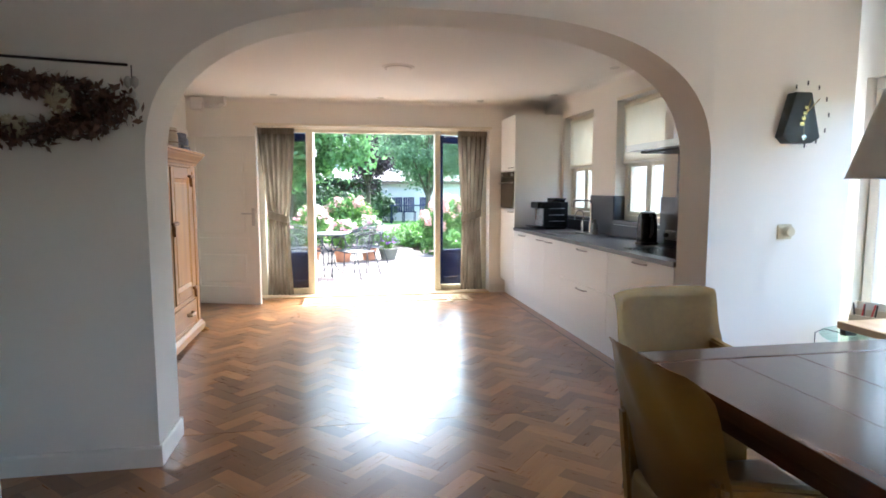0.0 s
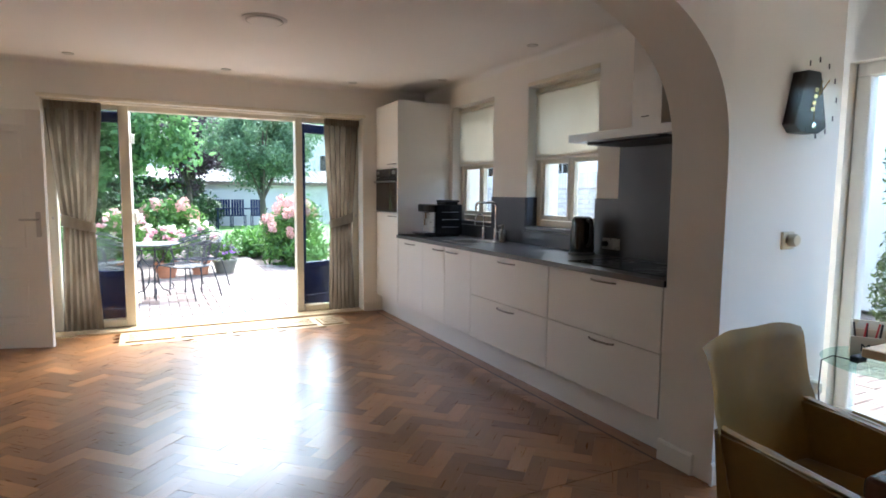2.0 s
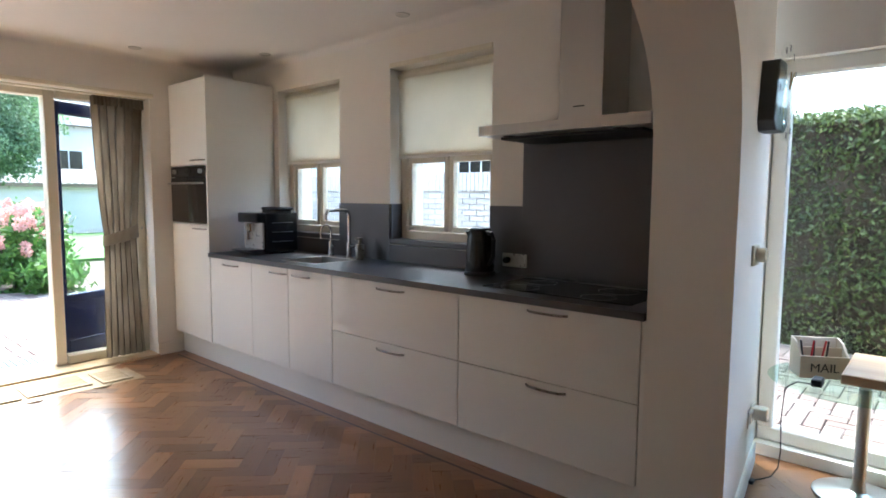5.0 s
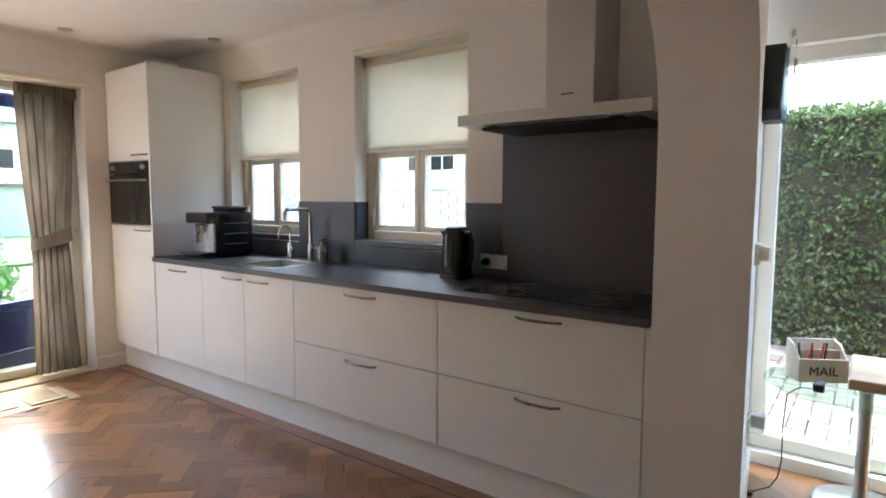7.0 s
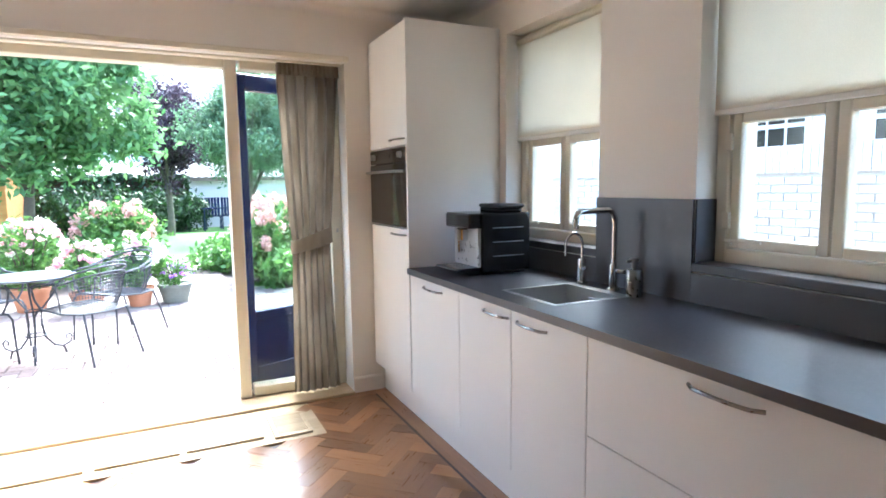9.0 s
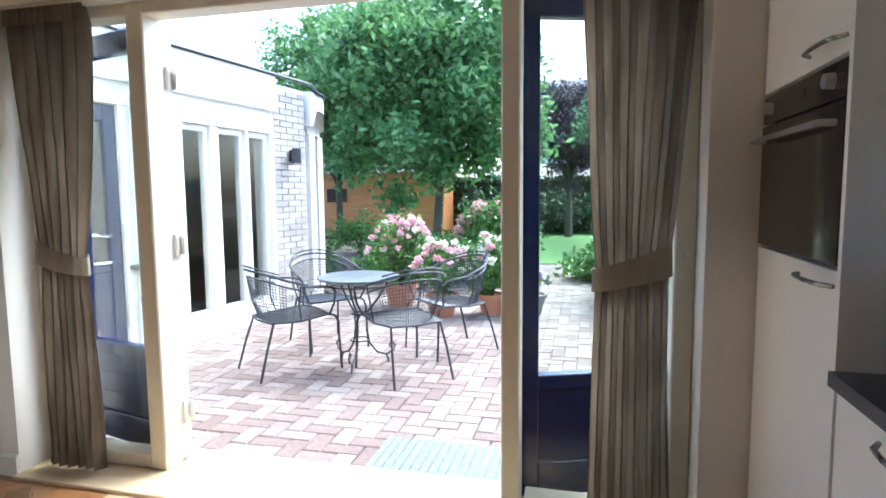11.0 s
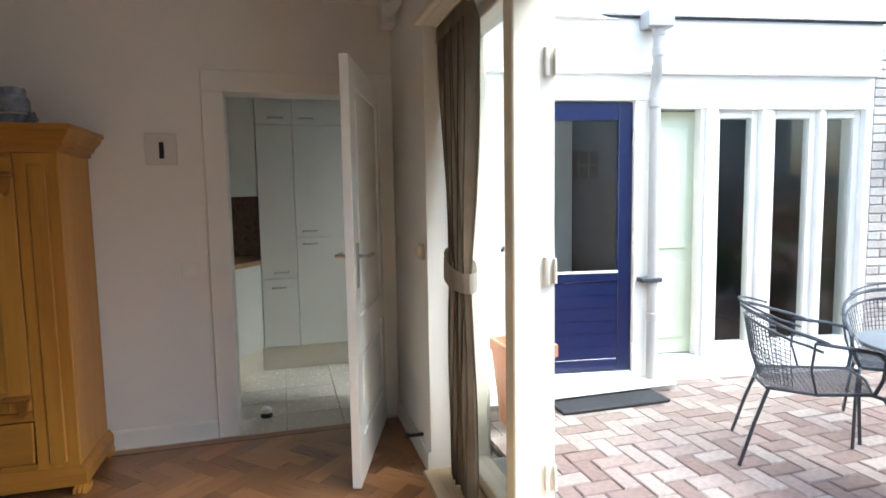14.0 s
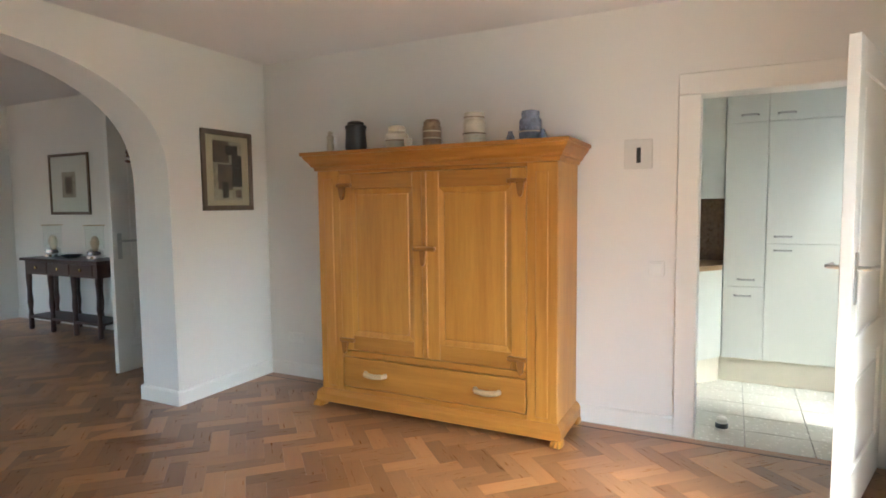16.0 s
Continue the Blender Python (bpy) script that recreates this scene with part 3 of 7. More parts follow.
# skirting boards
def skirting(name, pts, h=0.10, t=0.015):
    bm = bmesh.new()
    for (x0, y0), (x1, y1), (nx, ny) in pts:
        d = Vector((x1 - x0, y1 - y0)).normalized()
        n = Vector((nx, ny))
        prof = [(0.0005, 0.0), (t, 0.0), (t, h - 0.012), (t - 0.006, h), (0.0005, h)]
        a = [bm.verts.new((x0 + n.x * o, y0 + n.y * o, z + 0.001)) for o, z in prof]
        b = [bm.verts.new((x1 + n.x * o, y1 + n.y * o, z + 0.001)) for o, z in prof]
        for k in range(5):
            bm.faces.new((a[k], a[(k + 1) % 5], b[(k + 1) % 5], b[k]))
        bm.faces.new(a)
        bm.faces.new(b[::-1])
    return setting(name, bm, TRIM, "white painted skirting board")


skirting("baseboard", [((XL, YA + 0.015), (XL, DOOR_A - 0.10), (1, 0)), ((XL, YA), (ARCH_L + 0.015, YA), (0, 1)),
                       ((ARCH_L, YA), (ARCH_L, front_y(ARCH_L)), (1, 0)), ((ARCH_L + 0.015, front_y(-0.09)), (DX0, front_y(DX0)), (0, -1)),
                       ((ARCH_R, 3.48), (ARCH_R, YA), (-1, 0)), ((ARCH_R - 0.015, front_y(2.6)), (DX1, front_y(DX1)), (0, -1)),
                       ((XL, YF), (FR_L, YF), (0, -1)), ((FR_R, YF), (2.66, YF), (0, -1)),
                       ((DX0, DY0), (DX0, 1.62), (1, 0))])

# doorway to the utility room
fd = thing("door_frame_utility", (XL, (DOOR_A + DOOR_B) / 2, 0), "white painted door frame", "door frame", kind="structure")
for a, b in ((DOOR_A - 0.10, DOOR_A + 0.012), (DOOR_B - 0.012, DOOR_B + 0.068)):
    part("jamb", B(XL - 0.17, XL + 0.018, a, b, 0, DOOR_T - 0.0125, bevel=0.005), DOORW, fd)
part("head", B(XL - 0.17, XL + 0.018, DOOR_A - 0.10, DOOR_B + 0.068, DOOR_T - 0.012, DOOR_T + 0.10, bevel=0.005), DOORW, fd)


def panel_door(name, m, W, H, label, hand=1):
    """A white panelled leaf; local x from the hinge, y across its thickness."""
    d = thing(name, m, label, "door", kind="structure")
    t = 0.04

    def at(bm):
        bm.transform(m)
        return bm
    s = 0.11
    for x0, x1, z0, z1 in ((0, s, 0, H), (W - s, W, 0, H), (s, W - s, H - 0.12, H), (s, W - s, 0.62, 0.76), (s, W - s, 0, 0.2)):
        part("stile" if z1 - z0 > 1 else "rail", at(B(x0, x1, -t / 2, t / 2, z0, z1, bevel=0.002)), DOORW, d)
    for z0, z1 in ((0.2, 0.62), (0.76, H - 0.12)):
        bm = B(s, W - s, -0.009, 0.009, z0, z1)
        box(bm, s + 0.05, W - s - 0.05, -0.015, 0.015, z0 + 0.05, z1 - 0.05, bevel=0.006)
        part("panel", at(bm), DOORW, d)
    for f in (1, -1):
        yy = f * t / 2
        part("handle_plate", at(B(W - 0.075, W - 0.04, min(yy, yy + f * 0.008), max(yy, yy + f * 0.008), 0.90, 1.10, bevel=0.002)), STEEL, d, "steel back plate")
        hb = bmesh.new()
        tube(hb, [(W - 0.058, yy, 1.04), (W - 0.058, yy + f * 0.05, 1.04), (W - 0.08, yy + f * 0.055, 1.04), (W - 0.17, yy + f * 0.055, 1.04)], 0.009, 8)
        part("door_handle", at(hb), STEEL, d, "steel lever handle", smooth=True)
    for z in (0.25, 1.0, 1.72):
        hg = bmesh.new()
        tube(hg, [(-0.004, -t / 2, z - 0.045), (-0.004, -t / 2, z + 0.045)], 0.009, 8)
        part("hinge", at(hg), STEEL, d, "steel hinge")
    return d


panel_door("door_utility", Matrix.Translation((XL + 0.022, DOOR_B - 0.03, 0.008)) @ Matrix.Rotation(radians(-18), 4, "Z"), 0.84, 1.90, "white panelled door standing wide open")
panel_door("door_hall", Matrix.Translation((DX0 + 0.13, 2.59, 0.008)) @ Matrix.Rotation(radians(1), 4, "Z"), 0.93, 2.02, "cream panelled door standing wide open")

# utility room beyond the doorway, lit through the glazed blue door and an added ceiling opening
setting("floor_utility", B(-2.65, XL - 0.0, 6.0, 9.6, -0.05, -0.008), MORTAR, "grout bed of the utility floor")
setting("wall_utility_back", B(-2.8, -2.64, 5.9, 9.6, 0, 2.6), WALL, "off-white utility wall")
setting("wall_utility_near", B(-2.64, XL - 0.16, 5.9, 6.0, 0, 2.6), WALL, "off-white utility wall")
# The gap is an unseen opening, added to brighten the utility room.
cu0 = bmesh.new()
for a in ((-2.64, XL - 0.16, 6.0, 7.95), (-2.64, -2.25, 7.95, 9.6), (-1.65, XL - 0.16, 7.95, 9.6), (-2.25, -1.65, 8.75, 9.6), (-2.25, -1.65, 7.95, 8.15)):
    box(cu0, *a, 2.45, 2.49)
setting("ceiling_utility", cu0, CEIL, "white utility ceiling with an added opening for light")

# ---- kitchen run ----
FX = 2.61


def bow_handle(parent, y0, y1, z, x=FX, name="handle"):
    bm = bmesh.new()
    pts = []
    for k in range(9):
        u = k / 8
        pts.append((x - 0.006 - 0.026 * math.sin(math.pi * u) ** 0.3, y0 + (y1 - y0) * u, z))
    rings = tube(bm, pts, 0.0055, 8)
    return part(name, rings, STEELD, parent, "brushed steel bow handle", smooth=True)


def base_unit(y0, y1, fronts, label):
    u = thing("base_cabinet", (2.9, (y0 + y1) / 2, 0.10), label, "cabinet", group="white kitchen base cabinets")
    part("carcass", B(2.635, XR - 0.002, y0 + 0.001, y1 - 0.001, 0.180, 0.845 if y0 != 5.570 else 0.67), LACQ, u)
    for kind, a, b, z0, z1, h in fronts:
        f = part(kind, B(FX, FX + 0.023, a + 0.0018, b - 0.0018, z0, z1, bevel=0.0016), LACQ, u)
        bow_handle(f, h[0], h[1], h[2])
    return u


base_unit(3.70, 4.598, [("drawer", 3.70, 4.598, 0.184, 0.510, (4.008, 4.204, 0.486)), ("drawer", 3.70, 4.598, 0.514, 0.842, (4.008, 4.204, 0.816))], "matt white base cabinet with two deep drawers under the hob")
base_unit(4.598, 5.570, [("drawer", 4.598, 5.570, 0.184, 0.510, (4.96, 5.172, 0.474)), ("drawer", 4.598, 5.570, 0.514, 0.842, (4.96, 5.172, 0.808))], "matt white base cabinet with two deep drawers")
base_unit(5.570, 6.455, [("cabinet_door", 5.570, 6.018, 0.184, 0.842, (5.775, 5.965, 0.804)), ("cabinet_door", 6.018, 6.455, 0.184, 0.842, (6.025, 6.215, 0.804))], "matt white double-door cabinet under the sink")
base_unit(6.455, 7.03, [("cabinet_door", 6.455, 7.03, 0.184, 0.842, (6.62, 6.83, 0.804))], "matt white single-door base cabinet")
setting("trim_filler", B(FX + 0.004, 2.65, 3.682, 3.699, 0.0, 0.845), LACQ, "white filler strip")
setting("trim_plinth", B(2.672, 2.688, 3.682, 7.645, 0.001, 0.179), LACQ, "white kitchen plinth")

tall = thing("tall_cabinet", (2.9, 7.33, 0.10), "tall matt white cabinet with a built-in oven", "cabinet")
part("side_panel", B(2.606, XR - 0.002, 7.032, 7.050, 0.180, 2.185), LACQ, tall)
part("side_panel", B(2.637, XR - 0.002, 7.630, 7.646, 0.180, 2.185), LACQ, tall)
part("carcass", B(2.66, XR - 0.002, 7.051, 7.629, 0.180, 1.095), LACQ, tall)
part("carcass", B(2.66, XR - 0.002, 7.051, 7.629, 1.532, 2.185), LACQ, tall)
lower = part("cabinet_door", B(FX, 2.634, 7.052, 7.642, 0.184, 1.082, bevel=0.0016), LACQ, tall)
bow_handle(lower, 7.06, 7.27, 1.050)
upper = part("cabinet_door", B(FX, 2.634, 7.052, 7.642, 1.538, 2.180, bevel=0.0016), LACQ, tall)
bow_handle(upper, 7.06, 7.27, 1.570)
oven = thing("oven", (2.64, 7.35, 1.10), "built-in steel and dark glass oven", "oven")
part("body", B(2.636, 3.1, 7.056, 7.626, 1.092, 1.528), BLACKM, oven)
part("control_panel", B(FX - 0.002, 2.634, 7.056, 7.638, 1.448, 1.528, bevel=0.002), OVENG, oven)
part("oven_door", B(FX - 0.004, 2.634, 7.056, 7.638, 1.092, 1.443, bevel=0.003), OVENG, oven)
oh = bmesh.new()
tube(oh, [(FX - 0.004, 7.10, 1.398), (FX - 0.04, 7.10, 1.398), (FX - 0.04, 7.60, 1.398), (FX - 0.004, 7.60, 1.398)], 0.008, 8)
part("handle", oh, STEEL, oven, "steel bar handle", smooth=True)
for yy in (7.13, 7.56):
    kb = bmesh.new()
    lathe(kb, [(0.0, 0.0), (0.018, 0.0), (0.016, 0.02), (0.0, 0.021)], n=16)
    kb.transform(Matrix.Translation((FX - 0.002, yy, 1.489)) @ Matrix.Rotation(radians(-90), 4, "Y"))
    part("knob", kb, STEEL, oven, "steel knob", smooth=True)
part("display", B(FX - 0.0035, FX - 0.001, 7.30, 7.40, 1.478, 1.503), BLACKG, oven)

# worktop with a cut-out for the sink
SY0, SY1, SX0, SX1 = 5.85, 6.225, 2.69, 3.07
WTZ = 0.875
wt = bmesh.new()
for x0, x1, y0, y1 in ((2.592, XR - 0.003, 3.684, SY0), (2.592, XR - 0.003, SY1, 7.030), (2.592, SX0, SY0, SY1), (SX1, XR - 0.003, SY0, SY1)):
    box(wt, x0, x1, y0, y1, WTZ - 0.031, WTZ)
bmesh.ops.remove_doubles(wt, verts=wt.verts, dist=1e-5)
solid("worktop", wt, TOP, "anthracite laminate kitchen worktop", "worktop")
sk = thing("kitchen_sink", ((SX0 + SX1) / 2, (SY0 + SY1) / 2, 0.70), "square stainless steel inset sink", "sink")
bw = bmesh.new()
o = [(SX0 + 0.002, SY0 + 0.002), (SX1 - 0.002, SY0 + 0.002), (SX1 - 0.002, SY1 - 0.002), (SX0 + 0.002, SY1 - 0.002)]
i = [(SX0 + 0.02, SY0 + 0.02), (SX1 - 0.05, SY0 + 0.02), (SX1 - 0.05, SY1 - 0.02), (SX0 + 0.02, SY1 - 0.02)]
lo = [(a + (0.01 if a < 2.88 else -0.01), b + (0.01 if b < 6.04 else -0.01)) for a, b in i]
rings = [[bw.verts.new((a, b, z)) for a, b in ring] for ring, z in ((o, WTZ - 0.0005), (o, WTZ + 0.0015), (i, WTZ + 0.0015), (i, WTZ - 0.01), (lo, 0.705))]
for a, b in zip(rings, rings[1:]):
    for k in range(4):
        bw.faces.new((a[k], a[(k + 1) % 4], b[(k + 1) % 4], b[k]))
bw.faces.new(rings[-1])
part("bowl", bw, STEEL, sk)
dr = bmesh.new()
lathe(dr, [(0.0, 0.0), (0.045, 0.0), (0.045, 0.004), (0.03, 0.006), (0.0, 0.003)], 2.86, 6.04, 0.7055, 20)
part("drain", dr, CHROME, sk, "chrome drain", smooth=True)
part("overflow", B(SX1 - 0.064, SX1 - 0.056, 5.98, 6.04, 0.825, 0.845, bevel=0.001), CHROME, sk)


def tap(name, x, y, h, reach, r, label, square=False):
    t = thing(name, (x, y, WTZ), label, "tap")
    bm = bmesh.new()
    lathe(bm, [(0.0, 0), (0.027, 0), (0.027, 0.008), (0.02, 0.012), (0.02, 0.11), (0.0, 0.112)], x, y, WTZ, 20)
    part("body", bm, CHROME, t, smooth=True)
    sp = bmesh.new()
    if square:
        pts = [(x, y, WTZ + 0.105), (x, y, WTZ + h - 0.035), (x - 0.012, y, WTZ + h - 0.012), (x - 0.035, y, WTZ + h), (x - reach + 0.03, y, WTZ + h), (x - reach + 0.01, y, WTZ + h - 0.008), (x - reach, y, WTZ + h - 0.03), (x - reach, y, WTZ + h - 0.07)]
    else:
        pts = [(x, y, WTZ + 0.065)] + [(x - reach / 2 + reach / 2 * math.cos(a), y, WTZ + h - reach / 2 + reach / 2 * math.sin(a)) for a in [k * math.pi / 10 for k in range(11)]] + [(x - reach, y, WTZ + h - reach / 2 - 0.05)]
    tube(sp, pts, r, 10)
    part("spout", sp, CHROME, t, smooth=True)
    lv = bmesh.new()
    tube(lv, [(x, y - 0.015, WTZ + 0.085), (x - 0.01, y - 0.075, WTZ + 0.089)] if square else [(x, y - 0.01, WTZ + 0.07), (x, y - 0.035, WTZ + 0.073)], [0.011, 0.009], 8)
    part("lever", lv, CHROME, t, smooth=True)
    return t


tap("mixer_tap", 3.09, 5.985, 0.335, 0.20, 0.012, "chrome mixer tap with a square high spout", True)
tap("filter_tap", 3.10, 6.20, 0.225, 0.09, 0.006, "slim chrome filter tap with a bent spout")
sd = thing("soap_dispenser", (3.075, 5.855, WTZ), "brushed steel soap dispenser on the worktop", "soap dispenser")
bm = bmesh.new()
lathe(bm, [(0.0, 0), (0.03, 0), (0.03, 0.10), (0.026, 0.106), (0.0, 0.106)], 3.075, 5.855, WTZ, 20)
part("bottle", bm, STEELD, sd, smooth=True)
bm = bmesh.new()
lathe(bm, [(0.0, 0), (0.012, 0), (0.012, 0.03), (0.018, 0.032), (0.018, 0.045), (0.0, 0.046)], 3.075, 5.855, WTZ + 0.106, 16)
tube(bm, [(3.075, 5.855, WTZ + 0.143), (3.035, 5.855, WTZ + 0.139)], 0.006, 8)
part("pump", bm, STEELD, sd, smooth=True)

# splashback panels
spl = bmesh.new()
for y0, y1, z0, z1 in ((3.682, 4.61, 0.876, 1.60), (4.61, 4.832, 0.876, 1.257), (4.832, 5.665, 0.876, 0.985), (5.665, 6.19, 0.876, 1.257), (6.19, 7.03, 0.876, 0.985)):
    box(spl, XR - 0.012, XR - 0.001, y0 + 0.0004, y1 - 0.0004, z0, z1)
for y0, y1 in ((WIN2[1] - 0.010, WIN2[1] - 0.001), (WIN1[0] + 0.001, WIN1[0] + 0.010)):
    box(spl, XR - 0.001, XR + 0.10, y0, y1, 1.02, 1.257)
setting("trim_splashback", spl, SPLASH, "anthracite splashback panels")

hob = thing("hob", (2.88, 4.11, WTZ), "black glass induction hob", "hob")
part("glass", B(2.70, 3.10, 3.78, 4.525, WTZ + 0.0005, WTZ + 0.005, bevel=0.002), BLACKG, hob)
for hx, hy, hr in ((2.78, 3.96, 0.075), (2.78, 4.36, 0.09), (2.98, 3.96, 0.09), (2.98, 4.36, 0.075)):
    rg = bmesh.new()
    tube(rg, [(hx + hr * math.cos(a), hy + hr * math.sin(a), WTZ + 0.0048) for a in [k * math.tau / 28 for k in range(28)]], 0.0008, 4, closed=True)
    part("cooking_zone", rg, SILVER, hob, "thin grey zone ring")

hood = thing("cooker_hood", (2.95, 4.15, 1.59), "brushed steel cooker hood with a chimney", "cooker hood")
hd = bmesh.new()
prism(hd, [(2.712, 1.594), (XR - 0.002, 1.594), (XR - 0.002, 1.648), (2.712, 1.640)], "y", 3.735, 4.568)
part("canopy", hd, STEEL, hood)
part("filter", B(2.80, XR - 0.06, 3.80, 4.50, 1.580, 1.593, bevel=0.002), BLACKM, hood, "dark filter plate")
part("chimney", B(2.90, XR - 0.002, 4.028, 4.245, 1.648, CZ - 0.002, bevel=0.002), STEEL, hood)
part("badge", B(2.8975, 2.8995, 4.115, 4.17, 1.716, 1.722), BLACKM, hood)
part("brand_bar", B(2.7105, 2.7118, 4.13, 4.18, 1.612, 1.622), SILVER, hood)
for yy in (3.88, 4.42):
    lt = bmesh.new()
    lathe(lt, [(0.0, 0.0), (0.032, 0.0), (0.032, 0.004), (0.0, 0.004)], 2.757, yy, 1.5895, 20)
    part("lamp_lens", lt, CHROME, hood, "round hood lamp")

ket = thing("kettle", (3.04, 4.80, WTZ), "black electric kettle on the worktop", "kettle")
KX, KY = 3.04, 4.80


def oval_stack(profile, z0, n=28, power=3.0):
    """A rounded-square upright body: (half width x, half width y, height) rings."""
    bm = bmesh.new()
    rows = []
    for hx, hy, z in profile:
        ring = []
        for q in range(n):
            a = q * math.tau / n
            c, s = math.cos(a), math.sin(a)
            ring.append(bm.verts.new((KX + hx * math.copysign(abs(c) ** (2 / power), c), KY + hy * math.copysign(abs(s) ** (2 / power), s), z0 + z)))
        rows.append(ring)
    for a, b in zip(rows, rows[1:]):
        for q in range(n):
            bm.faces.new((a[q], a[(q + 1) % n], b[(q + 1) % n], b[q]))
    bm.faces.new(rows[0][::-1])
    bm.faces.new(rows[-1])
    return bm


part("base", oval_stack([(0.080, 0.075, 0), (0.082, 0.077, 0.008), (0.078, 0.073, 0.020)], WTZ + 0.0005), BLACKM, ket, smooth=True)
part("jug", oval_stack([(0.074, 0.066, 0), (0.076, 0.068, 0.03), (0.072, 0.064, 0.15), (0.066, 0.058, 0.215), (0.060, 0.052, 0.228)], WTZ + 0.021), BLACKG, ket, smooth=True)
part("lid", oval_stack([(0.056, 0.048, 0), (0.054, 0.046, 0.010), (0.03, 0.026, 0.016)], WTZ + 0.2495), BLACKM, ket, smooth=True)
bm = bmesh.new()
tube(bm, [(KX - 0.01, KY - 0.05, WTZ + 0.238), (KX - 0.012, KY - 0.088, WTZ + 0.232), (KX - 0.012, KY - 0.10, WTZ + 0.20), (KX - 0.012, KY - 0.098, WTZ + 0.10), (KX - 0.01, KY - 0.066, WTZ + 0.06)], [0.011, 0.012, 0.012, 0.012, 0.010], 8)
part("handle", bm, BLACKM, ket, smooth=True)
bm = bmesh.new()
prism(bm, [(KY + 0.05, WTZ + 0.235), (KY + 0.092, WTZ + 0.238), (KY + 0.058, WTZ + 0.17)], "x", KX - 0.016, KX + 0.016)
part("spout", bm, BLACKG, ket)

CMX = 0.035
cm = thing("coffee_machine", (2.92, 6.70, WTZ), "black and silver bean-to-cup coffee machine", "coffee machine")


def cm_part(nm, x0, x1, y0, y1, z0, z1, mat, lab="", **kw):
    return part(nm, B(x0 + CMX, x1 + CMX, y0, y1, WTZ + z0, WTZ + z1, **kw), mat, cm, lab)


cm_part("housing", 2.78, 3.06, 6.60, 6.87, 0.014, 0.305, BLACKG, bevel=0.012, seg=2)
cm_part("foot", 2.80, 3.04, 6.62, 6.85, 0.0005, 0.0138, BLACKM)
cm_part("head", 2.712, 2.779, 6.605, 6.865, 0.232, 0.305, BLACKG, bevel=0.008)
cm_part("front_panel", 2.765, 2.779, 6.61, 6.86, 0.04, 0.1405, SILVER, "silver front panel")
cm_part("display_panel", 2.762, 2.779, 6.61, 6.86, 0.141, 0.231, SILVER, "silver control panel")
cm_part("spout", 2.722, 2.7618, 6.705, 6.765, 0.165, 0.228, CHROME, "chrome coffee spout", bevel=0.006)
cm_part("milk_pipe", 2.742, 2.7618, 6.775, 6.795, 0.10, 0.20, CHROME, "chrome milk pipe", bevel=0.004)
tr = bmesh.new()
prism(tr, [(2.650 + CMX, WTZ + 0.030), (2.72 + CMX, WTZ + 0.004), (2.778 + CMX, WTZ + 0.004), (2.778 + CMX, WTZ + 0.038), (2.650 + CMX, WTZ + 0.036)], "y", 6.615, 6.855)
part("drip_tray", tr, BLACKM, cm)
for k in range(6):
    cm_part("tray_slot", 2.66, 2.76, 6.635 + k * 0.036, 6.648 + k * 0.036, 0.0385, 0.0395, SILVER)
cm_part("bean_hopper", 2.90, 3.04, 6.64, 6.84, 0.3055, 0.325, BLACKG, "smoked bean hopper", bevel=0.006)
cm_part("lid", 2.90, 3.05, 6.63, 6.85, 0.3255, 0.345, BLACKM, bevel=0.007)
for k in range(3):
    cm_part("groove", 2.84, 3.02, 6.5985, 6.6, 0.09 + 0.07 * k, 0.094 + 0.07 * k, SILVER)


def wall_plate(name, at, normal, w, h, label, holes=1, mat=None, category="socket"):
    """A switch or socket plate; at is its middle on the wall, normal 'x', '-x', 'y' or '-y'."""
    turn = {"-y": 0, "x": 90, "y": 180, "-x": -90}[normal]
    m = Matrix.Translation(at) @ Matrix.Rotation(radians(turn), 4, "Z")
    s = thing(name, m, label, category)
    mat = mat or TRIM

    def at_(bm):
        bm.transform(m)
        return bm
    part("plate", at_(B(-w / 2, w / 2, -0.010, -0.0005, -h / 2, h / 2, bevel=0.003)), mat, s)
    for k in range(holes):
        x = (k - (holes - 1) / 2) * w / holes
        if category == "switch":
            part("rocker", at_(B(x - w / holes * 0.36, x + w / holes * 0.36, -0.016, -0.010, -h * 0.36, h * 0.36, bevel=0.002)), mat, s)
        else:
            rg = bmesh.new()
            lathe(rg, [(0.026, 0.0), (0.026, 0.004), (0.022, 0.004), (0.020, -0.006), (0.0, -0.006)], n=20)
            rg.transform(Matrix.Translation((x, -0.0105, 0)) @ Matrix.Rotation(radians(90), 4, "X"))
            part("outlet", at_(rg), mat, s, smooth=True)
    return s


wall_plate("double_socket", (XR - 0.0125, 4.652, 0.957), "-x", 0.16, 0.075, "grey double socket on the splashback", 2, SILVER)
pl = bmesh.new()
lathe(pl, [(0.0, 0.0), (0.018, 0.0), (0.016, 0.03), (0.008, 0.035), (0.0, 0.035)], n=14)
pl.transform(Matrix.Translation((XR - 0.026, 4.69, 0.957)) @ Matrix.Rotation(radians(-90), 4, "Y"))
solid("plug", pl, BLACKM, "black plug in the kitchen socket", "plug", smooth=True)

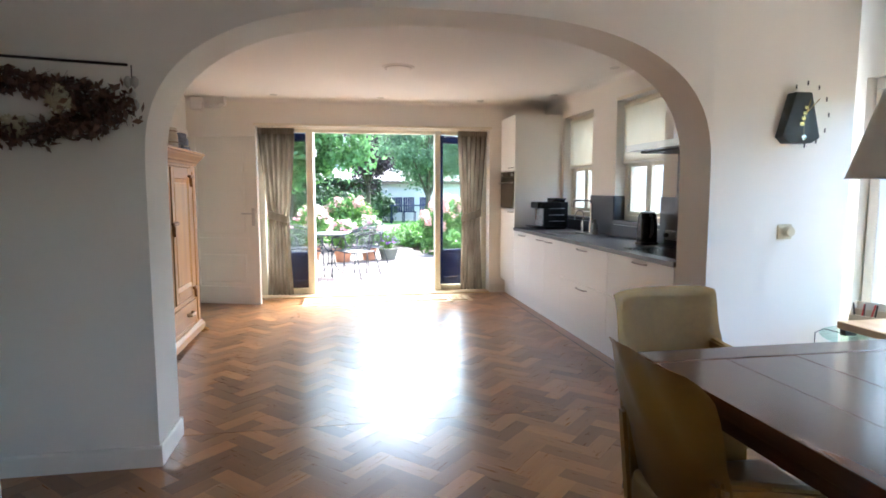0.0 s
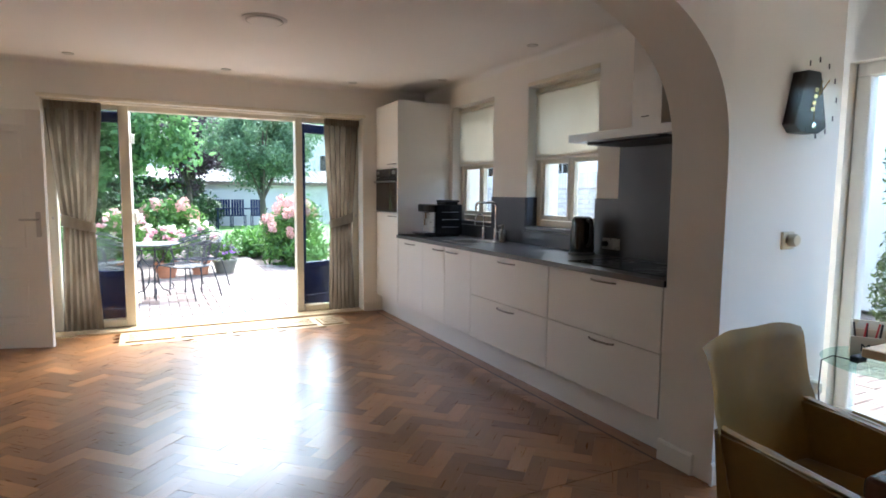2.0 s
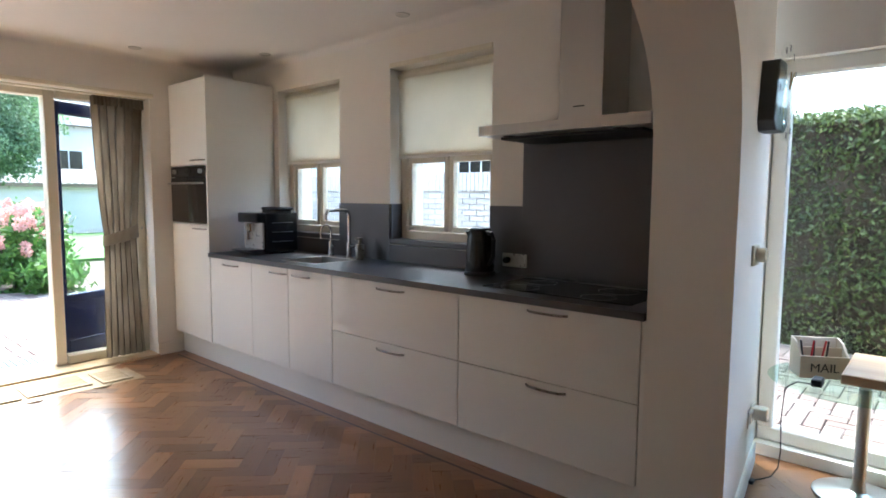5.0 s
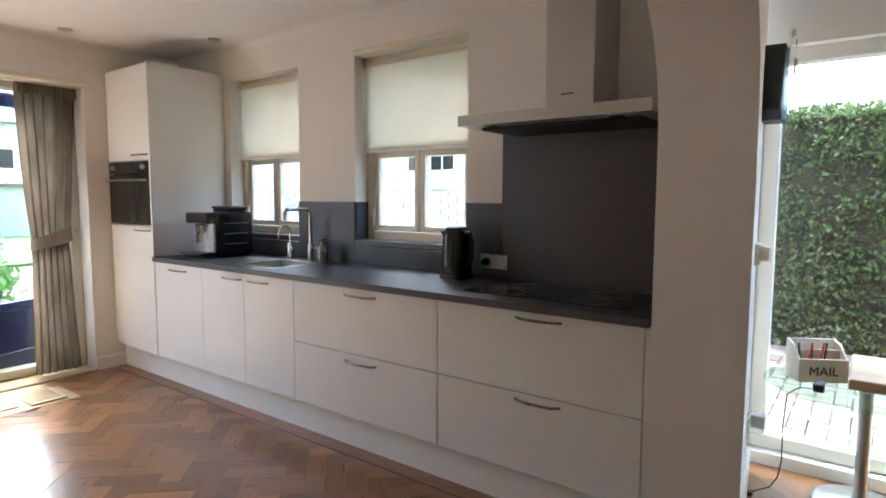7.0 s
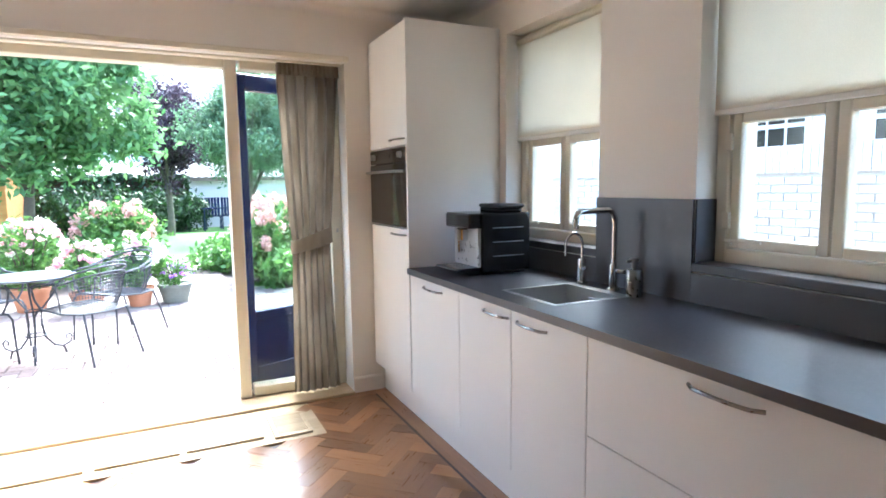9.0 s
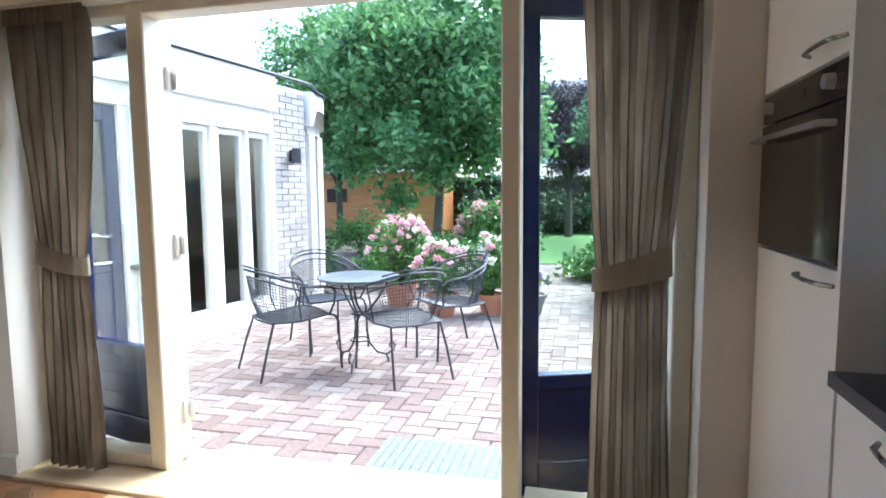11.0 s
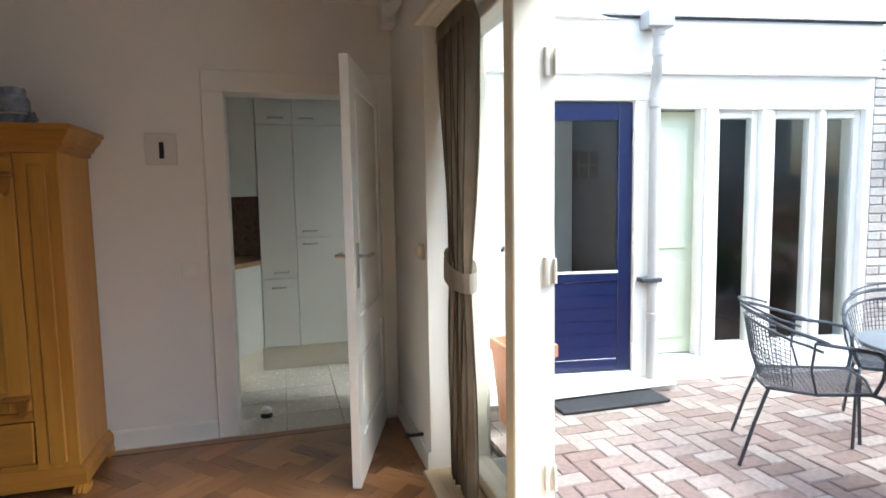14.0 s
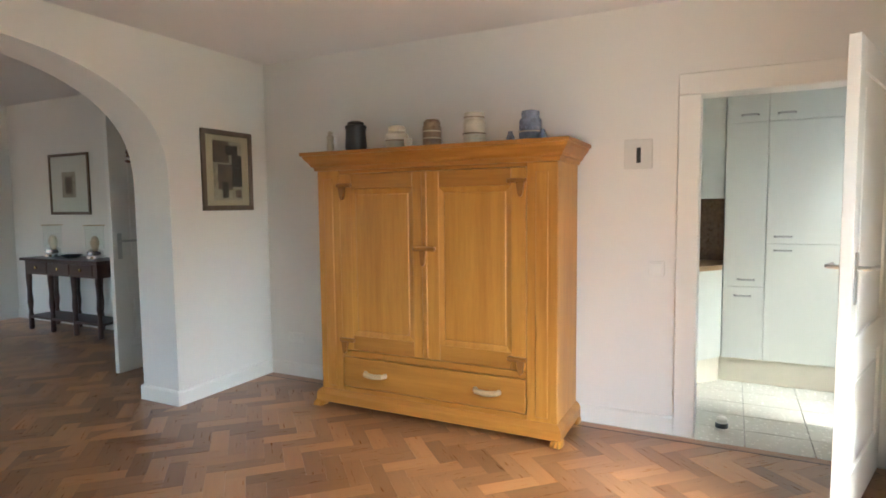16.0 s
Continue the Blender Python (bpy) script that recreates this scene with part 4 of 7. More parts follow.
# curtains with tie bands
def curtain(name, x0, x1, side, label):
    c = thing(name, ((x0 + x1) / 2, 7.73, 0.02), label, "curtain", group="taupe curtains")
    bm = bmesh.new()
    nx, nz, rows = 60, 30, []
    tie, wide, narrow = 0.985, x1 - x0, 0.235
    hold = x0 + 0.215 if side < 0 else x1 - 0.20
    for j in range(nz + 1):
        z = 0.03 + (2.04 - 0.03) * j / nz
        if z > tie:
            k = min(1, (z - tie) / 0.95) ** 0.75
        else:
            k = min(1, (tie - z) / 1.1) ** 0.8 * 0.42
        w = narrow + (wide - narrow) * k
        mid_full = (x0 + x1) / 2
        mid = hold + (mid_full - hold) * k
        deep = 0.034 * (0.55 + 0.45 * k) * (0.35 if z > 1.98 else 1)
        row = []
        for i_ in range(nx + 1):
            u = i_ / nx
            ph = u * math.tau * 6.5 + 0.6 * math.sin(3 * u + z) + 0.35 * math.sin(2.1 * z + 9 * u)
            x = mid + (u - 0.5) * w + 0.008 * math.sin(2 * ph)
            y = 7.735 + deep * math.sin(ph) + 0.006 * math.sin(13 * u + 5 * z)
            row.append(bm.verts.new((x, y, z)))
        rows.append(row)
    for a, b in zip(rows, rows[1:]):
        for k in range(nx):
            bm.faces.new((a[k], a[k + 1], b[k + 1], b[k]))
    bmesh.ops.solidify(bm, geom=bm.faces[:], thickness=0.004)
    part("drape", bm, CURT, c, smooth=True)
    hb = bmesh.new()
    n = 40
    prev = None
    for k in range(n + 1):
        u = k / n
        x = x0 + 0.004 + (wide - 0.008) * u
        y = 7.722 - 0.012 * abs(math.sin(u * math.tau * 7))
        pair = (hb.verts.new((x, y - 0.012, 1.975)), hb.verts.new((x, y - 0.006, 2.046)))
        if prev:
            hb.faces.new((prev[0], pair[0], pair[1], prev[1]))
        prev = pair
    bmesh.ops.solidify(hb, geom=hb.faces[:], thickness=0.004)
    part("heading", hb, CURT, c, "gathered curtain heading")
    tb = bmesh.new()
    rings = []
    for k in range(33):
        a = k / 32 * math.tau
        dx, dy = 0.132 * math.cos(a), 0.062 * math.sin(a)
        lift = 0.045 * (-side) * math.cos(a) * -1
        rings.append([tb.verts.new((hold + dx, 7.735 + dy, 0.94 + lift * 0.7)), tb.verts.new((hold + dx * 0.98, 7.735 + dy * 0.98, 1.035 + lift))])
    for a, b in zip(rings, rings[1:]):
        tb.faces.new((a[0], b[0], b[1], a[1]))
    bmesh.ops.solidify(tb, geom=tb.faces[:], thickness=0.006)
    part("tie_band", tb, BAND, c, "pale curtain tie band", smooth=True)
    hk = bmesh.new()
    hx = x0 + 0.02 if side < 0 else x1 - 0.02
    tube(hk, [(hx, 7.80, 1.03), (hx, 7.79, 1.03), (hx, 7.785, 1.05)], 0.006, 8)
    part("hook", hk, STEEL, c)
    return c


curtain("curtain", -0.355, 0.075, -1, "taupe patterned curtain held back by a band")
curtain("curtain", 2.065, 2.445, 1, "taupe patterned curtain held back by a band")
rl = thing("curtain_rail", (1.05, 7.60, 2.065), "cream curtain rail board above the garden doors", "curtain rail")
part("board", B(-0.39, 2.48, 7.615, YF - 0.001, 2.062, 2.092, bevel=0.004), CREAM, rl)
part("track", B(-0.36, 2.45, 7.70, 7.76, 2.048, 2.0595, bevel=0.003), CREAM, rl)

# ceiling fittings
def spot(x, y):
    s = thing("recessed_spot", (x, y, CZ), "small round recessed ceiling spot", "spotlight", group="recessed ceiling spots")
    bm = bmesh.new()
    lathe(bm, [(0.028, -0.004), (0.040, -0.006), (0.044, -0.001), (0.044, 0.0)], x, y, CZ - 0.0005, 24)
    part("ring", bm, STEEL, s, smooth=True)
    bm = bmesh.new()
    lathe(bm, [(0.0, -0.003), (0.027, -0.003), (0.027, -0.001)], x, y, CZ - 0.0005, 20)
    part("lens", bm, SILVER, s)


for sx_, sy_ in ((-0.12, 7.36), (1.08, 7.38), (2.28, 7.42), (3.0, 6.85), (2.99, 5.36)):
    spot(sx_, sy_)
vent = thing("ceiling_speaker", (1.12, 5.655, CZ - 0.02), "large flat round ceiling fitting", "ceiling fitting")
bm = bmesh.new()
lathe(bm, [(0.0, -0.018), (0.105, -0.018), (0.112, -0.012), (0.112, -0.010), (0.128, -0.010), (0.140, -0.004), (0.142, 0.0)], 1.12, 5.655, CZ - 0.0005, 48)
part("cover", bm, CEIL, vent, smooth=True)
bm = bmesh.new()
tube(bm, [(1.12 + 0.116 * math.cos(a), 5.655 + 0.116 * math.sin(a), CZ - 0.0125) for a in [k * math.tau / 48 for k in range(48)]], 0.002, 6, closed=True)
part("seam", bm, MORTAR, vent)

# floor grilles before the garden doors
def grille(x0, x1, y0, y1, group):
    g = thing("floor_grille", ((x0 + x1) / 2, (y0 + y1) / 2, 0), "pale wooden slatted floor grille", "floor grille", group=group)
    b = 0.022
    for a in ((x0, x1, y0, y0 + b), (x0, x1, y1 - b, y1), (x0, x0 + b, y0 + b, y1 - b), (x1 - b, x1, y0 + b, y1 - b)):
        part("frame", B(*a, 0.001, 0.0135, bevel=0.002), THRESH, g)
    part("duct", B(x0 + b, x1 - b, y0 + b, y1 - b, -0.02, 0.0015), INLAY, g, "dark duct below")
    n = max(4, round((y1 - y0 - 2 * b) / 0.021))
    st = (y1 - y0 - 2 * b) / n
    for k in range(n):
        part("slat", B(x0 + b, x1 - b, y0 + b + k * st + 0.004, y0 + b + (k + 1) * st - 0.004, 0.002, 0.0115), THRESH, g)


for a, b in ((0.20, 0.585), (0.63, 1.015), (1.06, 1.43), (1.458, 1.835)):
    grille(a, b, 7.205, 7.50, "floor grilles before the garden doors")
grille(1.885, 2.085, 7.165, 7.468, "floor grilles before the garden doors")
setting("trim_grille_border", B(0.15, 2.15, 7.125, 7.61, -0.02, 0.0006), THRESH, "pale wood round the floor grilles")

# ---- things on the left side of the kitchen ----
WX, WY0, WY1, WZ = -0.695, 4.52, 6.09, 1.525
wd = thing("wardrobe", (-0.91, 5.30, 0), "honey-coloured antique pine wardrobe with two doors and a drawer", "wardrobe")
for yy, lab in ((WY0, ""), (WY1 - 0.022, "")):
    part("side_panel", B(XL + 0.012, WX - 0.02, yy, yy + 0.022, 0.10, WZ), FURN, wd)
part("back_panel", B(XL + 0.012, XL + 0.024, WY0 + 0.023, WY1 - 0.023, 0.10, WZ), FURN, wd)
part("bottom", B(XL + 0.025, WX - 0.03, WY0 + 0.023, WY1 - 0.023, 0.11, 0.13), FURNH, wd)
for y0, y1 in ((WY0, WY0 + 0.17), (WY1 - 0.17, WY1)):
    bm = B(WX - 0.019, WX, y0, y1, 0.10, WZ, bevel=0.004)
    c = (y0 + y1) / 2
    box(bm, WX - 0.004, WX + 0.007, c - 0.035, c + 0.035, 0.14, WZ - 0.05, bevel=0.005)
    part("corner_post", bm, FURN, wd)
part("rail", B(WX - 0.019, WX - 0.001, WY0 + 0.171, WY1 - 0.171, 1.503, WZ, bevel=0.003), FURNH, wd)
part("rail", B(WX - 0.019, WX - 0.001, WY0 + 0.171, WY1 - 0.171, 0.345, 0.385, bevel=0.003), FURNH, wd)
part("rail", B(WX - 0.019, WX - 0.001, WY0 + 0.171, WY1 - 0.171, 0.10, 0.145, bevel=0.003), FURNH, wd)
# cornice, swept round front and both sides
prof = [(0.0, 1.525), (0.012, 1.525), (0.016, 1.545), (0.03, 1.554), (0.034, 1.568), (0.062, 1.600), (0.066, 1.616), (0.078, 1.620), (0.078, 1.640), (0.0, 1.640)]
cn = bmesh.new()
rows = []
for off, z in prof:
    rows.append([cn.verts.new(p) for p in ((XL + 0.012, WY0 - off, z), (WX + off, WY0 - off, z), (WX + off, WY1 + off, z), (XL + 0.012, WY1 + off, z))])
for a, b in zip(rows, rows[1:]):
    for k in range(3):
        cn.faces.new((a[k], a[k + 1], b[k + 1], b[k]))
cn.faces.new(rows[-2])
cn.faces.new(rows[0][::-1])
bmesh.ops.remove_doubles(cn, verts=cn.verts, dist=1e-6)
part("cornice", cn, FURNH, wd)
# plinth moulding and carved feet
pb = bmesh.new()
rows = []
for off, z in [(0.0, 0.035), (0.028, 0.035), (0.028, 0.085), (0.020, 0.10), (0.008, 0.115), (0.0, 0.118)]:
    rows.append([pb.verts.new(p) for p in ((XL + 0.012, WY0 - off, z), (WX + off, WY0 - off, z), (WX + off, WY1 + off, z), (XL + 0.012, WY1 + off, z))])
for a, b in zip(rows, rows[1:]):
    for k in range(3):
        pb.faces.new((a[k], a[k + 1], b[k + 1], b[k]))
pb.faces.new(rows[0][::-1])
part("plinth", pb, FURNH, wd)
for yy in (WY0 - 0.005, WY1 + 0.005):
    for xx in (WX + 0.005, XL + 0.06):
        ft = bmesh.new()
        box(ft, xx - 0.035, xx + 0.035, yy - 0.032, yy + 0.032, 0.0, 0.036, bevel=0.012, seg=2)
        for k in (-1, 0, 1):
            tube(ft, [(xx + 0.02, yy + k * 0.02, 0.03), (xx + 0.045, yy + k * 0.02, 0.022), (xx + 0.055, yy + k * 0.02, 0.010)], [0.012, 0.012, 0.009], 6)
        part("foot", ft, FURN, wd, "carved claw foot", smooth=True)
# doors with raised panels
mid_y = (WY0 + WY1) / 2


def wardrobe_door(y0, y1):
    d = part("wardrobe_door", B(WX - 0.015, WX + 0.004, y0, y0 + 0.085, 0.39, 1.50, bevel=0.003), FURN, wd)
    part("stile", B(WX - 0.015, WX + 0.004, y1 - 0.085, y1, 0.39, 1.50, bevel=0.003), FURN, d)
    part("door_rail", B(WX - 0.015, WX + 0.0035, y0 + 0.0855, y1 - 0.0855, 1.405, 1.50, bevel=0.003), FURNH, d)
    part("door_rail", B(WX - 0.015, WX + 0.0035, y0 + 0.0855, y1 - 0.0855, 0.39, 0.485, bevel=0.003), FURNH, d)
    bm = B(WX - 0.016, WX - 0.008, y0 + 0.08, y1 - 0.08, 0.48, 1.41)
    a, b = y0 + 0.0855, y1 - 0.0855
    o = [(a, 0.486), (b, 0.486), (b, 1.404), (a, 1.404)]
    q = [(a + 0.03, 0.516), (b - 0.03, 0.516), (b - 0.03, 1.374), (a + 0.03, 1.374)]
    q2 = [(a + 0.036, 0.522), (b - 0.036, 0.522), (b - 0.036, 1.368), (a + 0.036, 1.368)]
    rr = [[bm.verts.new((x, yy, zz)) for yy, zz in ring] for ring, x in ((o, WX + 0.003), (q, WX - 0.007), (q2, WX - 0.002))]
    for m_, n_ in zip(rr, rr[1:]):
        for k in range(4):
            bm.faces.new((m_[k], m_[(k + 1) % 4], n_[(k + 1) % 4], n_[k]))
    bm.faces.new(rr[-1])
    part("raised_panel", bm, FURN, d)
    return d


da = wardrobe_door(WY0 + 0.173, mid_y - 0.002)
db = wardrobe_door(mid_y + 0.002, WY1 - 0.173)
part("cover_strip", B(WX + 0.004, WX + 0.014, mid_y - 0.022, mid_y + 0.012, 0.395, 1.495, bevel=0.004), FURNH, db)


def wooden_hinge(parent, y, z, side):
    """A carved timber strap hinge with a bracket below it."""
    bm = B(WX + 0.003, WX + 0.034, y - 0.075 if side > 0 else y - 0.035, y + 0.035 if side > 0 else y + 0.075, z - 0.012, z + 0.012, bevel=0.006)
    prism(bm, [(y - 0.022, z - 0.012), (y + 0.022, z - 0.012), (y + 0.012, z - 0.075), (y, z - 0.09), (y - 0.012, z - 0.075)], "x", WX + 0.004, WX + 0.028)
    part("hinge", bm, FURND, parent, "carved wooden strap hinge")


for z in (1.43, 0.455):
    wooden_hinge(da, WY0 + 0.20, z, -1)
    wooden_hinge(db, WY1 - 0.20, z, 1)
lt = B(WX + 0.012, WX + 0.04, mid_y - 0.075, mid_y + 0.075, 1.035, 1.062, bevel=0.008)
prism(lt, [(mid_y - 0.03, 1.036), (mid_y + 0.012, 1.036), (mid_y, 0.955), (mid_y - 0.012, 0.945), (mid_y - 0.022, 0.955)], "x", WX + 0.013, WX + 0.032)
part("latch", lt, FURND, wd, "carved wooden latch")
dwr = part("drawer", B(WX - 0.016, WX + 0.004, WY0 + 0.176, WY1 - 0.176, 0.15, 0.34, bevel=0.004), FURNH, wd)
for yy in (WY0 + 0.42, WY1 - 0.40):
    bm = bmesh.new()
    tube(bm, [(WX + 0.002, yy - 0.075, 0.252), (WX + 0.03, yy - 0.06, 0.248), (WX + 0.038, yy, 0.244), (WX + 0.03, yy + 0.06, 0.248), (WX + 0.002, yy + 0.075, 0.252)], [0.015, 0.016, 0.017, 0.016, 0.015], 8)
    part("handle", bm, OAKT, dwr, "pale carved drawer grip", smooth=True)

# jars on the wardrobe
POT_C = plain("cream_stoneware", (0.55, 0.48, 0.36), 0.3, var=0.12, scale=25)
POT_B = plain("brown_stoneware", (0.20, 0.13, 0.08), 0.3, var=0.3, scale=22)
POT_D = plain("dark_pewter", (0.03, 0.028, 0.03), 0.4, metal=0.2, var=0.2)
POT_BL = plain("blue_grey_glaze", (0.22, 0.24, 0.30), 0.25, var=0.45, scale=24)
TOPZ = 1.640


def jar(name, y, profile, mat, label, bands=(), extra=None, x=-0.76):
    j = thing(name, (x, y, TOPZ), label, "jar", group="jars on the wardrobe")
    bm = bmesh.new()
    lathe(bm, profile, x, y, TOPZ + 0.001, 24)
    part("body", bm, mat, j, smooth=True)
    for r, z, m_ in bands:
        bm = bmesh.new()
        tube(bm, [(x + r * math.cos(a), y + r * math.sin(a), TOPZ + z) for a in [k * math.tau / 24 for k in range(24)]], 0.004, 6, closed=True)
        part("band", bm, m_, j, "darker glaze band", smooth=True)
    return j


fig = thing("figurine", (-0.76, 4.58, TOPZ), "small pale figurine on a dark base", "figurine")
bm = bmesh.new()
box(bm, -0.82, -0.70, 4.53, 4.63, TOPZ + 0.001, TOPZ + 0.014, bevel=0.003)
lathe(bm, [(0.02, 0), (0.024, 0.03), (0.018, 0.06), (0.024, 0.09), (0.012, 0.105), (0.018, 0.118), (0.0, 0.13)], -0.76, 4.58, TOPZ + 0.014, 14)
part("body", bm, POT_C, fig, smooth=True)
jar("dark_jar", 4.78, [(0, 0), (0.062, 0), (0.068, 0.03), (0.062, 0.13), (0.068, 0.15), (0.066, 0.16), (0.05, 0.165), (0.052, 0.18), (0.03, 0.19), (0, 0.19)], POT_D, "dark lidded pewter jar")
jar("cream_jar", 5.08, [(0, 0), (0.06, 0), (0.072, 0.03), (0.07, 0.085), (0.05, 0.105), (0.055, 0.115), (0.05, 0.135), (0.02, 0.145), (0, 0.146)], POT_C, "round cream stoneware jar with a lid", [(0.072, 0.05, POT_B)])
sm = thing("small_cup", (-0.72, 5.18, TOPZ), "tiny cream stoneware cup", "cup", group="jars on the wardrobe")
bm = bmesh.new()
lathe(bm, [(0, 0), (0.02, 0), (0.026, 0.04), (0.024, 0.055), (0.02, 0.053), (0.02, 0.01), (0, 0.01)], -0.72, 5.18, TOPZ + 0.001, 16)
part("body", bm, POT_C, sm, smooth=True)
jar("brown_jar", 5.32, [(0, 0), (0.052, 0), (0.056, 0.02), (0.056, 0.115), (0.05, 0.125), (0.052, 0.14), (0.04, 0.158), (0, 0.162)], POT_B, "brown-patterned stoneware jar with a domed lid", [(0.0565, 0.05, POT_C), (0.0565, 0.09, POT_C)])
jar("tall_jar", 5.59, [(0, 0), (0.058, 0), (0.064, 0.03), (0.062, 0.12), (0.054, 0.135), (0.06, 0.15), (0.056, 0.175), (0.03, 0.18), (0, 0.18)], POT_C, "tall cream jar with brown decoration", [(0.0645, 0.06, POT_B), (0.058, 0.15, POT_B)])
jar("blue_jar", 5.92, [(0, 0), (0.056, 0), (0.062, 0.03), (0.06, 0.11), (0.046, 0.13), (0.05, 0.14), (0.046, 0.16), (0, 0.17)], POT_BL, "blue-grey painted stoneware jar", [(0.0625, 0.05, POT_C)])
for yy in (5.82, 6.0):
    bt = thing("small_bottle", (-0.72, yy, TOPZ), "tiny dark bottle lying beside the jar", "bottle", group="jars on the wardrobe")
    bm = bmesh.new()
    lathe(bm, [(0, 0), (0.02, 0), (0.024, 0.02), (0.014, 0.04), (0.012, 0.055), (0, 0.056)], -0.72, yy, TOPZ + 0.001, 14)
    part("body", bm, POT_BL, bt, smooth=True)


def picture(name, m, w, h, label, frame_mat, mount, art, fb=0.035):
    """A framed print; local x along the wall, z up, y out of the wall."""
    p = thing(name, m, label, "picture")

    def at(bm):
        bm.transform(m)
        return bm
    for x0, x1, z0, z1 in ((0, w, 0, fb), (0, w, h - fb, h), (0, fb, fb, h - fb), (w - fb, w, fb, h - fb)):
        part("frame", at(B(x0, x1, 0.001, 0.022, z0, z1, bevel=0.004)), frame_mat, p)
    part("mount", at(B(fb, w - fb, 0.002, 0.010, fb, h - fb)), mount, p)
    for x0, x1, z0, z1, mt in art:
        part("print_area", at(B(x0 * w, x1 * w, 0.010, 0.0106 + 0.0003 * len(p.children), z0 * h, z1 * h)), mt, p)
    g = part("glass", at(B(fb, w - fb, 0.0155, 0.0165, fb, h - fb)), GLASS, p)
    g.visible_shadow = False
    return p


INK = plain("dark_print_ink", (0.03, 0.022, 0.02), 0.6, var=0.5, scale=20)
INKM = plain("brown_print_ink", (0.16, 0.10, 0.08), 0.6, var=0.5, scale=25)
INKL = plain("pale_print_ink", (0.40, 0.34, 0.26), 0.6, var=0.35, scale=22)
MOUNT = plain("buff_mount", (0.52, 0.43, 0.30), 0.8, var=0.03)
MOUNTW = plain("white_mount", (0.70, 0.68, 0.62), 0.8, var=0.03)
FRB = wooden("grey_brown_frame", (0.10, 0.07, 0.05), (0.18, 0.13, 0.10), 2, 1.5, 0.5)
picture("framed_print", Matrix.Translation((-0.967, YA, 1.28)), 0.458, 0.56, "framed street print in a grey-brown frame", FRB, MOUNT,
        [(0.22, 0.78, 0.13, 0.87, INKL), (0.22, 0.42, 0.30, 0.70, INK), (0.42, 0.70, 0.26, 0.58, INKM), (0.48, 0.78, 0.60, 0.87, INKM), (0.30, 0.55, 0.70, 0.82, INK), (0.50, 0.62, 0.16, 0.36, INK), (0.24, 0.36, 0.16, 0.26, INKM)])
wall_plate("light_switch", (XL, 6.535, 0.935), "x", 0.085, 0.085, "white wall light switch", 1, TRIM, "switch")
wall_plate("wall_socket", (XL, 3.93, 0.30), "x", 0.15, 0.075, "white double wall socket", 2, TRIM)
kp = thing("wall_ornament", (XL, 6.43, 1.492), "small square glass wall ornament with a dark motif", "ornament")
part("plate", B(XL + 0.001, XL + 0.010, 6.352, 6.503, 1.492, 1.656, bevel=0.002), MOUNTW, kp)
part("motif", B(XL + 0.0105, XL + 0.0125, 6.419, 6.442, 1.525, 1.610, bevel=0.0008), BLACKM, kp)
rk = thing("ribbed_thermostat", (-0.44, YF, 1.0), "ivory ribbed wall thermostat", "thermostat")
part("plate", B(-0.50, -0.42, YF - 0.012, YF - 0.001, 1.01, 1.09, bevel=0.003), IVORY, rk)
for k in range(5):
    part("rib", B(-0.485 + 0.011 * k, -0.479 + 0.011 * k, YF - 0.028, YF - 0.012, 1.03, 1.07), IVORY, rk)
ds = thing("door_stop", (-0.52, YF, 0.10), "brass wall-mounted door stop", "door stop")
bm = bmesh.new()
tube(bm, [(-0.52, YF - 0.001, 0.13), (-0.52, YF - 0.075, 0.13)], 0.009, 10)
tube(bm, [(-0.52, YF - 0.075, 0.13), (-0.52, YF - 0.09, 0.13)], 0.015, 10)
part("rod", bm, BLACKM, ds, smooth=True)
bx = thing("alarm_box", (-0.82, YF, 2.20), "white corner alarm box with a pipe", "alarm box")
part("box", B(-1.06, -0.93, YF - 0.08, YF - 0.001, 2.22, 2.36, bevel=0.006), CEIL, bx)
bm = bmesh.new()
tube(bm, [(-0.92, YF - 0.04, 2.28), (-0.76, YF - 0.04, 2.28), (-0.70, YF - 0.04, 2.30), (-0.69, YF - 0.04, CZ - 0.002)], 0.03, 12)
part("pipe", bm, CEIL, bx, smooth=True)

# ---- utility room ----
u1 = thing("tall_utility_cabinet", (-2.45, 7.03, 0.14), "cream tall cabinet in the utility room", "cabinet", group="utility tall cabinets")
u2 = thing("fridge_cabinet", (-2.45, 7.46, 0.14), "cream tall fridge cabinet in the utility room", "cabinet", group="utility tall cabinets")
UT = plain("pale_green_white_laminate", (0.72, 0.73, 0.66), 0.35, var=0.015)


def u_front(parent, y0, y1, z0, z1, hy, hz, x=-2.30):
    f = part("cabinet_door", B(x - 0.018, x, y0 + 0.002, y1 - 0.002, z0 + 0.002, z1 - 0.002, bevel=0.002), UT, parent)
    bm = bmesh.new()
    tube(bm, [(x, hy - 0.05, hz), (x + 0.022, hy - 0.042, hz), (x + 0.026, hy, hz), (x + 0.022, hy + 0.042, hz), (x, hy + 0.05, hz)], 0.007, 8)
    part("handle", bm, STEEL, f, "steel bow handle", smooth=True)


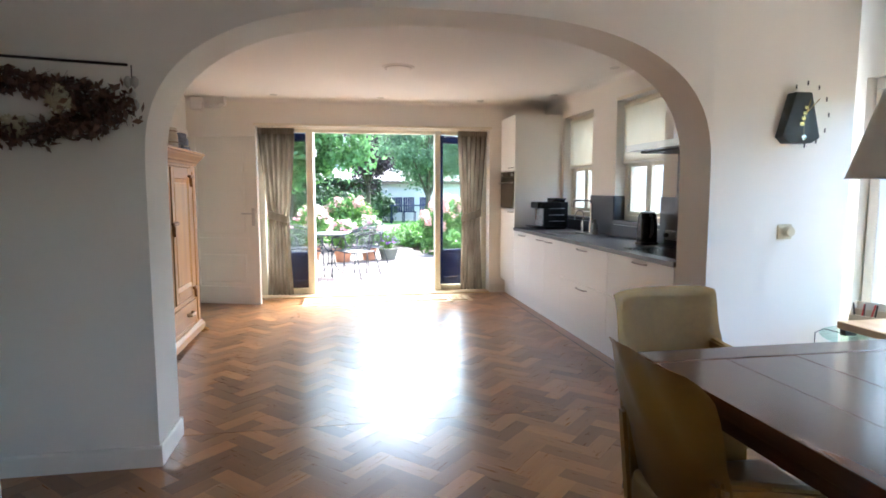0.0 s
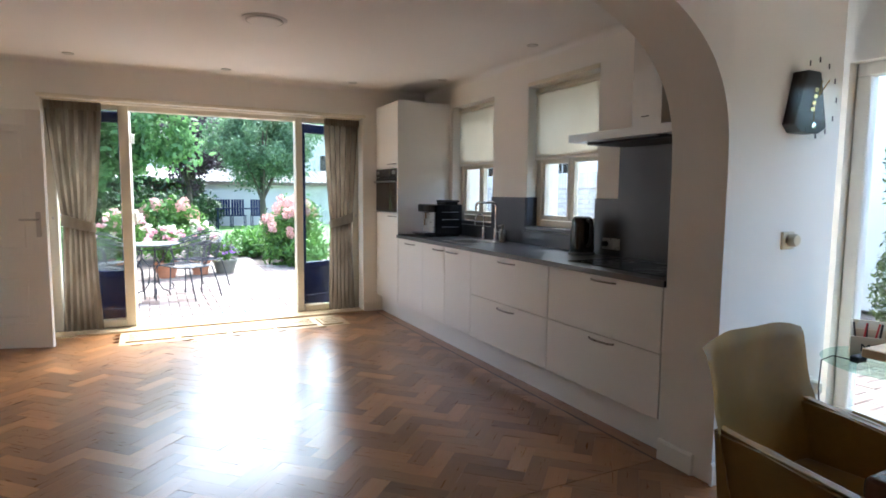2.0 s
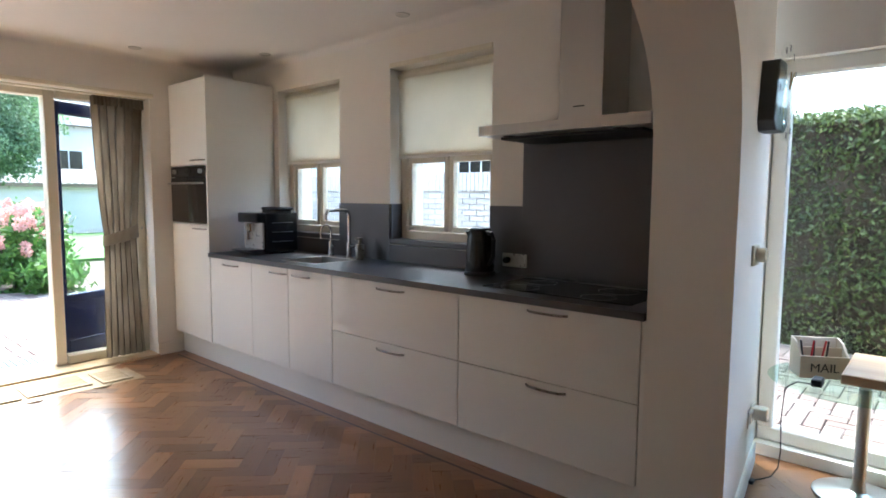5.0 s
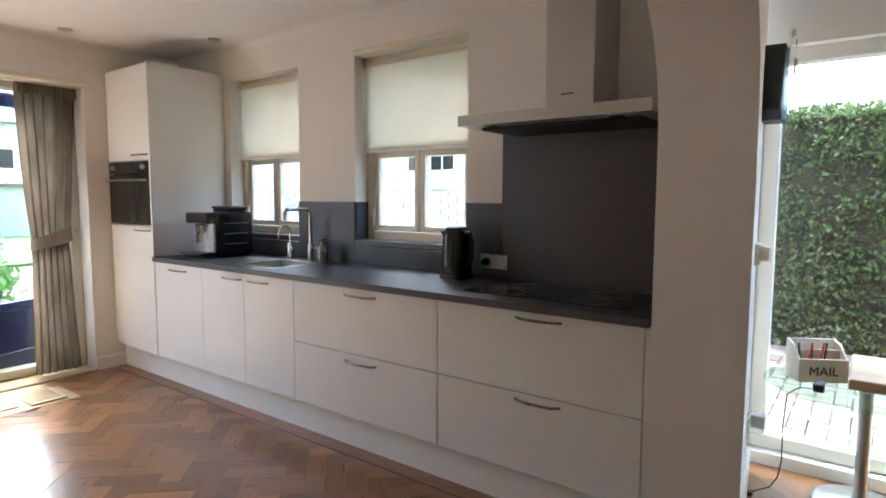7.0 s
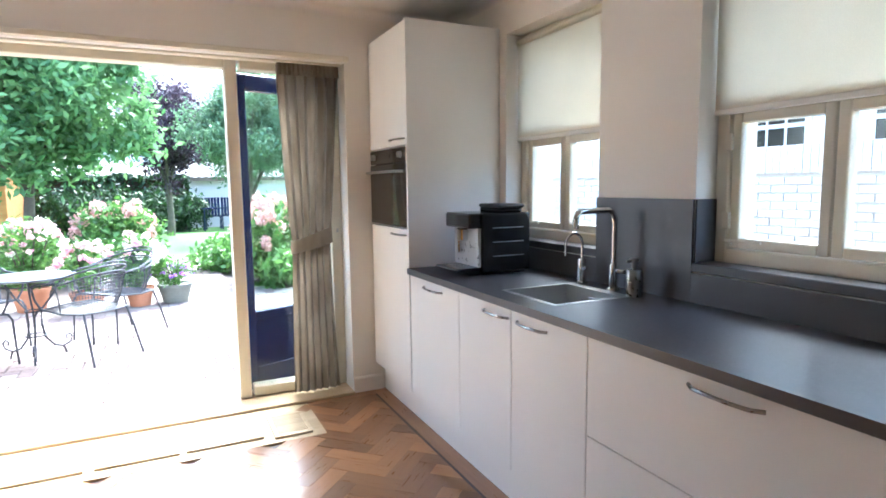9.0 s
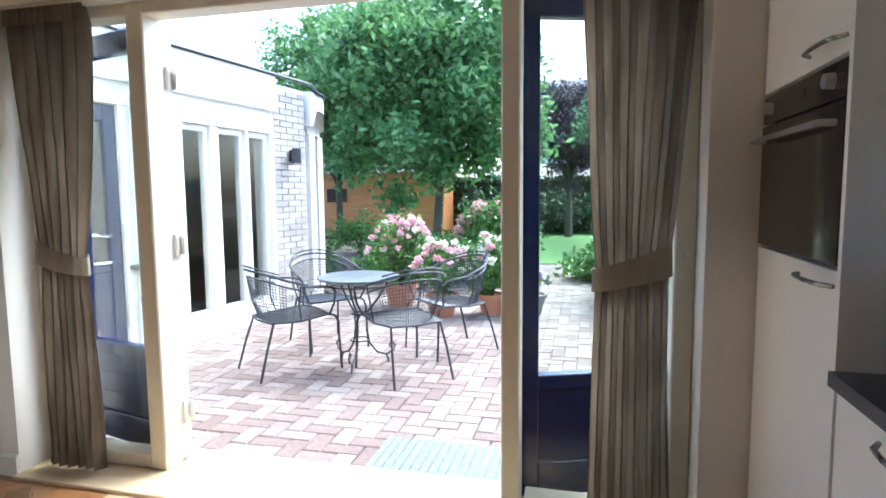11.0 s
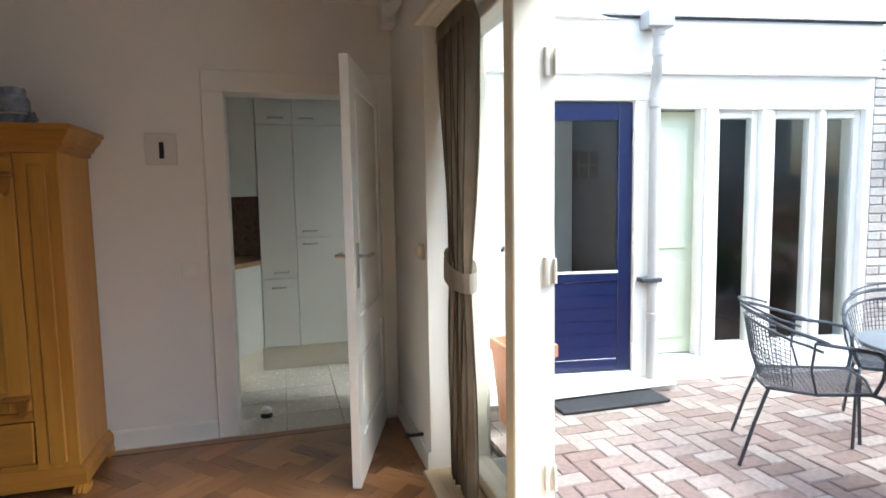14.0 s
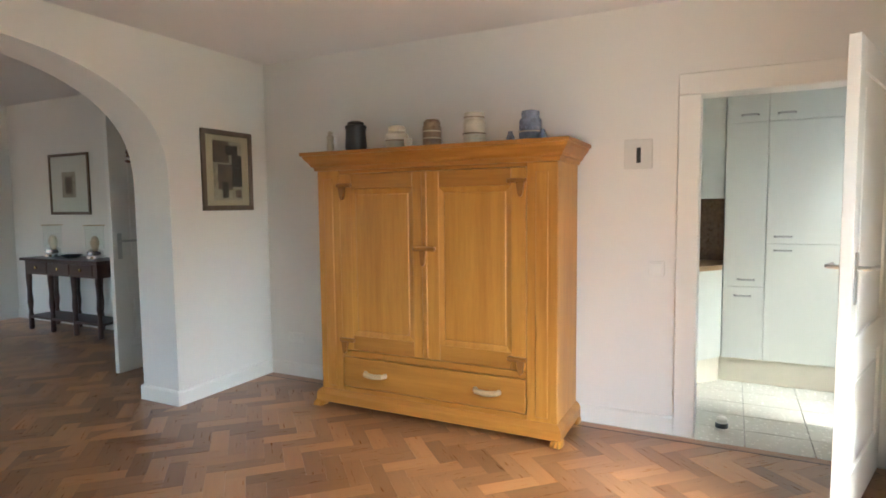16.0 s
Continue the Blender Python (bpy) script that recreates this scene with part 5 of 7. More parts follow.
part("carcass", B(-2.63, -2.319, 6.855, 7.116, 0.185, 2.42), UT, u1)
u_front(u1, 6.855, 7.117, 0.185, 0.705, 6.98, 0.64)
u_front(u1, 6.855, 7.117, 0.705, 1.85, 7.0, 0.755)
u_front(u1, 6.855, 7.117, 1.85, 2.42, 7.0, 1.90)
part("carcass", B(-2.63, -2.319, 7.118, 7.76, 0.185, 2.42), UT, u2)
u_front(u2, 7.117, 7.76, 0.185, 1.013, 7.22, 0.965)
u_front(u2, 7.117, 7.76, 1.013, 1.85, 7.22, 1.062)
u_front(u2, 7.117, 7.76, 1.85, 2.42, 7.22, 1.90)
setting("trim_utility_plinth", B(-2.63, -2.35, 6.40, 8.0, 0.001, 0.184), CREAM, "cream plinth of the utility cabinets")
ub = thing("utility_base_cabinet", (-2.2, 6.5, 0.0), "cream corner base cabinet with a wooden worktop", "cabinet")
bm = bmesh.new()
prism(bm, [(-2.63, 6.02), (-1.85, 6.02), (-1.85, 6.52), (-2.30, 6.85), (-2.63, 6.85)], "z", 0.185, 0.82)
part("carcass", bm, UT, ub)
bm = bmesh.new()
prism(bm, [(-2.63, 6.02), (-1.83, 6.02), (-1.83, 6.53), (-2.28, 6.851), (-2.63, 6.851)], "z", 0.821, 0.855)
part("worktop", bm, OAKT, ub, "wooden worktop")
bm = bmesh.new()
prism(bm, [(-2.63, 6.02), (-1.90, 6.02), (-1.90, 6.48), (-2.34, 6.84), (-2.63, 6.84)], "z", 0.001, 0.184)
part("plinth", bm, CREAM, ub)
uw = thing("utility_wall_cabinet", (-2.45, 6.5, 1.33), "cream wall cabinet above the utility worktop", "cabinet")
part("carcass", B(-2.63, -2.32, 6.02, 6.85, 1.33, 2.42), UT, uw)
part("tile_back", B(-2.636, -2.628, 6.02, 6.85, 0.857, 1.328), POT_B, uw, "dark tiled backsplash")
for xi in range(5):
    for yi in range(11):
        x0, y0 = -2.36 + xi * 0.252, 6.03 + yi * 0.322
        part("tile", B(x0 + 0.002, x0 + 0.250, y0 + 0.002, y0 + 0.320, -0.008, 0.001, bevel=0.0015), TILEW, bpy.data.objects["floor_utility"])
iron = thing("kitchen_scale", (-2.1, 6.45, 0.855), "white and black kitchen scale on the utility worktop", "scale")
part("base", B(-2.17, -2.03, 6.40, 6.52, 0.8555, 0.885, bevel=0.006), TRIM, iron)
part("pan", B(-2.16, -2.04, 6.41, 6.51, 0.8855, 0.935, bevel=0.012), BLACKM, iron)
dsu = thing("door_wedge", (-1.2, 6.84, 0), "white and black rubber door stop on the tiles", "door stop")
bm = bmesh.new()
lathe(bm, [(0, 0), (0.035, 0), (0.035, 0.02), (0.03, 0.028)], -1.36, 6.88, 0.0, 18)
part("foot", bm, BLACKM, dsu, smooth=True)
bm = bmesh.new()
lathe(bm, [(0.03, 0.028), (0.03, 0.05), (0.02, 0.06), (0, 0.062)], -1.36, 6.88, 0.0, 18)
part("cap", bm, TRIM, dsu, smooth=True)

# ---- dining side ----
TX0, TX1, TY0, TY1 = 1.60, 2.62, 0.44, 2.30
tb = thing("dining_table", ((TX0 + TX1) / 2, (TY0 + TY1) / 2, 0), "heavy dark-stained wooden dining table", "table")
n_pl = 4
for k in range(n_pl):
    x0 = TX0 + 0.0 + (TX1 - TX0) * k / n_pl
    x1 = TX0 + (TX1 - TX0) * (k + 1) / n_pl
    part("plank", B(x0 + 0.0003, x1 - 0.0003, TY0 + 0.14, TY1 - 0.14, 0.712, 0.76 - 0.0004 * (k % 2), bevel=0.0015), DARKW, tb)
for y0, y1 in ((TY0, TY0 + 0.139), (TY1 - 0.139, TY1)):
    part("end_board", B(TX0, TX1, y0, y1, 0.712, 0.76, bevel=0.014, seg=3), DARKW, tb)
part("apron", B(TX0 + 0.09, TX1 - 0.09, TY0 + 0.09, TY1 - 0.09, 0.62, 0.711), DARKW, tb)
for x in (TX0 + 0.13, TX1 - 0.13):
    for y in (TY0 + 0.13, TY1 - 0.13):
        part("leg", B(x - 0.045, x + 0.045, y - 0.045, y + 0.045, 0, 0.62, bevel=0.008), DARKW, tb)


def arm_chair(m, label):
    """A mustard leather armchair; local y points forwards, origin on the floor."""
    c = thing("dining_chair", m, label, "chair", group="mustard dining chairs")

    def at(bm):
        bm.transform(m)
        return bm
    back = bmesh.new()
    rows = []
    for j in range(13):
        v = j / 12
        z = 0.42 + 0.465 * v
        rows.append([])
        for i_ in range(15):
            u = i_ / 14 * 2 - 1
            y = -0.20 - 0.10 * v + 0.05 * u * u * (1 - 0.4 * v) + 0.006 * math.sin(7 * u + 9 * v) * (v > 0.5)
            zz = z - 0.02 * (abs(u) ** 6) * (v > 0.95)
            rows[-1].append(back.verts.new((u * (0.268 - 0.008 * v), y, zz)))
    for a, b in zip(rows, rows[1:]):
        for k in range(14):
            back.faces.new((a[k], a[k + 1], b[k + 1], b[k]))
    bmesh.ops.solidify(back, geom=back.faces[:], thickness=0.07)
    bmesh.ops.bevel(back, geom=[e for e in back.edges if e.calc_face_angle(0) > 1.0], offset=0.016, segments=3, affect="EDGES")
    part("backrest", at(back), LEATH, c, smooth=True)
    part("seat", at(B(-0.205, 0.205, -0.21, 0.25, 0.36, 0.475, bevel=0.03, seg=3)), LEATH, c, smooth=True)
    for s in (-1, 1):
        arm = bmesh.new()
        out = [(-0.20, 0.30), (-0.235, 0.655), (-0.10, 0.63), (0.13, 0.60), (0.19, 0.565), (0.20, 0.30)]
        prism(arm, out, "x", s * 0.206, s * 0.256)
        bmesh.ops.bevel(arm, geom=arm.edges[:], offset=0.012, segments=2, affect="EDGES")
        part("armrest", at(arm), LEATH, c, smooth=True)
        pp = bmesh.new()
        tube(pp, [(s * 0.256, -0.10, 0.636), (s * 0.256, 0.0, 0.622), (s * 0.256, 0.13, 0.602)], 0.004, 6)
        part("piping", at(pp), PIPING, c, "stitched leather piping")
        for y in (-0.2, 0.2):
            lg = bmesh.new()
            tube(lg, [(s * 0.19, y, 0.36), (s * 0.20, y * 1.15, 0.0)], [0.014, 0.010], 8)
            part("leg", at(lg), BLACKM, c, "slim dark metal leg", smooth=True)
    return c


arm_chair(pose(2.05, 2.55, 0, rz=186), "mustard leather armchair drawn up to the dark table")
arm_chair(pose(1.675, 1.85, 0, rz=-91), "mustard leather armchair seen from behind at the table")

# wall clock
ck = thing("wall_clock", (3.160, front_y(3.160), 1.49), "oval glass wall clock with a dark pendulum case", "clock")
CY = front_y(3.160)
cb = bmesh.new()
prism(cb, [(3.110, 1.855), (3.210, 1.855), (3.275, 1.605), (3.220, 1.575), (3.080, 1.575), (3.035, 1.610)], "y", CY - 0.075, CY - 0.001)
bmesh.ops.bevel(cb, geom=cb.edges[:], offset=0.004, segments=1, affect="EDGES")
part("case", cb, BLACKM, ck)
gd = bmesh.new()
lathe(gd, [(0.0, 0), (1.0, 0), (1.0, 0.006), (0.0, 0.006)], n=48, sx=0.165, sy=0.195)
gd.transform(Matrix.Translation((3.160, CY - 0.086, 1.730)) @ Matrix.Rotation(radians(90), 4, "X"))
part("glass_dial", gd, glazing("thin_dial_glass", (0.99, 1.0, 0.99), 0.2, 0.005), ck, "clear oval glass dial").visible_shadow = False
for k in range(12):
    a = k * math.tau / 12
    x, z = 3.160 + 0.143 * math.sin(a), 1.730 + 0.170 * math.cos(a)
    part("hour_mark", B(x - (0.004 if k % 6 else 0.005), x + (0.004 if k % 6 else 0.005), CY - 0.0955, CY - 0.0935, z - 0.012, z + 0.012), BLACKM, ck)
BRASS = plain("brass", (0.55, 0.40, 0.15), 0.25, metal=1.0, var=0.1)
for name, dx, dz in (("minute_hand", 0.075, 0.075), ("hour_hand", 0.02, 0.07)):
    bm = bmesh.new()
    tube(bm, [(3.160, CY - 0.098, 1.740), (3.160 + dx, CY - 0.098, 1.740 + dz)], 0.003, 6)
    part(name, bm, BRASS, ck)
bm = bmesh.new()
tube(bm, [(3.160, CY - 0.080, 1.750), (3.165, CY - 0.080, 1.610)], 0.002, 6)
part("pendulum_rod", bm, BRASS, ck)
bm = bmesh.new()
lathe(bm, [(0, -0.003), (0.016, 0), (0, 0.003)], n=18)
bm.transform(Matrix.Translation((3.165, CY - 0.0835, 1.605)) @ Matrix.Rotation(radians(90), 4, "X"))
part("pendulum_bob", bm, CHROME, ck, smooth=True)
for k in range(4):
    part("movement", B(3.135 + 0.008 * k, 3.165 + 0.006 * k, CY - 0.084, CY - 0.0765, 1.670 + 0.03 * k, 1.690 + 0.03 * k, bevel=0.002), BRASS, ck)
th = thing("thermostat", (3.160, front_y(3.160), 1.05), "ivory round-dial wall thermostat", "thermostat")
TYY = front_y(3.160)
part("plate", B(3.090, 3.180, TYY - 0.02, TYY - 0.001, 1.03, 1.115, bevel=0.004), IVORY, th)
bm = bmesh.new()
lathe(bm, [(0, 0), (0.03, 0), (0.03, 0.028), (0.026, 0.034), (0, 0.034)], n=24)
bm.transform(Matrix.Translation((3.145, TYY - 0.02, 1.075)) @ Matrix.Rotation(radians(90), 4, "X"))
part("dial", bm, IVORY, th, smooth=True)
wall_plate("wall_socket", (3.34, front_y(3.34), 0.31), "-y", 0.08, 0.08, "white wall socket above the skirting", 1, TRIM)
wall_plate("wall_socket", (3.445, front_y(3.445), 0.31), "-y", 0.08, 0.08, "white wall socket above the skirting", 1, TRIM)
solid("plug_adapter", B(3.425, 3.475, front_y(3.445) - 0.07, front_y(3.445) - 0.012, 0.275, 0.335, bevel=0.005), TRIM, "white adapter in the wall socket", "adapter")

# dried wreath on the wall beside the arch
wr = thing("dried_wreath", (-0.770, front_y(-0.750), 1.55), "large wreath of dried brown leaves and cream flowers", "wreath")
DRY = leafy("dried_leaf", (0.07, 0.035, 0.022), (0.22, 0.13, 0.09), 0.1)
DRYF = leafy("dried_cream_flower", (0.42, 0.37, 0.24), (0.62, 0.57, 0.42), 0.2)
rng = np.random.default_rng(5)
cards = []
for k in range(2600):
    a = rng.uniform(0, math.tau)
    rr = 0.27 + rng.normal(0, 0.055)
    c = np.array([-0.750 + rr * 1.25 * math.cos(a), front_y(-0.750) - 0.03 - abs(rng.normal(0, 0.03)), 1.665 + rr * math.sin(a) * 0.42])
    d1 = rng.normal(size=3); d1 /= np.linalg.norm(d1)
    d2 = np.cross(d1, rng.normal(size=3)); d2 /= np.linalg.norm(d2)
    s = rng.uniform(0.012, 0.03)
    c[1] = min(c[1], front_y(-0.750) - 0.032)
    cards.append([c - d1 * s, c + d2 * s * 0.5, c + d1 * s, c - d2 * s * 0.5])
me = quads("leaves", np.array(cards) - np.array([-0.770, front_y(-0.750), 1.55]), DRY)
ob = new("leaves", me); ob.parent = wr
for fx, fz, fr_ in ((-0.570, 1.71, 0.065), (-0.760, 1.585, 0.058), (-0.950, 1.76, 0.05), (-1.070, 1.62, 0.045)):
    cards = []
    for k in range(90):
        a, t_ = rng.uniform(0, math.tau), rng.uniform(0.15, 1)
        c = np.array([fx + fr_ * t_ * math.cos(a) * 0.8, front_y(-0.750) - 0.085 + 0.02 * t_, fz + fr_ * t_ * math.sin(a) * 0.8])
        e1 = np.array([math.cos(a), 0.35, math.sin(a)]) * fr_ * 0.35
        e2 = np.array([-math.sin(a), 0, math.cos(a)]) * fr_ * 0.28
        cards.append([c - e1 * 0.4, c + e2 * 0.7, c + e1, c - e2 * 0.7])
    ob = new("flower", quads("flower", np.array(cards) - np.array([-0.770, front_y(-0.750), 1.55]), DRYF))
    ob.parent = wr
    tagged(ob, "cream dried flower")
bm = bmesh.new()
tube(bm, [(-1.590, front_y(-1) - 0.012, 1.925), (-1.150, front_y(-1) - 0.012, 1.90), (-0.310, front_y(-1) - 0.012, 1.865)], 0.006, 6)
solid("cord", bm, BLACKM, "thin dark cord along the wall above the wreath", "cord")
hg = thing("hanging_ornament", (-0.295, front_y(-0.295), 1.66), "small grey metal heart ornament on a string", "ornament")
bm = bmesh.new()
tube(bm, [(-0.295, front_y(-0.295) - 0.012, 1.865), (-0.295, front_y(-0.295) - 0.012, 1.80)], 0.0025, 6)
part("string", bm, BLACKM, hg)
for dx, z in ((-0.014, 1.79), (0.014, 1.79), (0.0, 1.735), (0.012, 1.69)):
    bm = bmesh.new()
    lathe(bm, [(0, -0.03), (0.016, -0.012), (0.018, 0.006), (0.008, 0.024), (0, 0.026)], -0.295 + dx, front_y(-0.295) - 0.02, z, 12)
    part("bead", bm, PVC, hg, smooth=True)

# small glass table with a letter rack beside the window
gt = thing("glass_side_table", (3.58, 3.10, 0), "round glass side table on a steel pedestal", "table")
bm = bmesh.new()
lathe(bm, [(0, 0), (0.325, 0), (0.33, 0.006), (0.325, 0.012), (0, 0.012)], 3.56, 3.12, 0.49, 48)
part("glass_top", bm, glazing("green_table_glass", (0.80, 0.93, 0.88)), gt, smooth=True)
bm = bmesh.new()
lathe(bm, [(0, 0), (0.17, 0), (0.175, 0.006), (0.16, 0.014), (0.045, 0.022), (0.03, 0.03), (0.025, 0.06), (0.025, 0.49)], 3.53, 3.07, 0.0, 32)
part("pedestal", bm, STEEL, gt, "brushed steel pedestal", smooth=True)
dk = thing("oak_leaf_table", (3.4, 2.7, 0), "light oak table top on square legs", "table")
part("top", B(3.22, 3.66, 2.3, 3.13, 0.575, 0.615, bevel=0.004), OAKT, dk)
for x in (3.25, 3.57):
    for y in (2.34, 2.62):
        part("leg", B(x, x + 0.06, y, y + 0.06, 0, 0.574, bevel=0.004), OAKT, dk)
CRW = plain("cream_painted_wood", (0.62, 0.55, 0.42), 0.6, var=0.06)
RM = Matrix.Translation((3.475, 3.31, 0.503)) @ Matrix.Rotation(radians(-60), 4, "Z")
lr = thing("letter_rack", RM, "cream wooden letter rack with pens and envelopes", "letter rack")
RW, RD_ = 0.20, 0.12


def rack(bm):
    bm.transform(RM)
    return bm


part("base", rack(B(0, RW, 0, RD_, 0, 0.012)), CRW, lr)
part("front_board", rack(B(0, RW, 0, 0.009, 0.012, 0.10)), CRW, lr)
part("middle_board", rack(B(0.009, RW - 0.009, 0.055, 0.063, 0.012, 0.13)), CRW, lr)
part("back_board", rack(B(0, RW, RD_ - 0.009, RD_, 0.012, 0.165)), CRW, lr)
for x in (0, RW - 0.009):
    bm = bmesh.new()
    prism(bm, [(0.009, 0.012), (RD_ - 0.009, 0.012), (RD_ - 0.009, 0.165), (0.06, 0.15), (0.009, 0.10)], "x", x, x + 0.009)
    part("side_board", rack(bm), CRW, lr)
cu = bpy.data.curves.new("lettering", "FONT")
cu.body, cu.size, cu.extrude, cu.align_x = "MAIL", 0.055, 0.0006, "CENTER"
tmp = bpy.data.objects.new("lettering_tmp", cu)
me = bpy.data.meshes.new_from_object(tmp)
bpy.data.objects.remove(tmp)
me.materials.append(BLACKM)
lt_ = new("lettering", me)
lt_.parent = lr
lt_.matrix_basis = Matrix.Translation((RW / 2, -0.0008, 0.03)) @ Matrix.Rotation(radians(90), 4, "X")
for k, (x, tilt, mt) in enumerate(((0.03, -0.02, BLACKM), (0.045, 0.02, plain("red_pen", (0.5, 0.02, 0.03), 0.35)), (0.065, 0.0, BLACKM), (0.085, 0.03, plain("red_pencil", (0.55, 0.05, 0.05), 0.4)), (0.11, 0.015, BLACKM))):
    bm = bmesh.new()
    tube(bm, [(x, 0.03, 0.013), (x + tilt, 0.035, 0.165)], 0.0045, 8)
    solid("pen", rack(bm), mt, "pen standing in the letter rack", "pen", "pens in the rack", smooth=True)
for k in range(3):
    solid("envelope", rack(B(0.02 + 0.006 * k, RW - 0.03 + 0.006 * k, 0.075 + 0.012 * k, 0.0765 + 0.012 * k, 0.0125, 0.145 + 0.01 * k)), MOUNTW, "white envelope in the letter rack", "envelope", "envelopes in the rack")
ch = thing("charger", (3.39, 3.24, 0.503), "black charger with a cable hanging to the floor", "charger")
part("body", B(3.36, 3.44, 3.21, 3.25, 0.5025, 0.535, bevel=0.005), BLACKM, ch)
bm = bmesh.new()
tube(bm, [(3.36, 3.24, 0.515), (3.30, 3.29, 0.53), (3.28, 3.33, 0.50), (3.29, 3.34, 0.36), (3.32, 3.34, 0.2), (3.40, 3.36, 0.09), (3.42, 3.39, 0.03), (3.42, 3.43, 0.006), (3.38, 3.455, 0.006)], 0.0028, 6)
part("cable", bm, BLACKM, ch, smooth=True)
part("mains_plug", B(3.34, 3.38, 3.445, 3.465, 0.0, 0.018, bevel=0.004), BLACKM, ch)

# pendant lamp over the table
pn = thing("pendant_lamp", (2.77, 2.45, 1.36), "white cone pendant lamp over the table", "pendant lamp")
bm = bmesh.new()
lathe(bm, [(0.17, 0.0), (0.165, 0.004), (0.06, 0.34), (0.03, 0.38), (0.0, 0.385)], 2.77, 2.45, 1.36, 32)
bmesh.ops.solidify(bm, geom=bm.faces[:], thickness=0.003)
part("shade", bm, TRIM, pn, smooth=True)
bm = bmesh.new()
tube(bm, [(2.77, 2.45, 1.74), (2.77, 2.45, 2.519)], 0.004, 6)
part("cord", bm, TRIM, pn)

# ---- seen back through the arch ----
cs = thing("console_table", (-1.25, 0.20, 0), "dark stained console table with drawers and a low shelf", "table")
C0, C1, CX0, CX1 = 0.02, 1.36, -1.605, -1.23
part("top", B(CX0, CX1, C0, C1, 0.755, 0.785, bevel=0.004), CONSOLE, cs)
part("apron", B(CX0 + 0.03, CX1 - 0.03, C0 + 0.05, C1 - 0.05, 0.61, 0.754), CONSOLE, cs)
for k in range(3):
    y0 = C0 + 0.10 + k * 0.385
    dd = part("drawer", B(CX1 - 0.031, CX1 - 0.018, y0, y0 + 0.355, 0.63, 0.74, bevel=0.003), CONSOLE, cs)
    bm = bmesh.new()
    lathe(bm, [(0.0, 0), (0.012, 0), (0.016, 0.015), (0.0, 0.022)], n=12)
    bm.transform(Matrix.Translation((CX1 - 0.018, y0 + 0.178, 0.685)) @ Matrix.Rotation(radians(90), 4, "Y"))
    part("knob", bm, BRASS, dd, smooth=True)
for y in (C0 + 0.07, C0 + 0.47, C1 - 0.47, C1 - 0.07):
    for x in (CX0 + 0.05, CX1 - 0.05):
        bm = bmesh.new()
        lathe(bm, [(0, 0), (0.02, 0), (0.026, 0.02), (0.024, 0.16), (0.018, 0.20), (0.03, 0.30), (0.022, 0.42), (0.03, 0.56), (0.03, 0.61)], x, y, 0.0, 14)
        part("leg", bm, CONSOLE, cs, "turned leg", smooth=True)
part("shelf", B(CX0 + 0.03, CX1 - 0.03, C0 + 0.05, C1 - 0.05, 0.13, 0.155, bevel=0.003), CONSOLE, cs)
for y in (0.32, 1.05):
    sl = thing("glass_lantern", (-1.42, y, 0.785), "glass hurricane lamp on a silver foot", "lantern", group="glass lanterns on the console")
    bm = bmesh.new()
    lathe(bm, [(0, 0), (0.085, 0), (0.085, 0.03), (0.07, 0.045), (0.075, 0.08), (0.05, 0.10), (0, 0.10)], -1.42, y, 0.786, 24)
    part("foot", bm, CHROME, sl, smooth=True)
    bm = bmesh.new()
    lathe(bm, [(0.085, 0.0), (0.085, 0.24)], -1.42, y, 0.888, 24)
    bm.faces.ensure_lookup_table()
    for f in [f for f in bm.faces if len(f.verts) > 4]:
        bm.faces.remove(f)
    part("glass_tube", bm, GLASS, sl, smooth=True)
    bm = bmesh.new()
    lathe(bm, [(0, 0), (0.1, 0), (0.1, 0.006), (0, 0.006)], -1.42, y, 1.129, 24)
    part("lid", bm, BRASS, sl)
    bm = bmesh.new()
    lathe(bm, [(0, 0), (0.03, 0), (0.045, 0.06), (0.03, 0.12), (0, 0.14)], -1.42, y, 0.888, 16)
    part("candle", bm, POT_C, sl, smooth=True)
bw_ = thing("dark_bowl", (-1.41, 0.66, 0.785), "low dark bowl on the console", "bowl")
bm = bmesh.new()
lathe(bm, [(0, 0), (0.05, 0), (0.10, 0.03), (0.098, 0.035), (0.05, 0.008), (0, 0.008)], -1.41, 0.66, 0.786, 20)
part("body", bm, BLACKM, bw_, smooth=True)
picture("framed_etching", Matrix.Translation((DX0, 0.715, 1.24)) @ Matrix.Rotation(radians(-90), 4, "Z"), 0.72, 0.67, "framed pale etching with a wide white mount", FRB, MOUNTW,
        [(0.34, 0.68, 0.28, 0.70, INKL), (0.42, 0.60, 0.34, 0.62, INKM)], 0.03)
frh = thing("door_frame_hall", (DX0, 2.06, 0), "white painted hall door frame", "door frame", kind="structure")
for a, b in ((1.62, 1.73), (2.59, 2.70)):
    part("jamb", B(DX0 - 0.17, DX0 + 0.018, a, b, 0, 2.04, bevel=0.005), DOORW, frh)
part("head", B(DX0 - 0.17, DX0 + 0.018, 1.62, 2.70, 2.041, 2.13, bevel=0.005), DOORW, frh)
so = thing("sofa", (-0.8, -2.6, 0), "dark grey sofa with a red cushion", "sofa")
SOF = cloth("dark_sofa_cloth", (0.05, 0.045, 0.05), (0.09, 0.085, 0.09), 12)
part("seat", B(-1.40, -0.55, -3.3, -1.5, 0.12, 0.42, bevel=0.04, seg=3), SOF, so, smooth=True)
part("backrest", B(-1.42, -1.18, -3.3, -1.5, 0.42, 0.82, bevel=0.05, seg=3), SOF, so, smooth=True)
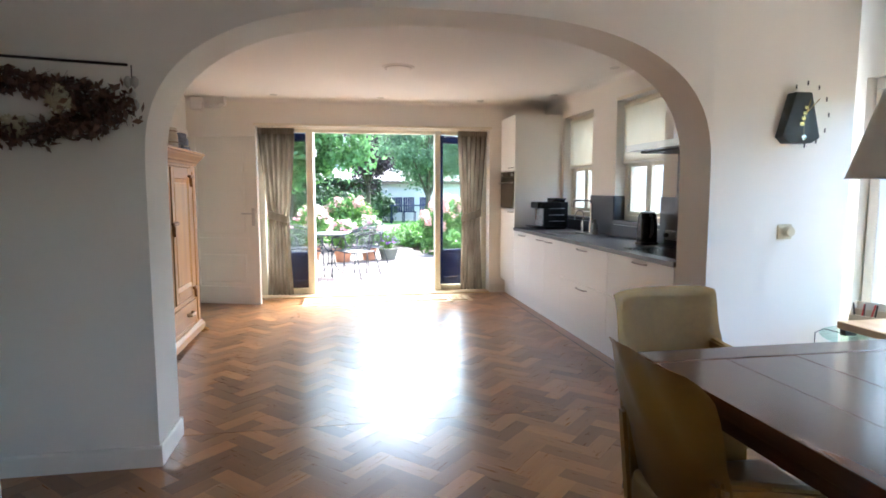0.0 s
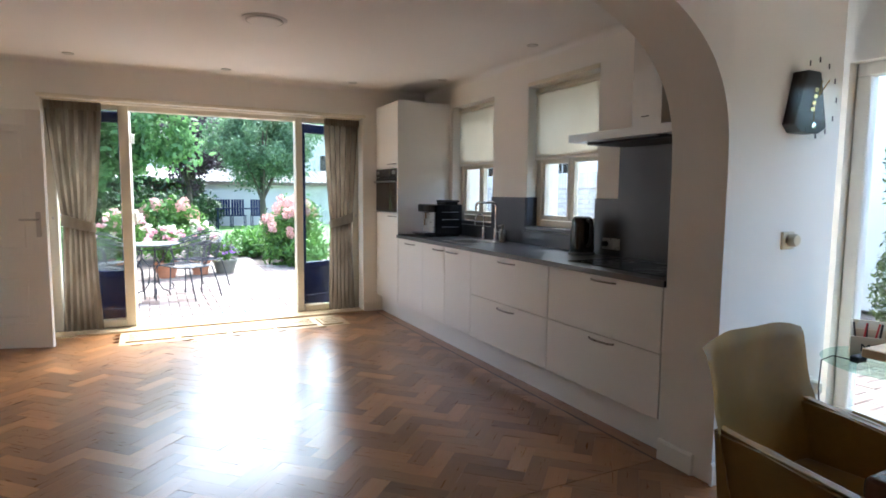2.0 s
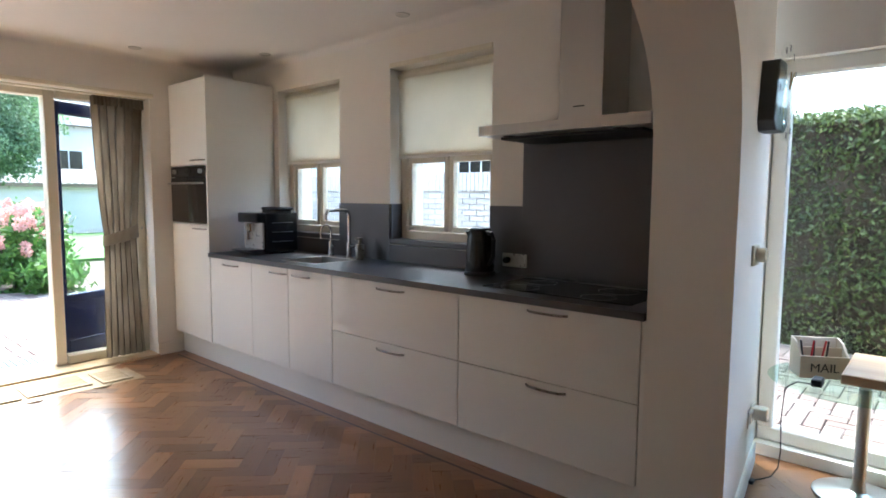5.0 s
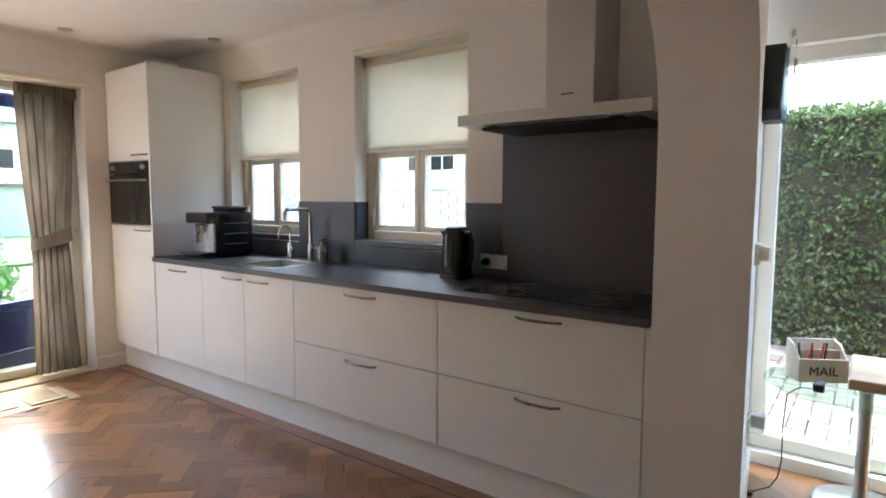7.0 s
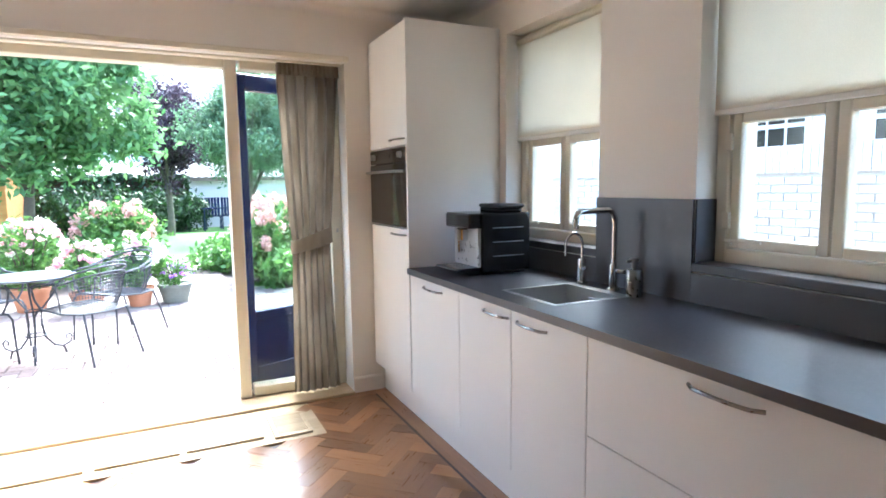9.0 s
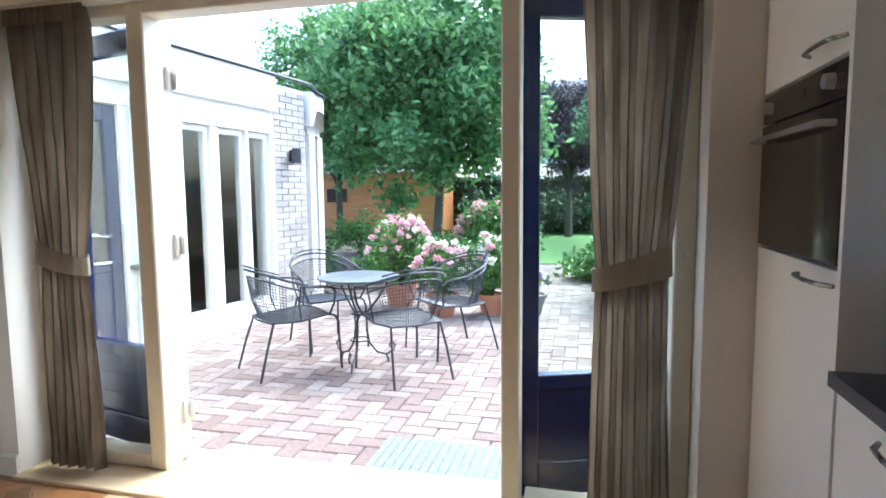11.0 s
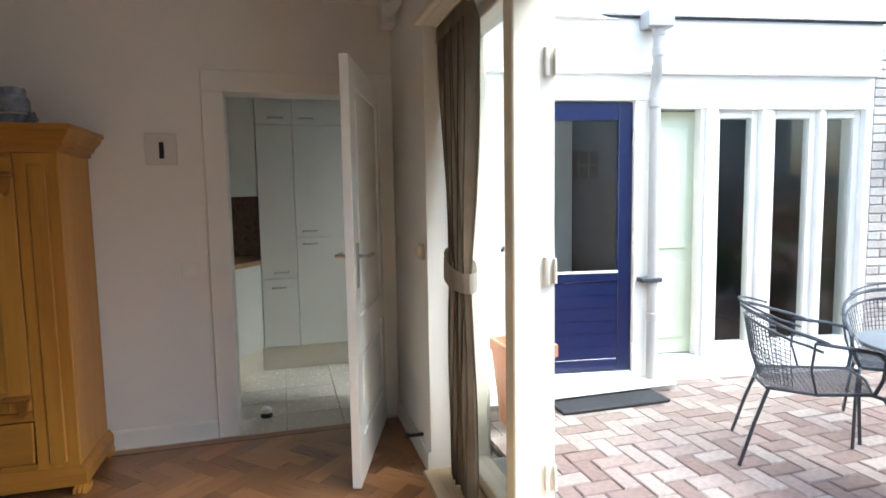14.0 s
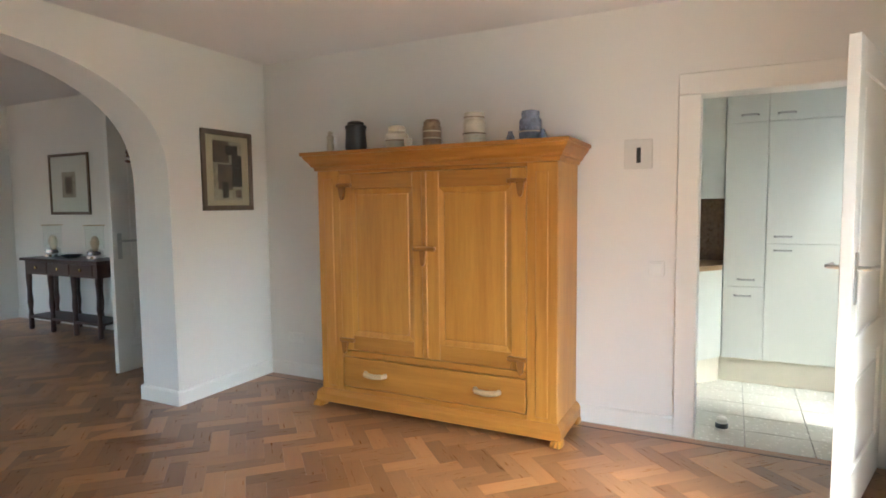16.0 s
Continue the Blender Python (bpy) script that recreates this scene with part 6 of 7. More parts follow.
part("armrest", B(-1.40, -0.55, -1.5, -1.3, 0.12, 0.6, bevel=0.04, seg=3), SOF, so, smooth=True)
part("foot", B(-1.3, -0.65, -3.2, -1.4, 0.0, 0.12), BLACKM, so)
cu_ = B(-1.17, -1.02, -1.95, -1.52, 0.43, 0.80, bevel=0.06, seg=3)
solid("cushion", cu_, cloth("red_cushion_cloth", (0.22, 0.01, 0.03), (0.32, 0.02, 0.05), 30), "dark red cushion on the sofa", "cushion", smooth=True)

# ---- garden ----
GZ = -0.045
setting("ground", B(-70, 70, -60, 130, -0.6, GZ - 0.05), SOIL, "garden ground reaching the horizon")
lawn = bmesh.new()
prism(lawn, [(-1.6, 16.6), (0.2, 16.0), (2.2, 16.3), (9, 16.6), (9, 25.6), (-6.5, 25.6), (-3.5, 20.5)], "z", GZ - 0.049, GZ + 0.012)
setting("lawn", lawn, GRASS, "short green lawn")
NP = np.random.default_rng(11)


def leaf_cards(centres, size, rng, flat=0.0, slim=0.45):
    n = len(centres)
    d1 = rng.normal(size=(n, 3))
    d1[:, 2] *= 1 - flat
    d1 /= np.linalg.norm(d1, axis=1, keepdims=True)
    d2 = np.cross(d1, rng.normal(size=(n, 3)))
    d2 /= np.linalg.norm(d2, axis=1, keepdims=True)
    s = rng.uniform(0.7, 1.3, (n, 1)) * size
    return np.stack([centres - d1 * s, centres + d2 * s * slim, centres + d1 * s, centres - d2 * s * slim], axis=1)


def crown_points(n, centre, radii, clumps, spread, rng, shell=0.55):
    """Points in clumps over an uneven rounded crown."""
    v = rng.normal(size=(clumps, 3))
    v /= np.linalg.norm(v, axis=1, keepdims=True)
    v *= rng.uniform(shell, 1.0, (clumps, 1)) * rng.uniform(0.75, 1.2, (clumps, 1))
    own = rng.integers(0, clumps, n)
    p = v[own] * np.array(radii) + rng.normal(size=(n, 3)) * spread
    return p + np.array(centre)


def foliage(name, pts, size, mat, parent, base, label="", flat=0.0, slim=0.45):
    ob = new(name, quads(name, leaf_cards(pts - np.array(base), size, NP, flat, slim), mat))
    ob.parent = parent
    return tagged(ob, label)


def tree(name, base, trunk_h, r, centre, radii, n, size, mat, label, clumps=160, spread=0.16, limbs=6, lean=(0, 0)):
    t = thing(name, base, label, "tree")
    bm = bmesh.new()
    bx, by, bz = base
    top = Vector((bx + lean[0], by + lean[1], bz + trunk_h))
    tube(bm, [(bx, by, bz), (bx + lean[0] * 0.3 + 0.02, by, bz + trunk_h * 0.4), top, (centre[0], centre[1], centre[2] + radii[2] * 0.3)], [r * 1.25, r, r * 0.85, r * 0.25], 10)
    part("trunk", bm, BARK, t, smooth=True)
    for k in range(limbs):
        a = k * math.tau / limbs + 0.5
        bm = bmesh.new()
        e = Vector((centre[0] + 0.75 * radii[0] * math.cos(a), centre[1] + 0.75 * radii[1] * math.sin(a), centre[2] + radii[2] * (0.1 + 0.4 * ((k * 7) % 5) / 5)))
        m1 = top.lerp(e, 0.45) + Vector((0, 0, 0.15))
        tube(bm, [top - Vector((0, 0, 0.15)), m1, e], [r * 0.5, r * 0.3, r * 0.08], 7)
        part("limb", bm, BARK, t, smooth=True)
    foliage("crown", crown_points(n, centre, radii, clumps, spread, NP), size, mat, t, base)
    return t


tree("garden_tree", (-0.85, 16.9, GZ), 1.5, 0.10, (-1.25, 16.8, 3.35), (2.4, 2.0, 2.0), 40000, 0.085, LEAF, "leafy green tree with a spreading crown", 130, 0.20, 10, lean=(0.12, 0))
tree("slim_tree", (-3.85, 19.0, GZ), 1.6, 0.09, (-3.7, 19.0, 3.5), (2.1, 1.7, 1.9), 26000, 0.07, LEAF, "green tree with a dark slim trunk", 120, 0.2)
tree("purple_tree", (1.6, 22.5, GZ), 1.5, 0.09, (1.55, 22.5, 3.0), (1.05, 1.0, 1.35), 14000, 0.055, PURPLE, "dark purple-leaved garden tree", 90, 0.14)
tree("pale_green_tree", (3.5, 20.0, GZ), 1.2, 0.10, (3.55, 20.0, 2.75), (1.55, 1.2, 1.25), 22000, 0.055, PALE, "pale green orchard tree", 140, 0.15)
tree("tall_green_tree", (5.5, 29.5, GZ), 2.5, 0.15, (5.4, 29.5, 4.6), (2.2, 1.8, 2.2), 14000, 0.09, LEAF, "tall green tree beyond the garden wall", 90, 0.25)
tree("tall_green_tree", (-5.5, 28.5, GZ), 2.5, 0.15, (-5.4, 28.5, 4.0), (3.0, 1.8, 2.6), 14000, 0.10, LEAF, "tall green tree beyond the garden wall", 100, 0.28)


def bush(name, base, radii, n, size, mat, label, blooms=(), clumps=50, cat="bush", low=0.55):
    b = thing(name, base, label, cat)
    c = (base[0], base[1], base[2] + radii[2] * 0.95)
    pts = crown_points(n, c, radii, clumps, 0.07 * radii[0] / 0.5, NP, 0.35)
    pts[:, 2] = np.maximum(pts[:, 2], base[2] + 0.02)
    foliage("leaves", pts, size, mat, b, base)
    bm = bmesh.new()
    for k in range(6):
        a = k * math.tau / 6
        tube(bm, [base, (c[0] + 0.5 * radii[0] * math.cos(a), c[1] + 0.5 * radii[1] * math.sin(a), c[2] + 0.2)], [0.014, 0.006], 5)
    part("stems", bm, BARK, b)
    for k, (count, fm, fr_, petals, ps, tall_) in enumerate(blooms):
        for q in range(count):
            u = NP.uniform(0, math.tau)
            e = NP.uniform(0.05, 1.35)
            d = np.array([math.cos(u) * math.cos(e), math.sin(u) * math.cos(e), math.sin(e)])
            fc = np.array(c) + d * np.array(radii) * NP.uniform(0.88, 1.08)
            pp = NP.normal(size=(petals, 3))
            pp /= np.linalg.norm(pp, axis=1, keepdims=True)
            pp *= NP.uniform(0.5, 1.0, (petals, 1)) * fr_
            pp[:, 2] *= tall_
            foliage("flower_head", pp + fc, ps, fm, b, base, slim=0.8)
    return b


bush("pink_hydrangea", (0.70, 14.4, GZ), (0.62, 0.5, 0.60), 3200, 0.055, BUSH, "pink panicle hydrangea in full bloom", [(24, PINKF, 0.085, 120, 0.022, 1.4)], 60)
bush("pink_hydrangea", (2.60, 12.6, GZ), (0.36, 0.45, 0.58), 2400, 0.05, BUSH, "pink panicle hydrangea beside the path", [(20, PINKF, 0.085, 110, 0.024, 1.35)], 60)
bush("pink_hydrangea", (2.95, 13.4, GZ), (0.55, 0.6, 0.60), 2400, 0.05, BUSH, "pink panicle hydrangea beside the path", [(14, PINKF, 0.085, 110, 0.024, 1.35)], 60)
for bx_, by_, rx_, rz_ in ((2.35, 14.4, 0.5, 0.22), (2.75, 15.2, 0.6, 0.26), (2.9, 12.3, 0.5, 0.24), (3.3, 14.2, 0.6, 0.3), (2.3, 15.8, 0.45, 0.2)):
    bush("ground_cover", (bx_, by_, GZ), (rx_, rx_, rz_), 1500, 0.06, BUSH, "low bright green leafy ground cover", (), 40)
for bx_, by_, rx_, rz_ in ((-0.9, 14.2, 0.45, 0.3), (-0.4, 15.4, 0.5, 0.34), (-1.9, 17.6, 0.6, 0.4), (-0.2, 13.6, 0.35, 0.25), (-2.9, 18.0, 0.6, 0.45), (-3.3, 15.6, 0.6, 0.42), (-2.3, 14.4, 0.45, 0.32), (-4.4, 17.2, 0.7, 0.5)):
    bush("border_shrub", (bx_, by_, GZ), (rx_, rx_, rz_), 1400, 0.05, BUSH, "low green shrub in the planting bed", (), 40)
for bx_, by_, rx_, rz_ in ((0.6, 23.6, 1.1, 0.75), (2.0, 24.2, 0.9, 0.6), (-0.9, 23.9, 1.0, 0.7)):
    bush("dark_shrub", (bx_, by_, GZ), (rx_, 0.7, rz_), 3000, 0.07, HEDGE, "dark green shrub before the hedge", (), 60)


def pot(name, x, y, r, h, mat, label):
    p = thing(name, (x, y, GZ), label, "flower pot")
    bm = bmesh.new()
    lathe(bm, [(0, 0), (r * 0.72, 0), (r * 0.98, h * 0.86), (r * 1.06, h * 0.87), (r * 1.06, h), (r * 0.95, h), (r * 0.92, h * 0.9), (0, h * 0.9)], x, y, GZ + 0.002, 28)
    part("shell", bm, mat, p, smooth=True)
    return p


POTG = plain("grey_green_pot", (0.16, 0.17, 0.14), 0.7, var=0.15, scale=8, bump=0.2)
pot("terracotta_pot", 0.62, 11.55, 0.17, 0.24, TERRA, "terracotta flower pot behind the table")
pot("terracotta_pot", 0.02, 12.0, 0.19, 0.26, TERRA, "terracotta flower pot with a rose bush")
pot("terracotta_pot", 1.12, 11.75, 0.15, 0.22, TERRA, "terracotta flower pot among the flowers")
pot("grey_pot", 1.50, 11.80, 0.19, 0.22, POTG, "wide grey-green pot of violet flowers")
bush("rose_bush", (0.02, 12.0, 0.16), (0.40, 0.34, 0.42), 1900, 0.035, BUSH, "pale pink rose bush in a pot", [(60, ROSEF, 0.034, 22, 0.018, 0.8), (16, WHITEF, 0.045, 26, 0.022, 0.8)], 50, "rose bush")
bush("rose_bush", (0.62, 11.6, 0.15), (0.30, 0.28, 0.30), 1300, 0.035, BUSH, "cream and pink rose bush in a pot", [(22, ROSEF, 0.045, 26, 0.022, 0.8), (16, WHITEF, 0.045, 26, 0.022, 0.8)], 50, "rose bush")
bush("white_flower_bush", (1.12, 11.78, 0.13), (0.30, 0.28, 0.34), 1500, 0.035, BUSH, "bush of cream-white flowers in a pot", [(34, WHITEF, 0.05, 30, 0.022, 0.9), (12, ROSEF, 0.045, 26, 0.022, 0.8)], 50, "flower bush")
bush("violet_flowers", (1.50, 11.80, 0.15), (0.22, 0.22, 0.13), 900, 0.022, BUSH, "violet bedding flowers in a grey pot", [(34, VIOLF, 0.03, 18, 0.014, 0.7)], 30, "flowers")


def hedge(name, x0, x1, y0, y1, z1, n, label, size=0.045, mat=None):
    h = thing(name, ((x0 + x1) / 2, (y0 + y1) / 2, GZ), label, "hedge")
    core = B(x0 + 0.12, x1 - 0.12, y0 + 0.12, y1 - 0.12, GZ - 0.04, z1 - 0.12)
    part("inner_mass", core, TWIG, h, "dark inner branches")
    area = np.array([(y1 - y0) * z1, (y1 - y0) * z1, (x1 - x0) * z1, (x1 - x0) * z1, (x1 - x0) * (y1 - y0)])
    side = NP.choice(5, n, p=area / area.sum())
    p = np.stack([NP.uniform(x0, x1, n), NP.uniform(y0, y1, n), NP.uniform(GZ, z1, n)], 1)
    clump = np.sin(p[:, 0] * 9 + 2 * p[:, 2]) + np.sin(p[:, 1] * 8 + 1.7 * p[:, 2]) + np.sin(p[:, 2] * 11 + p[:, 1] * 3)
    depth = np.abs(NP.normal(0, 0.05, n)) + 0.022 * (clump + 1.5)
    p[side == 0, 0] = x0 + depth[side == 0]
    p[side == 1, 0] = x1 - depth[side == 1]
    p[side == 2, 1] = y0 + depth[side == 2]
    p[side == 3, 1] = y1 - depth[side == 3]
    p[side == 4, 2] = z1 - depth[side == 4]
    p += 0.05 * np.sin(p[:, [1, 2, 0]] * 5.0) * np.sin(p[:, [2, 0, 1]] * 3.1)
    foliage("leaves", p, size, mat or HEDGE, h, ((x0 + x1) / 2, (y0 + y1) / 2, GZ))
    return h


hedge("dark_hedge", -3.2, 2.2, 24.6, 25.3, 1.75, 9000, "clipped dark hedge at the end of the lawn", 0.08)
hedge("clipped_hedge", 6.60, 7.3, -3.5, 4.75, 2.12, 90000, "tall clipped green hedge beside the house", 0.026, HEDGEL)

# far garden wall, corrugated lean-to roof, house and shed beyond the lawn
PALEW = plain("pale_grey_render", (0.50, 0.48, 0.44), 0.85, var=0.06, scale=1.5, bump=0.2)
setting("garden_wall", B(-2, 12, 25.9, 26.1, GZ, 1.72), PALEW, "pale grey rendered garden wall")
rf = thing("lean_to_roof", (5, 26.4, 1.72), "corrugated lean-to roof on the garden wall", "roof")
bm = bmesh.new()
rows = []
for j, (y, z) in enumerate(((25.7, 1.70), (27.6, 2.25))):
    rows.append([bm.verts.new((-2 + k * 0.045, y, z + 0.022 * math.sin(k * 1.25))) for k in range(310)])
for k in range(309):
    bm.faces.new((rows[0][k], rows[0][k + 1], rows[1][k + 1], rows[1][k]))
bmesh.ops.solidify(bm, geom=bm.faces[:], thickness=0.008)
part("sheet", bm, plain("weathered_roof_sheet", (0.46, 0.42, 0.38), 0.8, var=0.15, scale=5), rf)
part("fascia", B(-2, 12, 25.72, 25.76, 1.56, 1.68), wooden("brown_fascia", (0.10, 0.07, 0.05), (0.18, 0.13, 0.09), 0), rf)
hs = thing("neighbour_house", (4, 36, GZ), "white house with a tiled roof beyond the garden", "house")
part("wall", B(-1.5, 12, 34, 40, GZ, 4.6), RENDERW, hs)
bm = bmesh.new()
prism(bm, [(33.5, 4.5), (40.5, 4.5), (37, 7.0)], "x", -2, 12.5)
part("roof", bm, plain("grey_roof_tiles", (0.16, 0.15, 0.15), 0.8, var=0.2, scale=4, bump=0.5), hs)
for x0 in (2.9, 6.2, 9.0):
    w_ = part("window", B(x0 - 0.08, x0 + 1.18, 33.94, 33.998, 2.42, 3.42), TRIM, hs)
    part("pane", B(x0, x0 + 0.52, 33.92, 33.938, 2.5, 3.34), OVENG, w_)
    part("pane", B(x0 + 0.58, x0 + 1.1, 33.92, 33.938, 2.5, 3.34), OVENG, w_)
sh = thing("garden_shed", (-4.4, 22.6, GZ), "orange-brown timber garden shed", "shed")
for k in range(13):
    part("board", B(-6.7, -2.1, 21.98, 22.0 + 0.002 * (k % 2), GZ + k * 0.145, GZ + (k + 1) * 0.145 - 0.006, bevel=0.004), SHEDW, sh)
part("wall", B(-6.7, -2.1, 22.01, 24.0, GZ, 1.84), SHEDW, sh)
bm = bmesh.new()
prism(bm, [(21.8, 1.85), (24.2, 1.85), (23, 2.5)], "x", -6.9, -1.9)
part("roof", bm, plain("dark_roof_felt", (0.06, 0.05, 0.05), 0.9, var=0.2), sh)
sw = part("window", B(-5.6, -4.85, 21.95, 21.977, 0.95, 1.45), SHEDW, sh)
for x in (-5.55, -5.2):
    part("pane", B(x, x + 0.3, 21.93, 21.948, 1.0, 1.4), OVENG, sw)
for cx in (2.9, 3.4, 4.1):
    fc = thing("far_garden_chair", (cx, 24.6, GZ), "dark blue slatted garden chair on the lawn edge", "chair", group="dark chairs by the garden wall")
    for k in range(5):
        part("slat", B(cx - 0.23 + 0.095 * k, cx - 0.15 + 0.095 * k, 24.86, 24.89, 0.42, 1.0), NAVY, fc)
    part("seat", B(cx - 0.25, cx + 0.25, 24.4, 24.86, 0.38, 0.42), NAVY, fc)
    for x in (cx - 0.24, cx + 0.21):
        for y in (24.42, 24.86):
            part("leg", B(x, x + 0.03, y, y + 0.03, GZ - 0.03, 0.38), NAVY, fc)
ft_ = thing("far_garden_table", (3.1, 24.2, GZ), "dark garden table near the wall", "table")
part("top", B(2.5, 4.3, 23.6, 24.35, 0.66, 0.70), NAVY, ft_)
for x in (2.55, 4.2):
    for y in (23.65, 24.25):
        part("leg", B(x, x + 0.05, y, y + 0.05, GZ - 0.03, 0.66), NAVY, ft_)

# ---- white extension along the terrace ----
EX = -1.33
ext = thing("extension", (-2.6, 11, GZ), "white single-storey extension with tall windows and a blue door", "house extension", kind="structure")
part("front_wall", wall_with_holes("y", EX - 0.22, EX, 7.95, 11.196, GZ, 2.105, [(8.53, 9.395, GZ, 1.93), (9.530, 9.904, 0.12, 1.885), (9.986, 11.143, 0.14, 1.88)]), RENDERW, ext, "white painted wall")
# Dimness of the room behind the panes, put into a dark wall colour.
ROOM_DIM = plain("dim_room_wall", (0.10, 0.075, 0.055), 0.8, var=0.1)
# Slab leaves the same added opening free above the utility room.
rs = bmesh.new()
for a in ((-5.2, -2.25, 7.95, 9.45), (-1.65, EX - 0.17, 7.95, 9.45), (-2.25, -1.65, 8.75, 9.45), (-2.25, -1.65, 7.95, 8.15), (-5.2, EX - 0.17, 9.45, 11.787), (-5.2, -2.1, 11.787, 12.570)):
    box(rs, *a, 2.31, 2.43)
part("roof_slab", rs, RENDERW, ext)
# Partition added to keep the bay's light out of the room.
part("inner_light_stop", B(-5.0, EX - 0.225, 11.196, 11.326, 0.0, 2.31), ROOM_DIM, ext)
part("rear_wall", B(-5.2, -5.0, 7.95, 12.483, GZ, 2.31), ROOM_DIM, ext)
# Dark floor wood likewise stands in for the dim room.
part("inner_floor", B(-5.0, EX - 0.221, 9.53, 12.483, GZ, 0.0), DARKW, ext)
part("inner_wall", B(-5.0, EX - 0.225, 9.44, 9.52, 0.0, 2.31), ROOM_DIM, ext)
part("inner_end", B(-5.0, -1.9, 12.483, 12.614, GZ, 2.31), WALL, ext)
# fascia: straight run, then a rounded end
fb = bmesh.new()
path = [(EX + 0.05, 7.95), (EX + 0.05, 11.796)] + [(EX + 0.05 - 0.9 * (1 - math.cos(a)), 11.796 + 0.9 * math.sin(a)) for a in [k / 10 * math.pi / 2 for k in range(1, 11)]]
inner = [(EX - 0.16, 7.95), (EX - 0.16, 11.796)] + [(EX - 0.16 - 0.69 * (1 - math.cos(a)), 11.796 + 0.69 * math.sin(a)) for a in [k / 10 * math.pi / 2 for k in range(1, 11)]]
prism(fb, [path[0], (EX + 0.05, 11.196), (EX - 0.16, 11.196), inner[0]], "z", 2.117, 2.465)
for k in range(1, len(path) - 1):
    prism(fb, [path[k], path[k + 1], inner[k + 1], inner[k]], "z", 2.02, 2.40)
bmesh.ops.remove_doubles(fb, verts=fb.verts, dist=1e-5)
part("fascia", fb, RENDERW, ext, "white rounded fascia", smooth=True)
rb = bmesh.new()
tube(rb, [(x + 0.012, y, 2.475 - 0.07 * (y > 11.831)) for x, y in path], 0.018, 6)
part("roof_edge", rb, IRON, ext, "dark roof edge trim")
part("soffit", B(EX - 0.2, EX + 0.045, 7.95, 11.196, 2.106, 2.116), RENDERW, ext)
# brick pier and curved bay beyond it
part("pier_core", B(EX - 0.20, EX - 0.012, 11.200, 11.761, GZ, 2.40), MORTAR, ext)
bay = bmesh.new()
for k in range(9):
    a0, a1 = k / 9 * math.pi / 2, (k + 1) / 9 * math.pi / 2
    q = [(EX - 0.9 * (1 - math.cos(a)), 11.796 + 0.85 * math.sin(a)) for a in (a0, a1)]
    for z0, z1 in ((GZ, 0.12), (1.93, 2.06)):
        v = [bay.verts.new((x, y, z)) for z in (z0, z1) for x, y in q]
        bay.faces.new((v[0], v[1], v[3], v[2]))
bmesh.ops.solidify(bay, geom=bay.faces[:], thickness=0.1)
part("bay_frame", bay, RENDERW, ext)
for a in (0.12, 0.55, 1.0, 1.45):
    x, y = EX - 0.9 * (1 - math.cos(a)), 11.796 + 0.85 * math.sin(a)
    part("bay_post", B(x - 0.08, x, y - 0.05, y + 0.05, 0.12, 1.93), RENDERW, ext)


def tall_light(y0, y1, z0=0.14, z1=1.88):
    w_ = part("window", B(EX - 0.12, EX - 0.05, y0, y0 + 0.05, z0, z1, bevel=0.004), TRIM, ext)
    part("window_frame", B(EX - 0.12, EX - 0.05, y1 - 0.05, y1, z0, z1, bevel=0.004), TRIM, w_)
    part("window_frame", B(EX - 0.12, EX - 0.05, y0 + 0.05, y1 - 0.05, z0, z0 + 0.06, bevel=0.004), TRIM, w_)
    part("window_frame", B(EX - 0.12, EX - 0.05, y0 + 0.05, y1 - 0.05, z1 - 0.06, z1, bevel=0.004), TRIM, w_)
    g = part("pane", B(EX - 0.088, EX - 0.082, y0 + 0.05, y1 - 0.05, z0 + 0.06, z1 - 0.06), GLASS, w_)
    return w_


tall_light(9.986, 10.330)
tall_light(10.417, 10.787)
tall_light(10.826, 11.143)
for y0, y1 in ((10.330, 10.417), (10.787, 10.826)):
    part("window_post", B(EX - 0.15, EX - 0.01, y0 + 0.001, y1 - 0.001, 0.14, 1.88, bevel=0.006), TRIM, ext)
# pale green panelled door behind its own light
GREEN = plain("pale_green_door_paint", (0.58, 0.62, 0.46), 0.4, var=0.04)
gd_ = part("green_door", B(EX - 0.15, EX - 0.11, 9.547, 9.886, 0.13, 1.875), GREEN, ext, "pale green panelled door")
for z0, z1 in ((0.24, 0.80), (0.90, 1.76)):
    part("door_panel", B(EX - 0.112, EX - 0.098, 9.475, 9.825, z0, z1, bevel=0.010, seg=2), GREEN, gd_)
for y0, y1 in ((9.530, 9.560), (9.873, 9.904)):
    part("door_jamb", B(EX - 0.108, EX - 0.02, y0, y1, 0.12, 1.885, bevel=0.004), TRIM, gd_)
# blue outside door, hung in a white frame
bd = thing("blue_outside_door", (EX, 8.96, 0), "navy blue half-glazed outside door in a white frame", "door", kind="structure")
for y0, y1 in ((8.46, 8.546), (9.369, 9.45)):
    part("jamb", B(EX - 0.16, EX + 0.02, y0, y1, GZ, 1.93, bevel=0.005), TRIM, bd)
part("head", B(EX - 0.16, EX + 0.02, 8.46, 9.45, 1.931, 2.0, bevel=0.005), TRIM, bd)
part("sill", B(EX - 0.16, EX + 0.05, 8.55, 9.365, GZ, 0.045, bevel=0.005), TRIM, bd)
leaf = part("leaf", B(EX - 0.06, EX - 0.012, 8.55, 8.65, 0.05, 1.922, bevel=0.004), NAVY, bd, "navy painted leaf")
part("stile", B(EX - 0.06, EX - 0.012, 9.265, 9.365, 0.05, 1.922, bevel=0.004), NAVY, leaf)
part("top_rail", B(EX - 0.06, EX - 0.012, 8.651, 9.264, 1.80, 1.922, bevel=0.004), NAVY, leaf)
